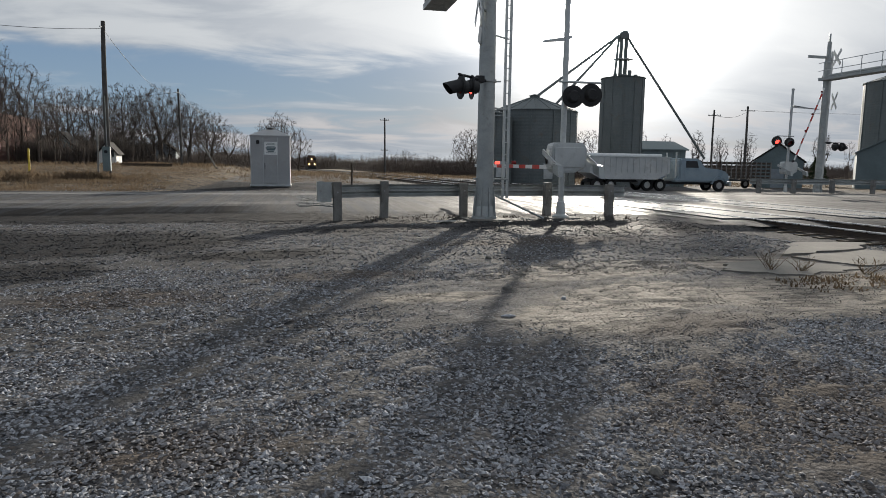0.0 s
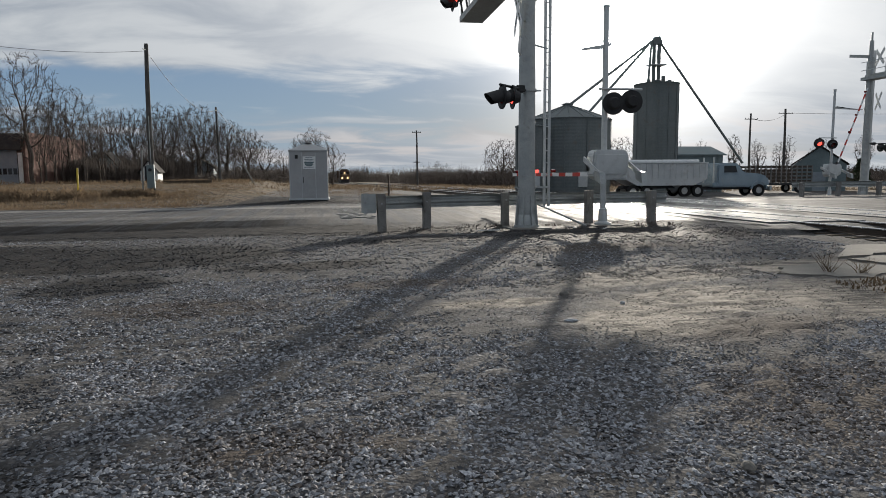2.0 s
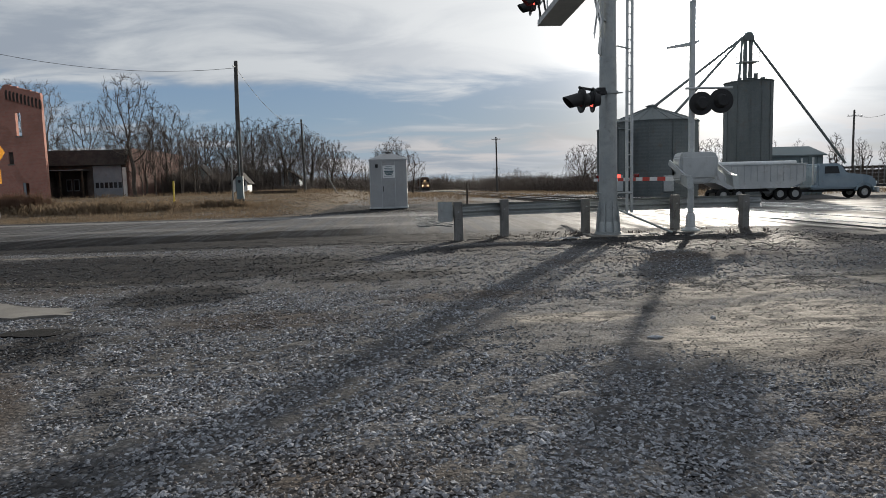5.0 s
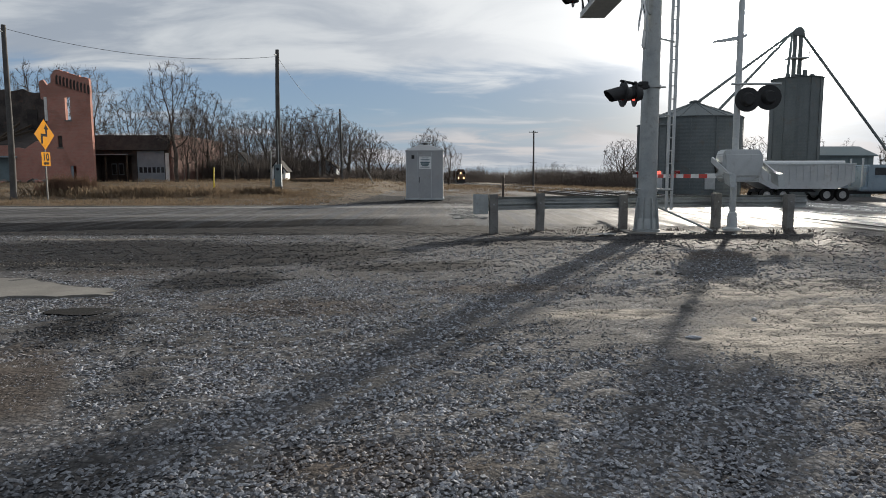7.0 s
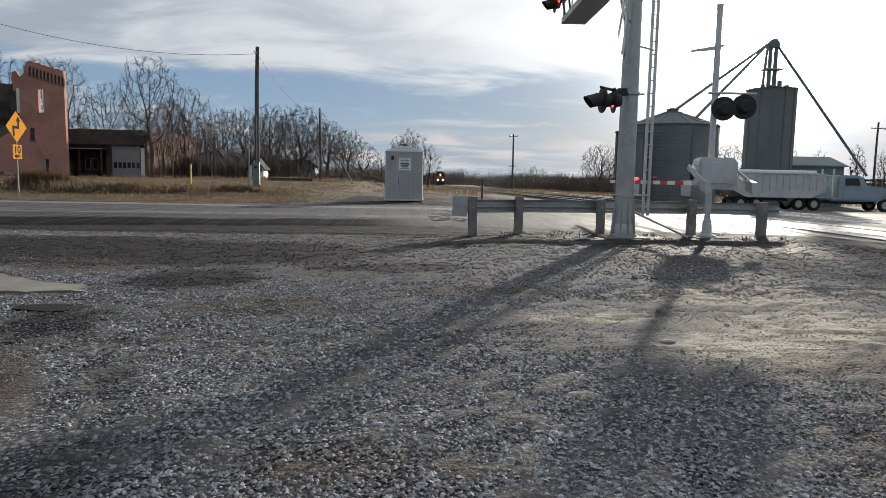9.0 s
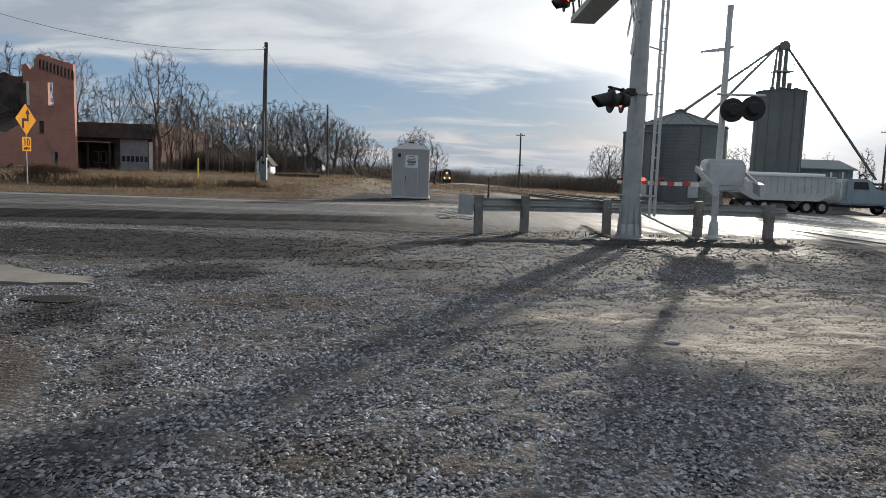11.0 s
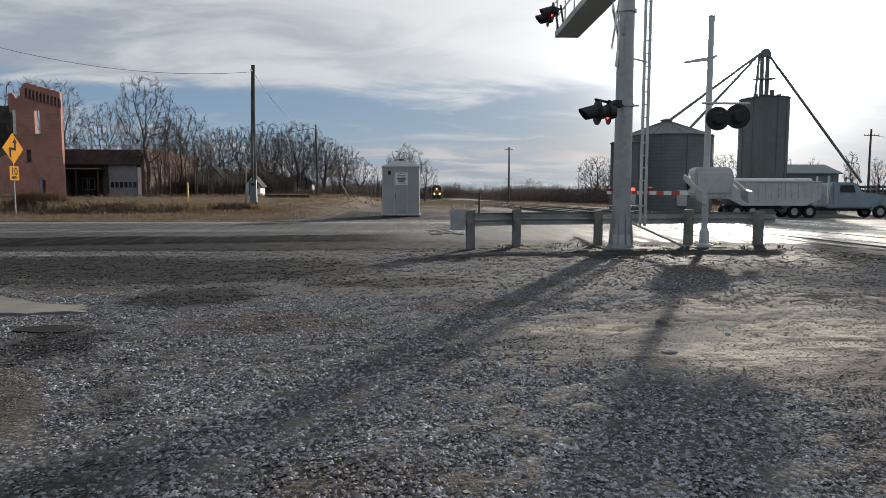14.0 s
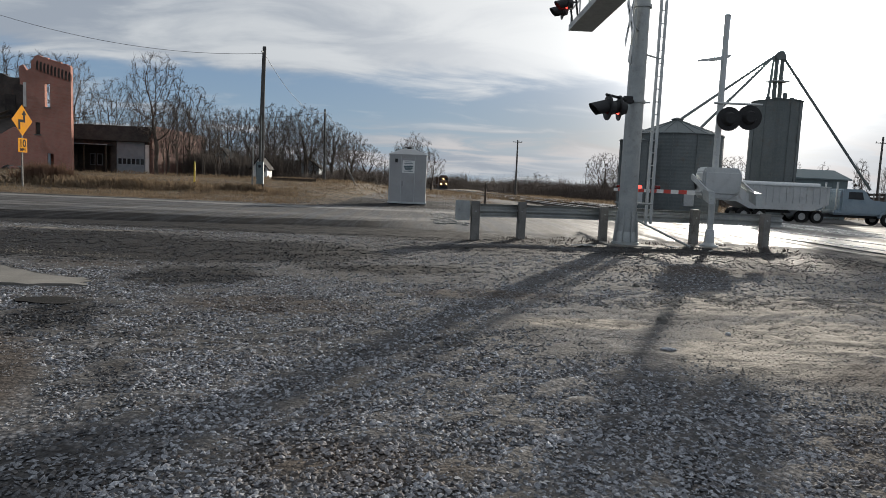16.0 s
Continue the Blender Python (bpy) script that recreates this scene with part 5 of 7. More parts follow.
def shed(x0, x1, y0, y1, eave, ridge, wall_mat, roof_mat, label, along="x", doors=(), turn=0.0):
    g = gz((x0 + x1) / 2, y0)
    root = thing("shed", label, "shed", pose((x0 + x1) / 2, y0, g, 0, 0, turn), group="yard sheds")
    hw, d = (x1 - x0) / 2, y1 - y0
    e, r = eave - g, ridge - g
    bm = B()
    if along == "x":
        prism(bm, [(0, -0.2), (d, -0.2), (d, e), (d / 2, r), (0, e)], -hw, hw, "x")
    else:
        prism(bm, [(-hw, -0.2), (hw, -0.2), (hw, e), (0, r), (-hw, e)], 0, d, "y")
    part("wall", bm, wall_mat, root)
    bm = B()
    o = 0.25
    if along == "x":
        prism(bm, [(-o, e - 0.1), (d / 2, r + 0.03), (d + o, e - 0.1), (d + o, e + 0.02), (d / 2, r + 0.16), (-o, e + 0.02)], -hw - o, hw + o, "x")
    else:
        prism(bm, [(-hw - o, e - 0.1), (0, r + 0.03), (hw + o, e - 0.1), (hw + o, e + 0.02), (0, r + 0.16), (-hw - o, e + 0.02)], -o, d + o, "y")
    part("roof", bm, roof_mat, root)
    for k in range(int(2 * hw / 0.9)):
        bm = B()
        xx = -hw + 0.45 + 0.9 * k
        box(bm, xx - 0.03, xx + 0.03, -0.035, 0.0, 0, e - 0.12)
        part("wall_rib", bm, wall_mat, root)
    for dx0, dx1, dz in doors:
        bm = B()
        box(bm, dx0, dx1, -0.06, -0.0, 0, dz, 0.01)
        part("door", bm, M_PANE if dz < 2 else M_SIDING, root)
    return root


shed(35.0, 40.5, 62.5, 68.0, 3.3, 4.1, M_SHED, M_SHED, "blue-grey sheet metal shed beside the silo", "x", ((-1.2, 1.0, 2.4),))
shed(47.9, 52.7, 60.5, 65.0, 2.2, 4.0, M_SHED, M_ROOFING, "small dark gabled shed beyond the parked truck", "y", ((-0.6, 0.6, 2.0),), -38.0)
shed(59.0, 65.0, 58.0, 66.0, 3.3, 4.9, M_SHED, M_SHED, "dark gabled metal shed beside the large silo", "y", (), -43.0)


# ---- parked truck and trailers ----
def wheel(parent, x, y, z, r=0.5, w_=0.28):
    bm = B()
    prof = [(r * 0.55, -w_ / 2), (r * 0.93, -w_ / 2), (r, -w_ / 2 + 0.05), (r, w_ / 2 - 0.05), (r * 0.93, w_ / 2), (r * 0.55, w_ / 2)]
    n = 22
    rings = [[bm.verts.new((x + a * math.cos(2 * math.pi * i / n), y + b, z + a * math.sin(2 * math.pi * i / n))) for i in range(n)] for a, b in prof]
    for a, b in zip(rings, rings[1:]):
        for i in range(n):
            bm.faces.new((a[i], a[(i + 1) % n], b[(i + 1) % n], b[i]))
    bmesh.ops.recalc_face_normals(bm, faces=bm.faces)
    hub = new("wheel")
    hub.parent = parent
    part("tyre", bm, M_TYRE, hub)
    bm = B()
    rod(bm, (x, y - w_ * 0.3, z), (x, y + w_ * 0.3, z), r * 0.56, n=18)
    rod(bm, (x, y - w_ * 0.5, z), (x, y + w_ * 0.5, z), r * 0.2, n=12)
    part("rim", bm, M_RIM, hub)


def grain_truck(x, y, facing):
    g = gz(x, y)
    root = thing("semi_truck", "pale blue truck tractor with a rounded hood parked in the yard", "truck", pose(x, y, g, 0, 0, facing))
    bm = B()
    prism(bm, [(0.0, 0.75), (5.0, 0.75), (5.05, 1.15), (4.85, 1.6), (4.2, 1.83), (2.75, 1.95), (2.3, 2.62), (2.1, 2.72), (0.55, 2.72), (0.45, 2.6), (0.45, 1.1), (0.0, 1.1)], -1.05, 1.05, "y")
    bmesh.ops.bevel(bm, geom=[e for e in bm.edges if abs(abs(e.verts[0].co.y) - 1.05) < 0.01 and abs(abs(e.verts[1].co.y) - 1.05) < 0.01], offset=0.12, segments=2, affect="EDGES")
    body = part("cab_body", bm, M_TRUCK, root)
    for side in (-1.063, 1.063):
        bm = B()
        prism(bm, [(1.0, 1.95), (2.15, 1.95), (1.98, 2.5), (1.0, 2.5)], side - 0.012, side + 0.012, "y")
        part("side_window", bm, M_PANE, body)
        bm = B()
        prism(bm, [(0.9, 0.95), (2.3, 0.95), (2.3, 1.9), (0.9, 1.9)], side - 0.01, side + 0.01, "y")
        part("door", bm, M_TRUCK, body)
    bm = B()
    prism(bm, [(2.76, 1.99), (2.36, 2.58), (2.4, 2.6), (2.8, 2.01)], -0.9, 0.9, "y")
    part("windscreen", bm, M_PANE, body)
    bm = B()
    box(bm, -3.2, 4.9, -0.45, 0.45, 0.55, 0.8)
    part("chassis", bm, M_DARK, root)
    bm = B()
    box(bm, 5.0, 5.2, -1.1, 1.1, 0.45, 0.85, 0.04)
    part("bumper", bm, M_ALU, root)
    for side in (-0.8, 0.8):
        bm = B()
        rod(bm, (5.0, side, 1.2), (5.1, side, 1.2), 0.13, n=14)
        part("headlight", bm, M_WHITE, body)
        bm = B()
        rod(bm, (0.25, side, 0.9), (0.25, side, 3.2), 0.07, n=10)
        part("exhaust_stack", bm, M_ALU, root)
        bm = B()
        n = 10
        pts = [(4.1 + 0.72 * math.cos(math.pi * i / n), 0.62 + 0.66 * math.sin(math.pi * i / n)) for i in range(n + 1)]
        pts += [(4.1 + 0.6 * math.cos(math.pi * i / n), 0.62 + 0.55 * math.sin(math.pi * i / n)) for i in range(n, -1, -1)]
        prism(bm, pts, side * 1.06, side * 1.38, "y")
        part("wheel_arch", bm, M_TRUCK, body)
    for xx in (4.1, -1.2, -2.35):
        for yy in (-0.95, 0.95):
            wheel(root, xx, yy, 0.5)
    return root


def grain_trailer(x, y, facing):
    g = gz(x, y)
    root = thing("grain_trailer", "dusty white hopper trailer with a rolled tarpaulin behind the truck", "trailer", pose(x, y, g, 0, 0, facing))
    bm = B()
    prism(bm, [(-7.0, 1.45), (-6.0, 0.95), (-4.5, 0.95), (-1.2, 0.95), (0.0, 1.45), (0.0, 2.75), (-7.0, 2.75)], -1.2, 1.2, "y")
    body = part("hopper_body", bm, M_TRAILER, root)
    for k in range(14):
        for side in (-1.23, 1.23):
            bm = B()
            xx = -6.8 + 6.6 * k / 13
            box(bm, xx - 0.03, xx + 0.03, side - 0.03, side + 0.03, 1.5, 2.72)
            part("side_rib", bm, M_TRAILER, body)
    bm = B()
    box(bm, -7.05, 0.05, -1.27, 1.27, 2.70, 2.8, 0.02)
    part("top_rail", bm, M_ALU, body)
    bm = B()
    rod(bm, (-7.0, 0.2, 2.9), (0.0, 0.2, 2.9), 0.14, n=12)
    part("tarpaulin_roll", bm, M_WHITE, root, "rolled pale tarpaulin")
    for xx in (-5.0, -2.2):
        bm = B()
        lathe(bm, [(0.3, 0.45), (0.3, 0.5), (1.0, 1.0)], 4, (xx, 0, 0))
        part("hopper_chute", bm, M_TRAILER, root)
    bm = B()
    box(bm, -6.9, 0.0, -0.45, 0.45, 0.7, 0.95)
    part("chassis", bm, M_DARK, root)
    for xx in (-6.3, -5.1):
        for yy in (-0.95, 0.95):
            wheel(root, xx, yy, 0.5)
    return root


grain_truck(30.6, 49.5, -3)
grain_trailer(29.9, 49.3, 0)


def stake_trailer(x, y, length):
    g = gz(x, y)
    root = thing("stake_trailer", "dark slatted farm trailer parked in the yard", "trailer", pose(x, y, g))
    bm = B()
    box(bm, 0, length, 0, 2.3, 0.75, 0.95)
    part("bed", bm, M_DARK, root)
    for side in (0.0, 2.3):
        for k in range(13):
            bm = B()
            xx = length * k / 12
            bar(bm, (xx, side, 0.95), (xx, side, 2.65), 0.10, 0.06)
            part("stake", bm, M_POST, root)
        for z in (1.1, 1.45, 1.8, 2.15, 2.5):
            bm = B()
            bar(bm, (0, side + 0.05, z), (length, side + 0.05, z), 0.2, 0.03, side=(0, 0, 1))
            part("slat", bm, M_RAILSTEEL, root)
    for xx in (1.0, length - 1.2):
        for yy in (0.2, 2.1):
            wheel(root, xx, yy, 0.45, 0.45, 0.24)


stake_trailer(39.2, 56.0, 6.6)


# ---- locomotive far down the line ----
def locomotive(y):
    x = track_x(y)
    z = 0.07 - float(np.clip(0.004 * (y - 36), 0, 1.2))
    root = thing("locomotive", "dark freight locomotive with lit headlights far down the track", "locomotive", pose(x, y, z, 0, 0, math.degrees(math.atan(0.0364))))
    bm = B()
    box(bm, -1.5, 1.5, 1.6, 20.0, 1.1, 1.5, 0.05)
    box(bm, -0.95, 0.95, 4.4, 20.0, 1.5, 4.2, 0.1)
    part("engine_hood", bm, M_LOCO, root)
    bm = B()
    prism(bm, [(-1.5, 1.5), (1.5, 1.5), (1.5, 3.9), (0.9, 4.55), (-0.9, 4.55), (-1.5, 3.9)], 1.9, 4.6, "y")
    cab = part("cab", bm, M_LOCO, root)
    for xx in (-0.95, 0.95):
        bm = B()
        box(bm, xx - 0.42, xx + 0.42, 1.87, 1.9, 3.0, 3.7, 0.01)
        part("windscreen", bm, M_PANE, cab)
    bm = B()
    prism(bm, [(0.4, 1.3), (1.95, 1.3), (1.95, 2.85), (0.6, 2.6)], -0.85, 0.85, "x")
    nose = part("nose", bm, M_LOCO, root)
    bm = B()
    prism(bm, [(-1.4, 0.15), (1.4, 0.15), (1.2, 1.1), (-1.2, 1.1)], 0.2, 0.5, "y")
    part("plough", bm, M_DARK, root)
    bm = B()
    box(bm, -1.2, 1.2, 2.5, 18.5, 0.25, 1.1)
    part("bogies", bm, M_DARK, root)
    for xx, zz in ((-0.85, 1.75), (0.85, 1.75), (0.0, 3.35)):
        bm = B()
        yy = 0.28 if zz < 2 else 1.86
        rod(bm, (xx, yy, zz), (xx, yy - 0.12, zz), 0.2, n=14)
        part("headlight", bm, M_BEAM, nose, "lit warm headlight")
    for k in range(4):
        bm = B()
        y0 = 21.5 + 17.5 * k
        box(bm, -1.5, 1.5, y0, y0 + 16.5, 1.0, 4.1, 0.05)
        car = part("hopper_car", bm, M_LOCO, root)


locomotive(213.0)

# ---- brick ruin and garage beyond the verge ----


def holed_wall(bm, x0, x1, y0, y1, z0, tops, holes):
    """A wall along x whose top follows (x, z) points, with rectangular openings (xa, xb, za, zb) right through it."""
    xs = sorted({x0, x1, *[h[0] for h in holes], *[h[1] for h in holes], *[p[0] for p in tops if x0 < p[0] < x1]})
    top = lambda x: float(np.interp(x, [p[0] for p in tops], [p[1] for p in tops]))
    for a, b in zip(xs, xs[1:]):
        mid = (a + b) / 2
        cuts = sorted((h[2], h[3]) for h in holes if h[0] <= mid <= h[1])
        z = z0
        for lo, hi in cuts:
            if lo > z:
                prism(bm, [(a, z), (b, z), (b, lo), (a, lo)], y0, y1, "y")
            z = hi
        prism(bm, [(a, z), (b, z), (b, top(b)), (a, top(a))], y0, y1, "y")
    bmesh.ops.remove_doubles(bm, verts=bm.verts, dist=0.001)


def brick_ruin():
    g = gz(-37, 65)
    root = thing("brick_building", "roofless red brick ruin with arched corbels and broken walls", "brick building")
    # tall front part
    # dark plates paint the shade of pointed recesses under the broken parapet: middle, foot and head
    arches = [(-38.12 + 0.338 * k, 10.42 - 0.105 * k, 11.28 - 0.105 * k) for k in range(10)]
    holes = [(-37.5, -37.0, 6.95, 9.2), (-38.45, -37.98, 4.3, 5.45), (-37.35, -36.75, 1.2, 2.5)]
    bm = B()
    rng = random.Random(6)
    tops = [(-39.25, 9.8), (-39.2, 10.3), (-38.8, 10.55), (-38.72, 11.25), (-38.4, 11.72), (-37.95, 11.75), (-37.85, 11.6), (-37.3, 11.58), (-37.2, 11.42), (-36.7, 11.4), (-36.55, 11.25), (-36.0, 11.2), (-35.9, 11.08), (-35.4, 11.02), (-35.0, 10.85)]
    holed_wall(bm, -39.25, -35.0, 65.0, 65.4, g - 0.3, tops, holes)
    front = part("front_wall", bm, M_BRICK, root, "tall red brick front wall")
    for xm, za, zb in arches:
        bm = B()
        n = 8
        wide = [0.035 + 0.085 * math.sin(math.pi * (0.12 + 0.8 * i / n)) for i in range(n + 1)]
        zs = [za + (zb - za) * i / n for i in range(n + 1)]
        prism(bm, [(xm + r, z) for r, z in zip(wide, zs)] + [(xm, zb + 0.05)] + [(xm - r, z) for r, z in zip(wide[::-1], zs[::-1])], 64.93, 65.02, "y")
        part("arch_shade", bm, M_SOOT_SHADE, front)
    for k in range(11):
        bm = B()
        xm, zz = -38.29 + 0.338 * k, 10.42 - 0.105 * (k - 0.5)
        prism(bm, [(xm - 0.05, zz + 0.75), (xm + 0.05, zz + 0.75), (xm + 0.06, zz + 0.2), (xm + 0.02, zz - 0.08), (xm - 0.02, zz - 0.08), (xm - 0.06, zz + 0.2)], 64.88, 65.0, "y")
        part("corbel", bm, M_BRICK, front)
    for k in range(22):
        bm = B()
        xm = -38.3 + 0.15 * k + rng.uniform(-0.03, 0.03)
        zt = float(np.interp(xm, [p[0] for p in tops], [p[1] for p in tops]))
        box(bm, xm - 0.1, xm + 0.1, 65.02, 65.36, zt - 0.1, zt + rng.choice((0.03, 0.08, 0.08, 0.16)))
        part("loose_brick", bm, M_BRICK, front)
    for (xa, xb, za, zb), lab in zip(holes, ("tall narrow opening", "small boarded opening", "low doorway")):
        bm = B()
        box(bm, xa - 0.1, xb + 0.1, 64.93, 65.0, za - 0.12, za)
        part("sill", bm, M_CONC, front)
    bm = B()
    box(bm, -38.45, -37.98, 65.15, 65.2, 4.3, 5.45)
    part("boarding", bm, M_SOOT_SHADE, front)
    bm = B()
    box(bm, -37.35, -37.12, 65.1, 65.2, 1.2, 2.5)
    part("door_leaf", bm, M_SIDING, front)
    bm = B()
    box(bm, -39.55, -39.27, 64.98, 65.08, 6.9, 9.2)
    part("plastered_jamb", bm, M_PLASTER, root, "white plastered jamb")
    # side wall running back, and jagged return on the open side
    bm = B()
    prism(bm, [(-35.4, 65.4), (-35.02, 65.4), (-38.9, 71.4), (-39.3, 71.4)], g - 0.3, 6.6)
    part("side_wall", bm, M_BRICK, root)
    bm = B()
    prism(bm, [(65.4, g - 0.3), (69.5, g - 0.3), (69.0, 4.5), (68.0, 6.5), (67.2, 6.8), (67.2, 9.4), (66.4, 9.9), (65.4, 10.0)], -39.25, -38.85, "x")
    part("broken_return", bm, M_BRICK, root)
    bm = B()
    prism(bm, [(-39.9, 9.0), (-39.25, 9.0), (-39.25, 10.4), (-39.6, 10.9), (-40.0, 10.7)], 65.1, 65.4, "y")
    prism(bm, [(-39.45, 4.6), (-39.25, 4.6), (-39.25, 9.0), (-39.5, 9.0)], 65.1, 65.4, "y")
    part("broken_jamb", bm, M_BRICK, root)
    # low broken front wall of the open part
    bm = B()
    tops = [(-58, 5.0)] + [(-58 + 0.6 * k, 4.6 + rng.uniform(-0.5, 0.6) - (0.9 if k in (14, 15, 16, 26) else 0)) for k in range(1, 31)] + [(-39.25, 4.9)]
    holed_wall(bm, -58, -39.25, 65.05, 65.4, g - 0.3, tops, [(-44.6, -43.2, g - 0.3, 3.3), (-50.0, -48.0, 1.6, 3.6)])
    part("low_front_wall", bm, M_BRICK, root, "broken low brick wall")
    bm = B()
    box(bm, -44.6, -43.2, 65.2, 65.26, g - 0.2, 3.3)
    part("doorway_board", bm, M_SHED, root)
    bm = B()
    box(bm, -45.2, -42.6, 64.2, 65.05, 3.3, 3.45)
    part("door_canopy", bm, M_SIDING, root)
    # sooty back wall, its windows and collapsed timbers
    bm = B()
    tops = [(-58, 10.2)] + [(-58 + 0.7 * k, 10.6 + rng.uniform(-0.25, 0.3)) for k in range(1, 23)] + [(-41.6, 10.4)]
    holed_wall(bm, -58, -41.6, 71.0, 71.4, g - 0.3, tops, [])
    part("back_wall", bm, M_SOOT_SHADE, root, "sooty inner face of the back wall")
    for xx in (-53.5, -49.0, -44.5):
        bm = B()
        box(bm, xx - 0.55, xx + 0.55, 70.9, 71.0, 6.5, 8.6)
        part("blocked_window", bm, M_ROOFING, root)
    for k in range(26):
        bm = B()
        xx = rng.uniform(-56, -39.8)
        bar(bm, (xx, rng.uniform(65.6, 67), 3.8 + rng.uniform(0, 1.2)), (xx + rng.uniform(-1.5, 2.6), 70.6, rng.uniform(5.2, 7.6)), 0.14, 0.22)
        part("fallen_rafter", bm, M_TIE if k % 3 else M_POST, root)
    bm = B()
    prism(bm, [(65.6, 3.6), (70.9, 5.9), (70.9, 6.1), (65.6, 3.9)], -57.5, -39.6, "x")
    part("collapsed_roof", bm, M_SOOT_SHADE, root)
    # rubble at the foot
    for k in range(46):
        bm = B()
        s = rng.uniform(0.15, 0.5)
        bmesh.ops.create_icosphere(bm, subdivisions=1, radius=s)
        for v in bm.verts:
            v.co = Vector((v.co.x * rng.uniform(0.9, 1.5), v.co.y, v.co.z * rng.uniform(0.4, 0.7)))
        ob = part("rubble", bm, (M_BRICK, M_CONC, M_SOOT_SHADE)[k % 3], None)
        x, y = rng.uniform(-50, -38), rng.uniform(62.2, 64.4)
        ob.matrix_basis = pose(x, y, gz(x, y) + s * 0.2, 0, 0, rng.uniform(0, 360))
        tagged(ob, "lump of fallen masonry at the foot of the brick ruin", "rubble", group="fallen masonry")


brick_ruin()


def old_garage():
    g = gz(-34, 72)
    root = thing("garage_building", "old grey garage with a dark roof front and brick side wall", "garage")
    x0, x1, y0 = -39.0, -30.5, 72.0
    holes = [(-34.0, -30.95, g, 4.25), (-38.9, -34.6, g, 3.7)]
    # front wall is coloured dark for the shade of the recess, not burnt
    bm = B()
    holed_wall(bm, x0, x1, y0, y0 + 0.3, g - 0.3, [(x0, 4.5), (x1, 4.5)], holes)
    part("front_wall", bm, M_SOOT_SHADE, root)
    bm = B()
    prism(bm, [(y0 - 0.45, 4.3), (y0 + 0.05, 4.3), (y0 + 0.9, 5.9), (y0 + 0.35, 5.95)], x0 - 0.1, x1 + 0.1, "x")
    part("roof_front", bm, M_ROOFING, root, "steep dark shingled roof front")
    bm = B()
    box(bm, x0, x1, y0 + 0.5, y0 + 17, 5.3, 5.65)
    part("flat_roof", bm, M_ROOFING, root)
    bm = B()
    prism(bm, [(y0 - 0.1, g - 0.3), (y0 + 17, g - 0.3), (y0 + 17, 6.1), (y0 + 0.9, 6.1), (y0 - 0.1, 4.2)], x1, x1 + 0.35, "x")
    part("side_wall", bm, M_SHADEBRICK, root, "brick side wall with tree shade painted into its colour")
    # porch shade is put into the wall colour here too
    bm = B()
    box(bm, x0 + 0.1, -34.6, y0 + 1.8, y0 + 2.0, g - 0.2, 4.6)
    box(bm, x0 - 0.25, x0 + 0.1, y0 - 0.2, y0 + 2.0, g - 0.2, 4.6)
    box(bm, -34.6, -34.35, y0 + 0.32, y0 + 2.0, g - 0.2, 4.6)
    porch = part("porch_wall", bm, M_SOOT_SHADE, root)
    for xx in (-37.4, -36.6):
        bm = B()
        box(bm, xx - 0.3, xx + 0.3, y0 + 1.74, y0 + 1.8, 1.6, 2.9, 0.01)
        fr = part("window", bm, M_SIDING, porch)
        bm = B()
        box(bm, xx - 0.22, xx + 0.22, y0 + 1.72, y0 + 1.745, 1.7, 2.8)
        part("pane", bm, M_PANE, fr)
    bm = B()
    box(bm, x0 - 0.2, -34.3, y0 - 1.4, y0 + 0.1, 3.72, 3.86)
    roof = part("porch_roof", bm, M_ROOFING, root)
    bm = B()
    box(bm, x0 - 0.2, -34.3, y0 - 1.45, y0 - 1.4, 3.76, 3.84)
    part("gutter", bm, M_SIDING, roof, "thin pale gutter")
    for xx in (x0 + 0.1, -36.8, -34.5):
        bm = B()
        box(bm, xx - 0.07, xx + 0.07, y0 - 1.3, y0 - 1.16, g - 0.2, 3.72)
        part("porch_post", bm, M_TIE, root)
    bm = B()
    box(bm, -34.0, -30.95, y0 + 0.1, y0 + 0.16, g, 4.25)
    door = part("garage_door", bm, M_SIDING, root, "pale panelled garage door")
    for k in range(6):
        bm = B()
        xx = -33.8 + 0.48 * k
        box(bm, xx, xx + 0.34, y0 + 0.08, y0 + 0.1, 1.85, 2.45)
        part("pane", bm, M_PANE, door)
    for z in (1.2, 1.7, 2.65, 3.4):
        bm = B()
        box(bm, -34.0, -30.95, y0 + 0.07, y0 + 0.1, z - 0.02, z + 0.02)
        part("panel_rail", bm, M_SIDING, door)
    bm = B()
    box(bm, -30.75, -30.4, y0 - 0.3, y0, g - 0.2, 4.0)
    part("corner_pier", bm, M_PLASTER, root, "dirty white corner pier")


old_garage()


def hut(x, y, w_, d, e, r, wall_mat, label):
    g = gz(x, y)
    root = thing("small_house", label, "house", pose(x, y, g), group="small far houses")
    bm = B()
    prism(bm, [(-w_ / 2, -0.2), (w_ / 2, -0.2), (w_ / 2, e), (0, r), (-w_ / 2, e)], 0, d, "y")
    part("wall", bm, wall_mat, root)
    for s in (-1, 1):
        bm = B()
        bar(bm, (s * (w_ / 2 + 0.25), d / 2, e - 0.15), (0, d / 2, r + 0.08), d + 0.5, 0.1, side=(0, 1, 0))
        part("roof", bm, M_ROOFING, root)
    bm = B()
    box(bm, -0.45, 0.45, -0.05, 0.0, 0.0, 1.95)
    part("door", bm, M_PANE, root)
    bm = B()
    box(bm, w_ * 0.22, w_ * 0.38, -0.05, 0.0, 0.9, 1.7)
    part("window", bm, M_PANE, root)


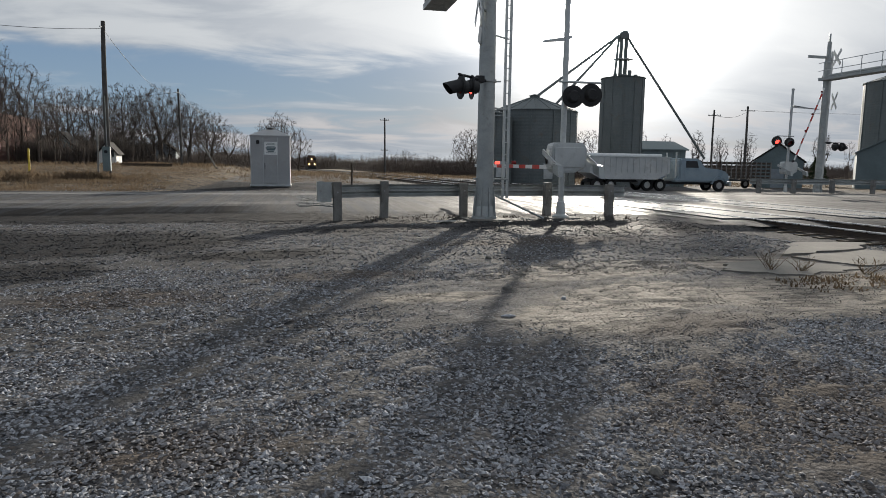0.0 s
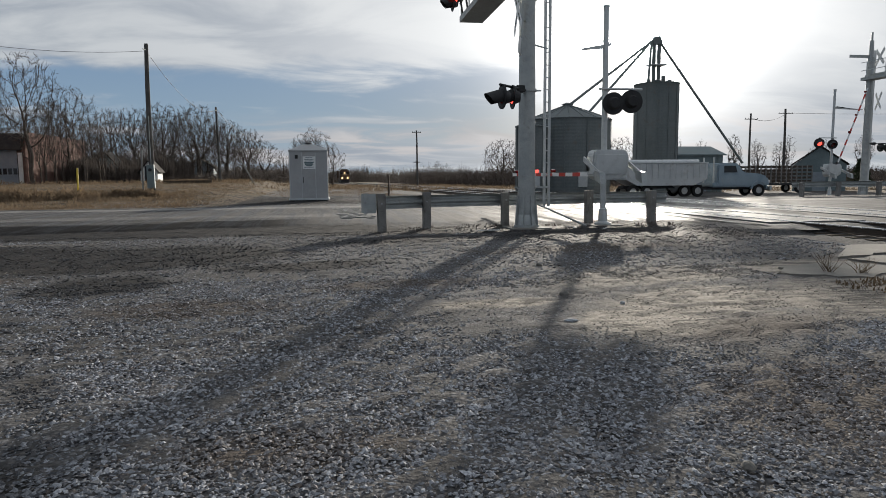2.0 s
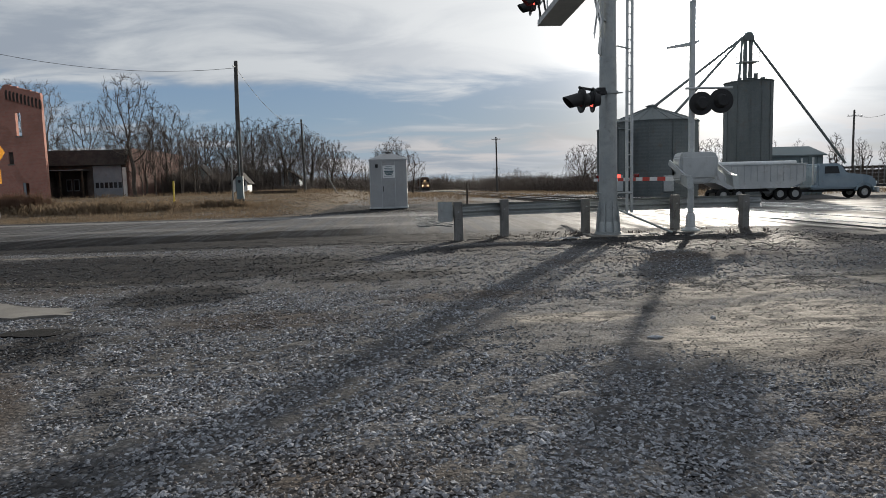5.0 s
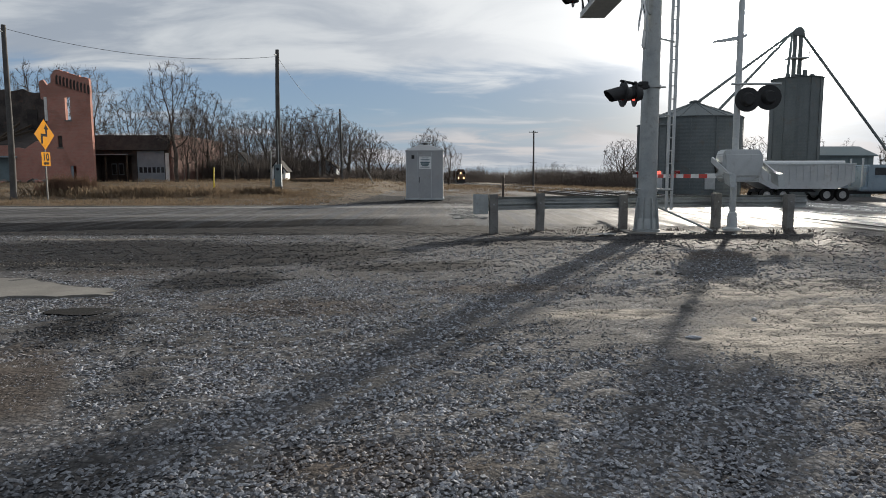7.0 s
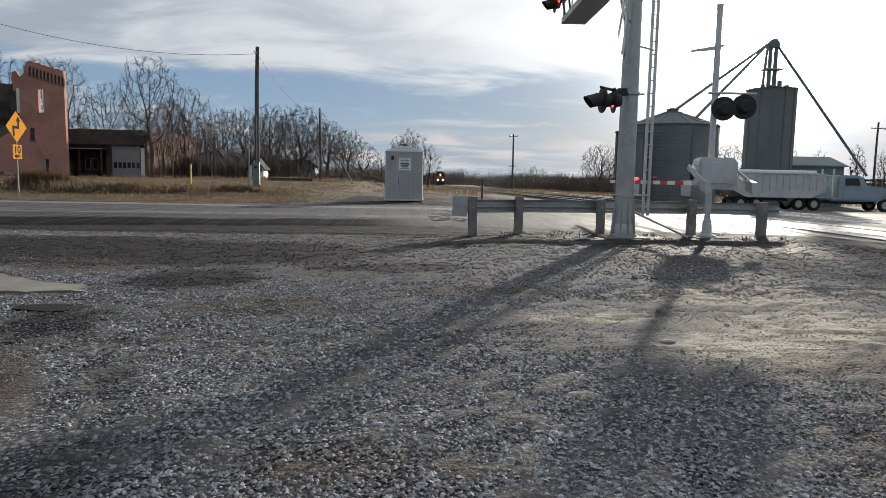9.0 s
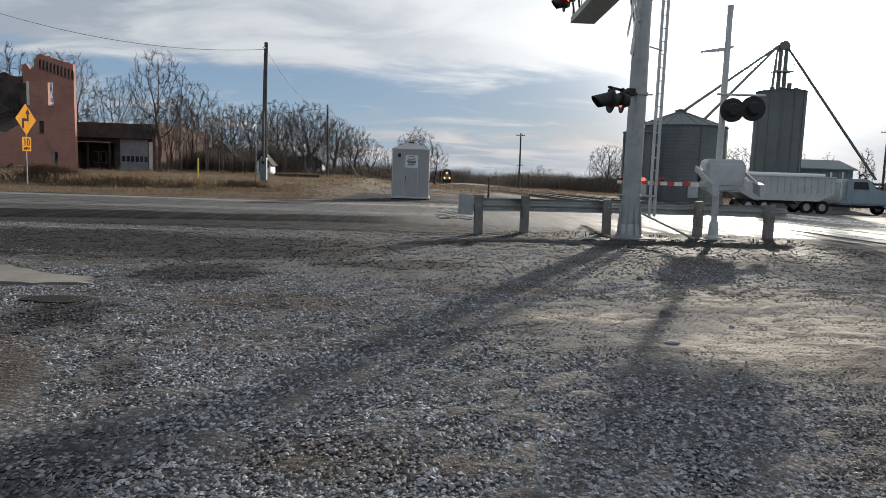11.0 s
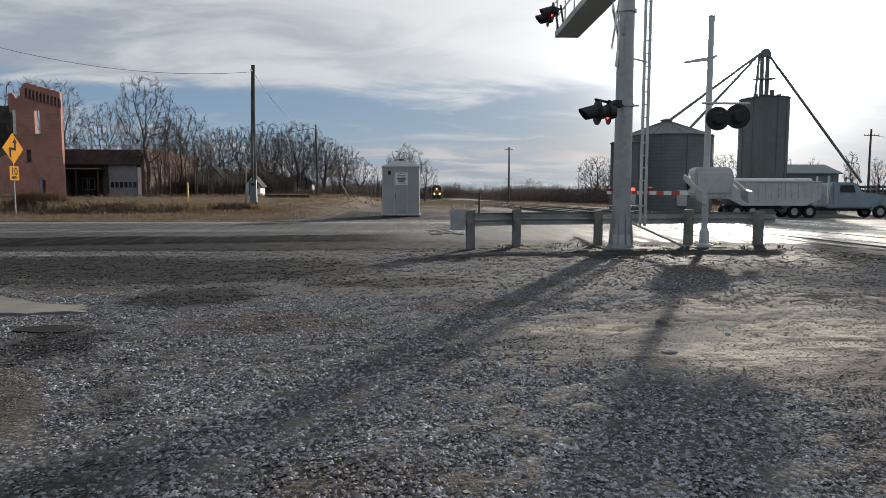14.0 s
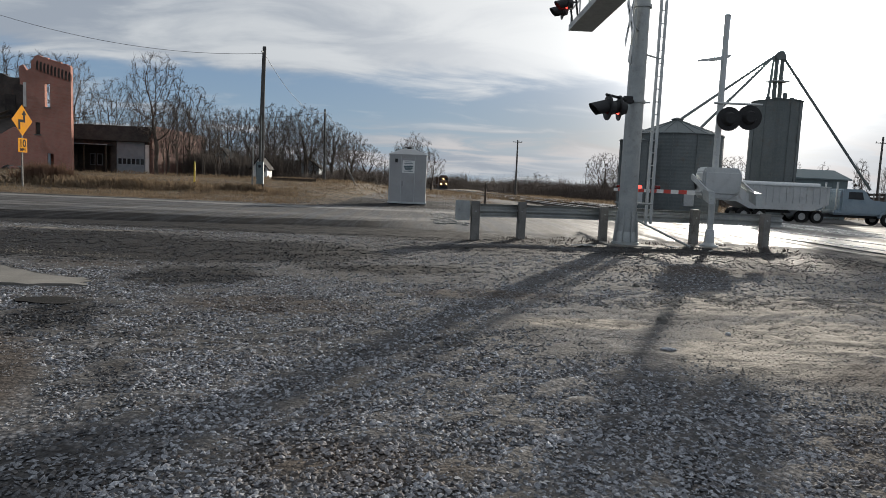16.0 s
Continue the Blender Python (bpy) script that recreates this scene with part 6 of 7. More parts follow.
hut(-27.9, 88.5, 3.0, 3.0, 2.0, 3.8, M_SHED, "small blue-grey house half hidden by bare trees")
hut(-21.1, 82.0, 1.9, 2.4, 1.3, 2.5, M_WHITE, "small white shed behind the utility pole")
hut(-22.0, 118.0, 4.5, 5.0, 2.3, 3.8, M_SIDING, "low pale shed beneath the far trees")
hut(-27.0, 130.0, 9.0, 6.0, 2.4, 3.6, M_SHED, "low dark house behind the far trees")
hut(54.0, 175.0, 3.2, 3.0, 3.2, 5.6, M_SOOT_SHADE, "small dark hut on the far rise")


# ---- bare trees ----
def bare_tree(seed, height, width, clear, crowd=800, lean=0.0, twigs=3, low=0.0, tip=0.013, stout=1.7):
    """A bare winter tree that grows into its crown's space: clear is the height of the first fork, low pulls the crown's widest part down.
    Returns the meshes of its trunk with the main limbs, and of its crown of branches and fine twigs."""
    gen = np.random.default_rng(seed)
    mid, half = (clear + height) / 2, (height - clear) / 2
    aims = []
    lobes = [(gen.uniform(-0.55, 0.55, 2) * width / 2, mid + gen.uniform(-0.5, 0.5) * half, gen.uniform(0.45, 0.7)) for _ in range(6)]
    while len(aims) < crowd:
        p = gen.uniform(-1, 1, 3)
        if p @ p > 1:
            continue
        q = np.array((p[0] * width / 2, p[1] * width / 2, mid + half * p[2]))
        q[:2] *= 1.0 - low * p[2] * 0.5
        inside = any(np.hypot(*(q[:2] - c)) / (k * width / 2) < 1 and abs(q[2] - z) / (k * half) < 1.1 for c, z, k in lobes)
        if inside or gen.random() < 0.3:
            aims.append(q)
    aims = np.array(aims)
    step, kill, reach = height / 30, height / 19, height / 2.6
    nodes, parent, heading = [np.array((0.0, 0.0, -0.3))], [-1], [np.array((0.0, 0.0, 1.0))]
    bend = np.array((lean, 0.3 * lean, 0))
    while nodes[-1][2] < clear:
        d = np.array((0, 0, 1.0)) + bend + gen.normal(0, 0.09, 3)
        d /= np.linalg.norm(d)
        nodes.append(nodes[-1] + d * step)
        parent.append(len(nodes) - 2)
        heading.append(d)
    near = np.full(len(aims), 1e9)
    who = np.zeros(len(aims), int)
    live = np.ones(len(aims), bool)
    fresh = 0
    for _ in range(110):
        for i in range(fresh, len(nodes)):
            dist = np.linalg.norm(aims - nodes[i], axis=1)
            better = dist < near
            near[better], who[better] = dist[better], i
        fresh = len(nodes)
        live &= near > kill
        use = live & (near < reach)
        if not use.any():
            break
        for i in np.unique(who[use]):
            pull = aims[use & (who == i)] - nodes[i]
            d = (pull / np.linalg.norm(pull, axis=1)[:, None]).sum(0)
            d = d / (np.linalg.norm(d) + 1e-6) + 0.4 * heading[i] + gen.normal(0, 0.18, 3)
            d /= np.linalg.norm(d)
            nodes.append(nodes[i] + d * step)
            parent.append(int(i))
            heading.append(d)
    count = len(nodes)
    power = np.zeros(count)
    kids = np.zeros(count, int)
    for i in range(count - 1, 0, -1):
        if power[i] == 0:
            power[i] = tip ** 2.05
        power[parent[i]] += power[i]
        kids[parent[i]] += 1
    rad = power ** (1 / 2.05)
    rad = rad * (1 + stout * (rad / rad[1]) ** 0.8)
    rad[0] = rad[1] * 1.3
    sets = {"trunk": ([], []), "crown": ([], [])}

    def link(nm, p, q, r0, r1, n):
        vs, fs = sets[nm]
        d = Vector(q - p).normalized()
        u = d.orthogonal().normalized()
        v = d.cross(u)
        base = len(vs)
        for c, r in ((Vector(p), r0), (Vector(q) + d * r1 * 0.4, r1)):
            for k in range(n):
                o = u * math.cos(2 * math.pi * k / n) + v * math.sin(2 * math.pi * k / n)
                vs.append((c + o * r)[:])
        fs.extend((base + k, base + (k + 1) % n, base + n + (k + 1) % n, base + n + k) for k in range(n))

    vs, fs = sets["crown"]
    for i in range(1, count):
        p, q = nodes[parent[i]], nodes[i]
        thick = rad[i] > 0.3 * rad[1]
        link("trunk" if thick else "crown", p, q, min(rad[parent[i]], rad[i] * 1.3), rad[i], 8 if thick else (4 if rad[i] > 0.06 else 3))
        if rad[i] < 4.4 * tip:
            for _ in range(twigs if kids[i] else twigs + 4):
                d = heading[i] * 0.9 + gen.normal(0, 0.55, 3) + (0, 0, 0.2)
                d = Vector(d).normalized()
                at = Vector(p + (q - p) * gen.random())
                ln = step * gen.uniform(0.7, 1.9)
                for g in range(2):
                    u = d.orthogonal().normalized() * tip * 0.98
                    v = d.cross(u).normalized() * tip * 0.98
                    n = len(vs)
                    vs.extend([(at + u)[:], (at - u * 0.5 + v * 0.87)[:], (at - u * 0.5 - v * 0.87)[:], (at + d * ln)[:]])
                    fs.extend([(n, n + 1, n + 3), (n + 1, n + 2, n + 3), (n + 2, n, n + 3)])
                    at = at + d * ln * 0.5
                    d = (d + Vector(gen.normal(0, 0.35, 3))).normalized()
                    ln *= 0.7
    out = []
    for nm, mat in (("trunk", M_BARK), ("crown", M_TWIG)):
        me = bpy.data.meshes.new(nm)
        me.from_pydata(sets[nm][0], [], sets[nm][1])
        me.materials.append(mat)
        out.append(me)
    return out


# broad oak, upright oval, spreading crooked, tall vase, small round, slender sapling
KINDS = [bare_tree(11, 12, 10.0, 2.6, 1100, 0.02), bare_tree(23, 12, 6.6, 3.0, 1000, -0.03, stout=0.7), bare_tree(37, 12, 12.5, 2.2, 900, 0.08, 3, 0.5),
         bare_tree(41, 12, 5.4, 3.4, 520, 0.03), bare_tree(59, 12, 9.0, 1.6, 600, 0.0, 3, 0.4), bare_tree(67, 12, 3.2, 2.4, 190, 0.05, 3, 0.0, 0.014, 0.5), bare_tree(83, 12, 11.0, 3.2, 700, -0.06, 4, -0.3)]
TREES = []


def tree(kind, x, y, h, turn, wide=1.0, label="bare grey-brown winter tree with a fine twiggy crown", category="tree", group="bare trees"):
    root = thing("tree", label, category, group=group)
    for nm, me in zip(("trunk", "crown"), KINDS[kind]):
        ob = new(nm, me)
        ob.parent = root
    s = h / 12.0
    root.matrix_basis = pose(x, y, gz(x, y), 0, 0, turn) @ Matrix.Diagonal((s * wide, s * wide, s, 1))
    TREES.append(root)


rng = random.Random(17)
# behind the ruin
for i, (x, h, k) in enumerate(((-62.5, 18.0, 3), (-58.0, 18.2, 1), (-54.2, 17.6, 1), (-67, 17, 3), (-74, 16, 0))):
    tree(k, x, 98 + rng.uniform(-2, 4), h, rng.uniform(0, 360), 0.8, "tall bare tree behind the brick ruin")
# single large trees: x, y, height, kind, turn, breadth
for x, y, h, k, turn, wd in ((-28.7, 69.6, 13.0, 1, 40, 0.92), (-46.5, 98, 13.6, 2, 200, 0.72), (-52.5, 102, 9.5, 4, 60, 0.8), (-42.0, 97, 10.0, 4, 140, 0.9), (-38.5, 99, 11.5, 0, 10, 0.8), (-31.2, 88, 12.2, 1, 75, 1.0),
                             (-34.6, 91, 10.6, 3, 120, 1.1), (-30.6, 100, 10.6, 0, 250, 0.62), (-27.6, 101, 10.8, 6, 30, 0.6), (-33.8, 103, 9.4, 4, 330, 0.8), (-24.4, 105, 12.0, 0, 160, 0.72), (-26.2, 109, 10.6, 6, 20, 0.7),
                             (-20.1, 108, 12.2, 6, 95, 0.78), (-22.2, 112, 11.0, 2, 15, 0.6), (-16.4, 110, 10.0, 0, 300, 0.8), (-18.6, 116, 9.6, 4, 45, 0.8), (-13.6, 114, 8.8, 6, 210, 0.8), (-11.2, 118, 7.0, 2, 90, 0.85),
                             (-29.0, 114, 11.0, 4, 70, 0.8), (-25.0, 118, 11.6, 1, 130, 0.9), (-21.5, 119, 11.4, 4, 190, 0.8), (-17.8, 121, 10.6, 1, 250, 0.9), (-14.8, 120, 9.4, 4, 310, 0.8), (-32.6, 110, 11.4, 1, 15, 1.0), (-4.4, 139, 10.8, 6, 150, 0.75),
                             (-8.2, 122, 5.4, 4, 10, 0.9), (-2.9, 132, 11.6, 4, 270, 1.0), (-6.2, 131, 7.4, 3, 180, 0.9), (0.6, 134, 8.6, 4, 100, 0.9)):
    tree(k, x, y, h, turn, wd)
# thicket between the garage and the line
for i in range(16):
    tree((4, 5, 3, 5)[i % 4], rng.uniform(-33, -22) if i % 3 else rng.uniform(-22, -9), rng.uniform(92, 112), rng.uniform(4.0, 7.0), rng.uniform(0, 360), rng.uniform(0.8, 1.1), "thin bare tree in the thicket behind the verge", "tree", "thicket trees")
# saplings before the garage side wall
for i in range(10):
    y = 70.5 + 1.7 * i + rng.uniform(-0.5, 0.5)
    tree((5, 5, 3)[i % 3], -29.6 + 0.16 * i + rng.uniform(-0.4, 0.8), y, rng.uniform(6.0, 8.5), rng.uniform(0, 360), rng.uniform(0.6, 0.9), "slender bare sapling before the garage side wall", "tree", "saplings")
for i in range(7):
    y = rng.uniform(68, 78)
    tree(5, -y * rng.uniform(0.30, 0.39), y, rng.uniform(4.0, 7.0), rng.uniform(0, 360), rng.uniform(0.6, 1.0), "thin bare sapling growing beside the garage", "tree", "saplings")
for i in range(3):
    tree(5, rng.uniform(-38.5, -34.5), rng.uniform(67.5, 70.0), rng.uniform(1.6, 2.6), rng.uniform(0, 360), 1.0, "thin bare sapling growing before the garage", "tree", "saplings")
# right of the tracks and far behind the yard
for i, (x, y, h, k) in enumerate(((40.0, 150, 11.0, 0), (36.5, 152, 6.5, 5), (44.0, 150, 8.5, 2), (48, 148, 8, 3), (52, 120, 9, 1), (60, 128, 10, 2), (23.4, 142, 5.6, 3), (25.5, 144, 5.0, 4), (21.5, 143, 4.4, 3), (31.0, 150, 4.6, 4))):
    tree(k, x, y, h, rng.uniform(0, 360), 1.1, "bare tree in the brush beside the railway")
for i in range(27):
    x = 54 + 3.4 * i + rng.uniform(-2, 2)
    tree((5, 3, 5, 5, 3)[i % 5], x, 125 + rng.uniform(-12, 14), rng.uniform(7, 11), rng.uniform(0, 360), 1.0, "bare tree standing behind the grain yard")


def brush_band(name, spots, seed, label, mat=M_BRUSH):
    """Dense bare brush as one mesh of forked twigs."""
    rng = random.Random(seed)
    vs, fs = [], []
    for x, y, h, wd in spots:
        g = gz(x, y) - 0.1
        for k in range(11):
            a, lean = rng.uniform(0, 2 * math.pi), rng.uniform(0.1, 0.75) * wd
            bx, by = x + rng.uniform(-0.6, 0.6) * wd, y + rng.uniform(-0.6, 0.6) * wd
            hh = h * rng.uniform(0.6, 1.05)
            p0 = Vector((bx, by, g))
            p1 = p0 + Vector((math.cos(a) * lean * 0.4, math.sin(a) * lean * 0.4, hh * 0.5))
            segs = [(p0, p1, 0.028 * h ** 0.5)]
            for j in range(6):
                b = a + rng.uniform(-1.9, 1.9)
                p2 = p1 + Vector((math.cos(b) * lean * rng.uniform(0.3, 0.9), math.sin(b) * lean * rng.uniform(0.3, 0.9), hh * rng.uniform(0.12, 0.48)))
                segs.append((p0.lerp(p1, rng.uniform(0.5, 1.0)), p2, 0.014 * h ** 0.5))
            for q0, q1, r in segs:
                d = (q1 - q0).normalized()
                u = d.orthogonal().normalized()
                v = d.cross(u)
                n = len(vs)
                for i in range(3):
                    o = (u * math.cos(2.094 * i) + v * math.sin(2.094 * i)) * r
                    vs.append((q0 + o)[:])
                vs.append(q1[:])
                fs += [(n, n + 1, n + 3), (n + 1, n + 2, n + 3), (n + 2, n, n + 3)]
    me = bpy.data.meshes.new(name)
    me.from_pydata(vs, [], fs)
    me.materials.append(mat)
    return tagged(new(name, me), label, "brush", kind="stuff")


rng = random.Random(29)
# far wood along the horizon, thick brush by the line, undergrowth at the left
brush_band("far_wood", [(rng.uniform(-70, 190) if i % 4 else rng.uniform(-260, 420), 330 + rng.uniform(-40, 60), rng.uniform(4.0, 7.0) + rng.choice((0, 0, 0, 1.5, 2.5, 3.5)), 4.5) for i in range(1250)], 1, "grey-brown bare wood along the horizon")
brush_band("trackside_brush", [(16.5 + rng.uniform(0, 1) ** 0.8 * 45, 125 + rng.uniform(0, 70), rng.uniform(2.2, 5.2), 2.8) for _ in range(620)], 2, "tangled bare brush beside the railway")
brush_band("undergrowth", [(rng.uniform(-33, -4), rng.uniform(98, 135), rng.uniform(0.7, 1.7), 2.0) for _ in range(300)], 3, "tangled bare undergrowth beneath the trees")
brush_band("yard_brush", [(rng.uniform(45, 170), rng.uniform(105, 135), rng.uniform(2.0, 4.5), 2.6) for _ in range(420)], 4, "bare brush behind the grain yard")
brush_band("thicket", [(rng.uniform(-31, -7), rng.uniform(92, 112), rng.uniform(1.0, 2.2), 1.8) for _ in range(90)] + [(rng.uniform(-34, -21), rng.uniform(93, 104), rng.uniform(3.0, 5.6), 1.8) for _ in range(170)], 8, "dark tangled saplings behind the verge", M_TWIG)
brush_band("hedge", [(rng.uniform(-29.5, -22.8), rng.uniform(78, 84), rng.uniform(1.6, 4.2), 1.2) for _ in range(75)], 9, "bare brush before the small houses", M_TWIG)
brush_band("ruin_brush", [(rng.uniform(-75, -30), rng.uniform(98, 108), rng.uniform(2, 4.0), 2.2) for _ in range(170)], 5, "bare brush behind the old buildings")


# ---- grass, weeds, litter ----
def grass(name, clumps, seed, label, mat=M_GRASS, blades=14):
    rng = random.Random(seed)
    vs, fs = [], []
    for x, y, h, wd in clumps:
        g = gz(x, y) - 0.02
        for k in range(blades):
            a = rng.uniform(0, 2 * math.pi)
            bx, by = x + rng.uniform(-wd, wd), y + rng.uniform(-wd, wd)
            hh, out = h * rng.uniform(0.4, 1.1), h * rng.uniform(0.1, 0.8)
            t = 0.012 + 0.006 * h
            n = len(vs)
            c, s = math.cos(a), math.sin(a)
            vs += [(bx - s * t, by + c * t, g), (bx + s * t, by - c * t, g), (bx + c * out * 0.4 + s * t * 0.7, by + s * out * 0.4 - c * t * 0.7, g + hh * 0.7), (bx + c * out, by + s * out, g + hh)]
            fs += [(n, n + 1, n + 2), (n, n + 2, n + 3)]
    me = bpy.data.meshes.new(name)
    me.from_pydata(vs, [], fs)
    me.materials.append(mat)
    return tagged(new(name, me), label, "grass", kind="stuff")


rng = random.Random(31)
grass("verge_grass", [(rng.uniform(-48, -6.5), 30.6 + 29.5 * rng.random() ** 1.4, rng.uniform(0.03, 0.15) + (0.12 if rng.random() < 0.12 else 0.0), 0.5) for _ in range(6000)], 1, "dry tan grass on the road verge", blades=11)
brush_band("dead_bush", [(-24.6 + rng.gauss(0, 0.7), 42 + rng.gauss(0, 0.4), rng.uniform(1.0, 1.75), 0.55) for _ in range(80)] + [(-22.6 + rng.gauss(0, 0.9), 42 + rng.gauss(0, 0.5), rng.uniform(0.3, 0.8), 0.5) for _ in range(50)], 12, "low brown dead bush on the verge", M_DEADBUSH)
grass("tall_grass", [(-19.5 + rng.gauss(0, 2.0), 41 + rng.gauss(0, 1.0), rng.uniform(0.25, 0.75), 0.5) for _ in range(210)] + [(-12.0 + rng.gauss(0, 0.7), 42.0 + rng.gauss(0, 0.4), rng.uniform(0.3, 0.6), 0.3) for _ in range(40)]
      + [(rng.uniform(-19, -8), rng.uniform(38, 46), rng.uniform(0.1, 0.3), 0.5) for _ in range(160)], 2, "tall dry tan grass clumps on the verge", blades=26)
grass("bank_grass", [(rng.uniform(-10, 5), rng.uniform(46, 66), rng.uniform(0.04, 0.16), 0.45) for _ in range(700)], 6, "sparse dry grass behind the equipment cabinet", blades=10)
grass("field_grass", [(rng.uniform(-34, 60), rng.uniform(62, 140), rng.uniform(0.15, 0.5), 0.9) for _ in range(2600)], 3, "rough dry grass beyond the verge")
grass("post_weeds", [(rng.uniform(1.5, 8.8), 15.6 + rng.gauss(0, 0.5), rng.uniform(0.03, 0.09), 0.15) for _ in range(110)], 4, "dry weeds round the guardrail posts", M_BRUSH, 9)
grass("lot_weeds", [(rng.uniform(8.0, 12.0), rng.uniform(4.6, 6.8), rng.uniform(0.05, 0.17), 0.2) for _ in range(120)] + [(rng.uniform(5.6, 8.0), rng.uniform(5.6, 6.3), rng.uniform(0.03, 0.1), 0.15) for _ in range(60)], 5, "dry weeds at the edge of the concrete pads", blades=12)


def weed(x, y, h, seed):
    rng = random.Random(seed)
    bm = B()
    for k in range(11):
        a = rng.uniform(0, 6.28)
        p = Vector((rng.uniform(-0.03, 0.03), rng.uniform(-0.03, 0.03), -0.02))
        r = 0.006
        for j in range(4):
            q = p + Vector((math.cos(a) * 0.05, math.sin(a) * 0.05, h / 4 * rng.uniform(0.6, 1.2)))
            rod(bm, p, q, r, r * 0.7, n=4)
            if j > 0:
                rod(bm, p, p + Vector((math.cos(a + 1.4) * 0.07, math.sin(a + 1.4) * 0.07, 0.06)), r * 0.6, 0.002, n=3)
            p, r, a = q, r * 0.7, a + rng.uniform(-0.6, 0.6)
    ob = part("weed", bm, M_GRASS)
    ob.matrix_basis = pose(x, y, gz(x, y))
    tagged(ob, "small dead branching weed growing through the concrete pad", "weed", group="dead weeds")


weed(6.15, 6.9, 0.30, 1)
weed(6.45, 6.75, 0.22, 2)
weed(7.1, 6.4, 0.22, 3)


def rock(x, y, s, seed, label, mat=None):
    rng = random.Random(seed)
    bm = B()
    bmesh.ops.create_icosphere(bm, subdivisions=2, radius=1.0)
    for v in bm.verts:
        k = 1 + 0.35 * noise.noise(v.co * 1.3 + Vector((seed, 0, 0)))
        v.co = Vector((v.co.x * s[0] * k, v.co.y * s[1] * k, v.co.z * s[2] * k))
    ob = part("rock", bm, mat or M_STONE)
    ob.matrix_basis = pose(x, y, gz(x, y) + s[2] * 0.5, 0, 0, rng.uniform(0, 360))
    tagged(ob, label, "rock", group="loose rocks")


rock(2.32, 6.22, (0.07, 0.05, 0.04), 1, "fist-sized grey rock lying on packed fines", M_CONC)
rock(1.9, 4.93, (0.06, 0.025, 0.018), 2, "flat pale stone lying on packed fines")
rock(0.24, 4.18, (0.05, 0.03, 0.014), 3, "flat grey stone among the gravel", M_CONC)
rock(1.61, 2.02, (0.035, 0.03, 0.025), 4, "small grey rock among the gravel", M_CONC)
rock(2.71, 5.62, (0.03, 0.025, 0.02), 5, "small pale stone on packed fines")
rock(2.75, 8.4, (0.05, 0.04, 0.035), 6, "small grey rock before the signal mast", M_CONC)


def litter(x, y, s, seed):
    rng = random.Random(seed)
    bm = B()
    n = 5
    grid = [[bm.verts.new((s * (i / n - 0.5) * 1.6, s * (j / n - 0.5), 0.02 + rng.uniform(0, 0.035))) for j in range(n)] for i in range(n)]
    for i in range(n - 1):
        for j in range(n - 1):
            bm.faces.new((grid[i][j], grid[i + 1][j], grid[i + 1][j + 1], grid[i][j + 1]))
    bmesh.ops.solidify(bm, geom=bm.faces[:], thickness=0.004)
    ob = part("litter", bm, M_LITTER)
    ob.matrix_basis = pose(x, y, gz(x, y), 0, 0, rng.uniform(0, 360))
    tagged(ob, "crumpled pale litter lying by the signal mast", "litter", group="litter")


for i, (x, y, s) in enumerate(((3.3, 14.2, 0.28), (3.55, 14.3, 0.2), (5.6, 14.6, 0.2), (2.6, 13.6, 0.1), (6.2, 14.0, 0.12), (4.1, 12.1, 0.08), (7.3, 11.9, 0.1))):
    litter(x, y, s, i)

# guy cable and conduit lying behind the mast
bm = B()
rod(bm, (4.85, 15.3, 0.62), (6.1, 14.9, 0.03), 0.025, n=8)
tagged(part("conduit_pipe", bm, M_GALV), "thin steel conduit slanting from the mast to the ground", "pipe")
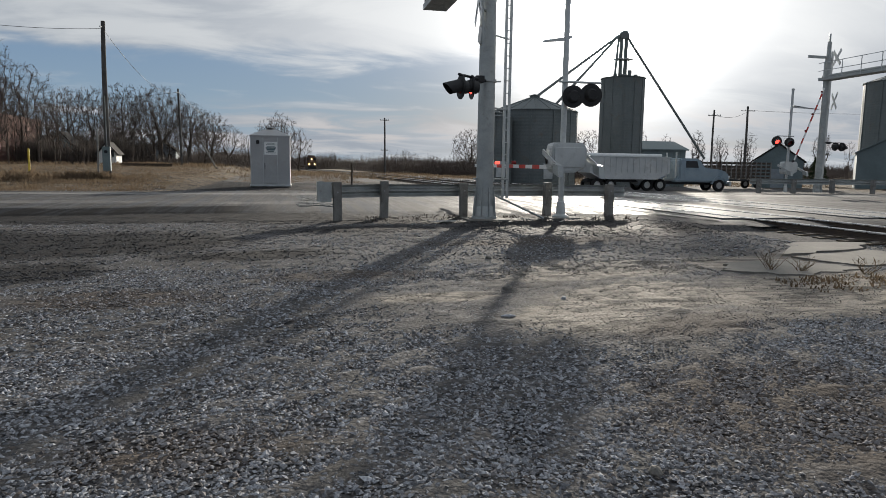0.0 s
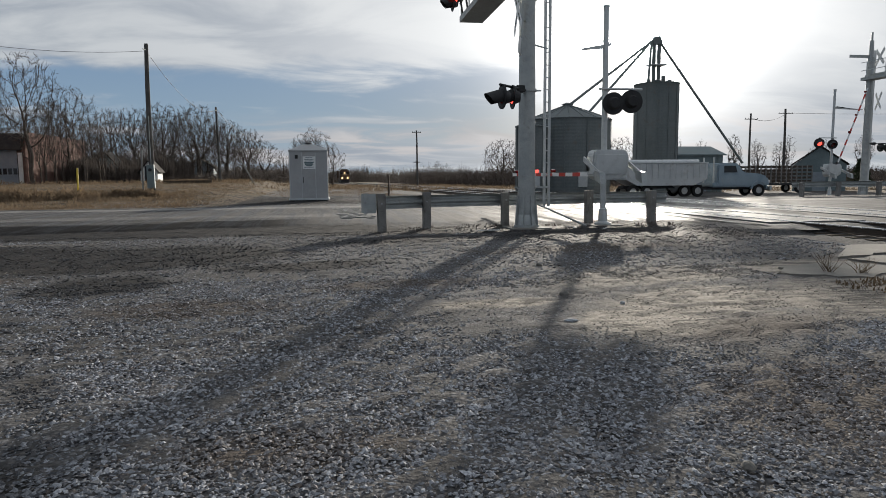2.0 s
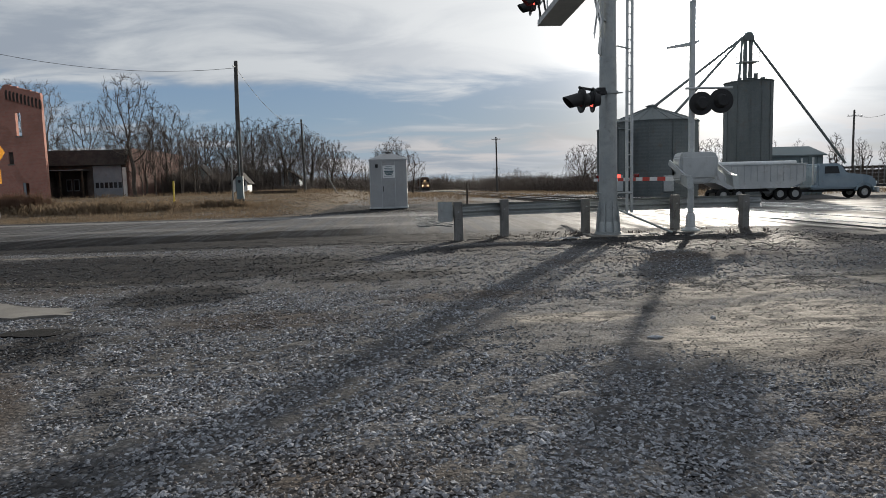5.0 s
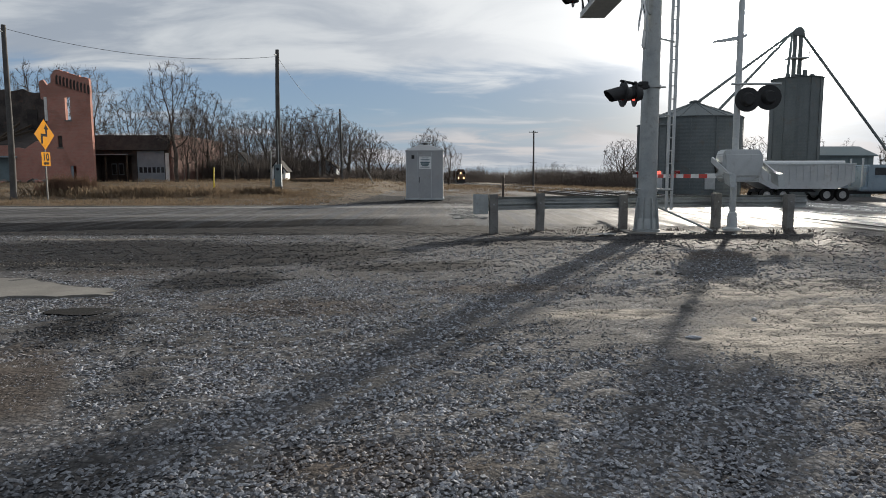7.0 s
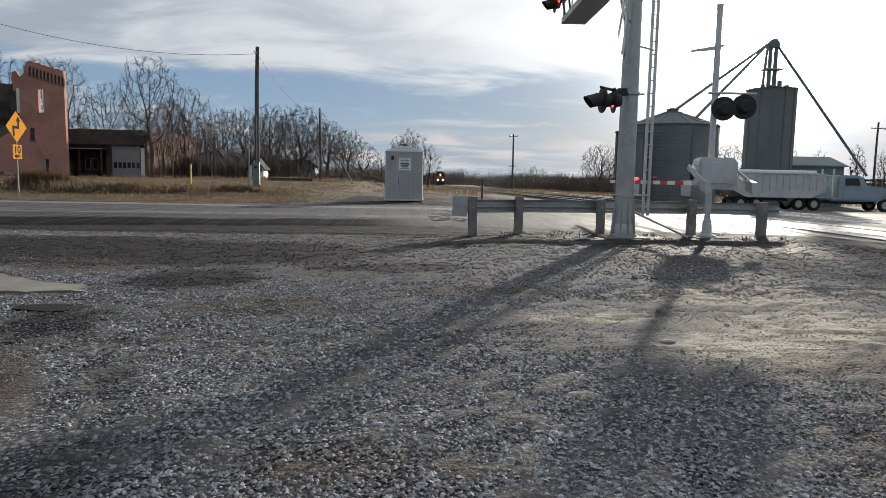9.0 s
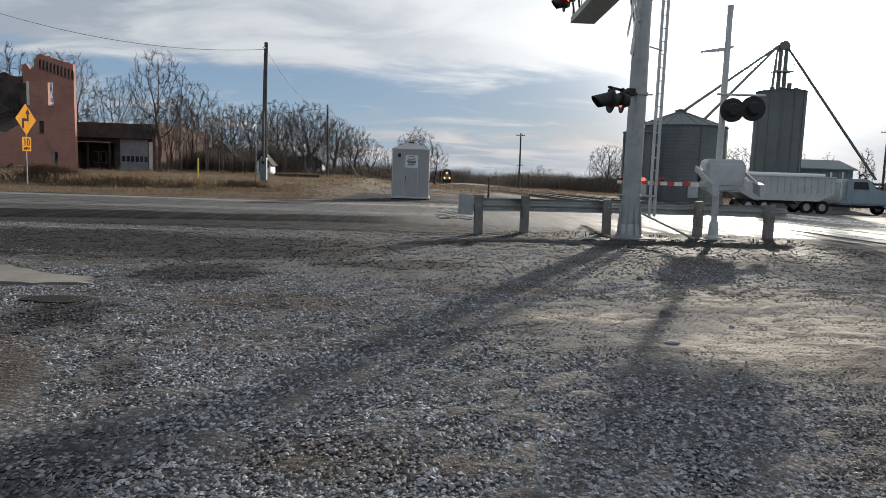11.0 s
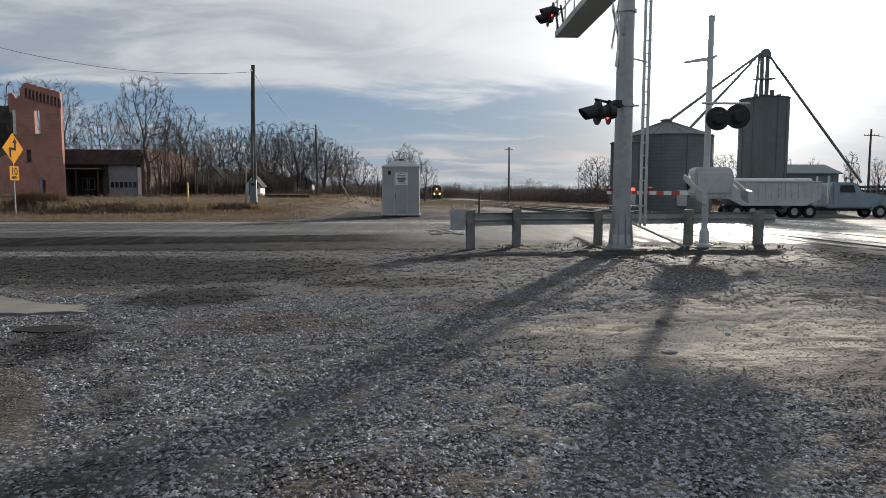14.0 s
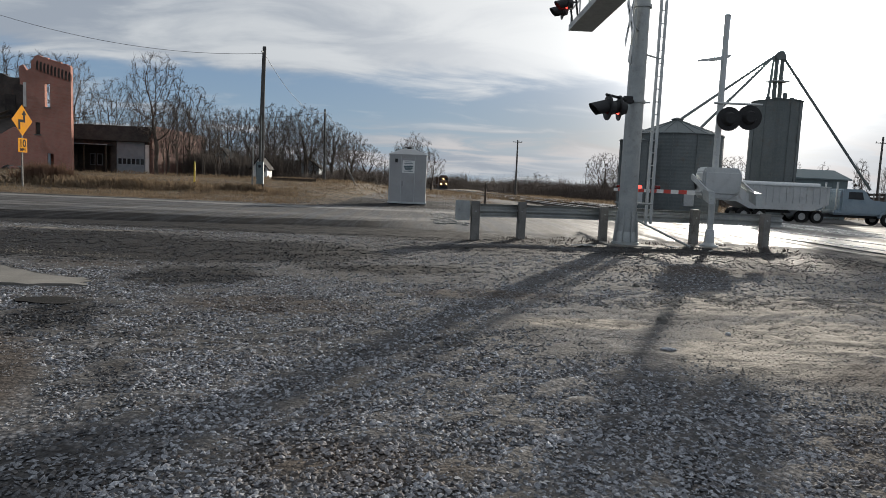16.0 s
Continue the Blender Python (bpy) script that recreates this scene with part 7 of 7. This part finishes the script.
# small things on the verge
bm = B()
bar(bm, (-14.6, 61.0, gz(-14.6, 61) + 0.12), (-10.6, 61.5, gz(-10.6, 61.5) + 0.12), 0.3, 0.25, side=(0, 0, 1))
tagged(part("timber_baulk", bm, M_TIE), "dark timber baulk lying on the grass bank", "timber")
bm = B()
bar(bm, (-7.3, 66, gz(-7.3, 66) - 0.1), (-8.6, 66, gz(-8.6, 66) + 2.2), 0.14, 0.14, side=(0, 1, 0))
tagged(part("leaning_post", bm, M_POST), "pale leaning post on the grass bank", "post")


def conifer(x, y, h):
    """A dark evergreen: trunk and a crown of many short drooping sprays."""
    rng = random.Random(8)
    g = gz(x, y)
    root = thing("evergreen_tree", "small dark evergreen tree beside the metal shed", "tree", pose(x, y, g))
    bm = B()
    rod(bm, (0, 0, -0.2), (0, 0, h * 0.9), 0.12, 0.03, n=8)
    part("trunk", bm, M_BARK, root)
    vs, fs = [], []
    for k in range(900):
        f = rng.random() ** 0.8
        r = (1 - f) * h * 0.38 + 0.1
        a, rr = rng.uniform(0, 6.283), r * rng.uniform(0.3, 1.0)
        p = Vector((math.cos(a) * rr, math.sin(a) * rr, 0.3 + f * (h - 0.3) + rng.uniform(-0.15, 0.15)))
        d = Vector((math.cos(a), math.sin(a), rng.uniform(-0.5, 0.2))).normalized() * rng.uniform(0.25, 0.5)
        s = Vector((-math.sin(a), math.cos(a), rng.uniform(-0.4, 0.4))) * rng.uniform(0.06, 0.14)
        n = len(vs)
        vs += [(p - s)[:], (p + s)[:], (p + d)[:], (p + d * 0.5 + Vector((0, 0, 0.08)))[:]]
        fs += [(n, n + 1, n + 3), (n + 1, n + 2, n + 3), (n + 2, n, n + 3)]
    me = bpy.data.meshes.new("crown")
    me.from_pydata(vs, [], fs)
    me.materials.append(M_EVERGREEN)
    new("crown", me).parent = root


conifer(63.0, 69.0, 3.6)


def puddle_hole(x, y):
    bm = B()
    rng = random.Random(3)
    prism(bm, [(0.34 * math.cos(a) * (1 + rng.uniform(-0.15, 0.15)), 0.17 * math.sin(a) * (1 + rng.uniform(-0.15, 0.15))) for a in [2 * math.pi * k / 18 for k in range(18)]], -0.03, 0.012)
    ob = part("patch", bm, M_DAMP)
    ob.matrix_basis = pose(x, y, gz(x, y))
    tagged(ob, "dark damp pothole in the gravel", "pothole")


puddle_hole(-3.6, 6.0)
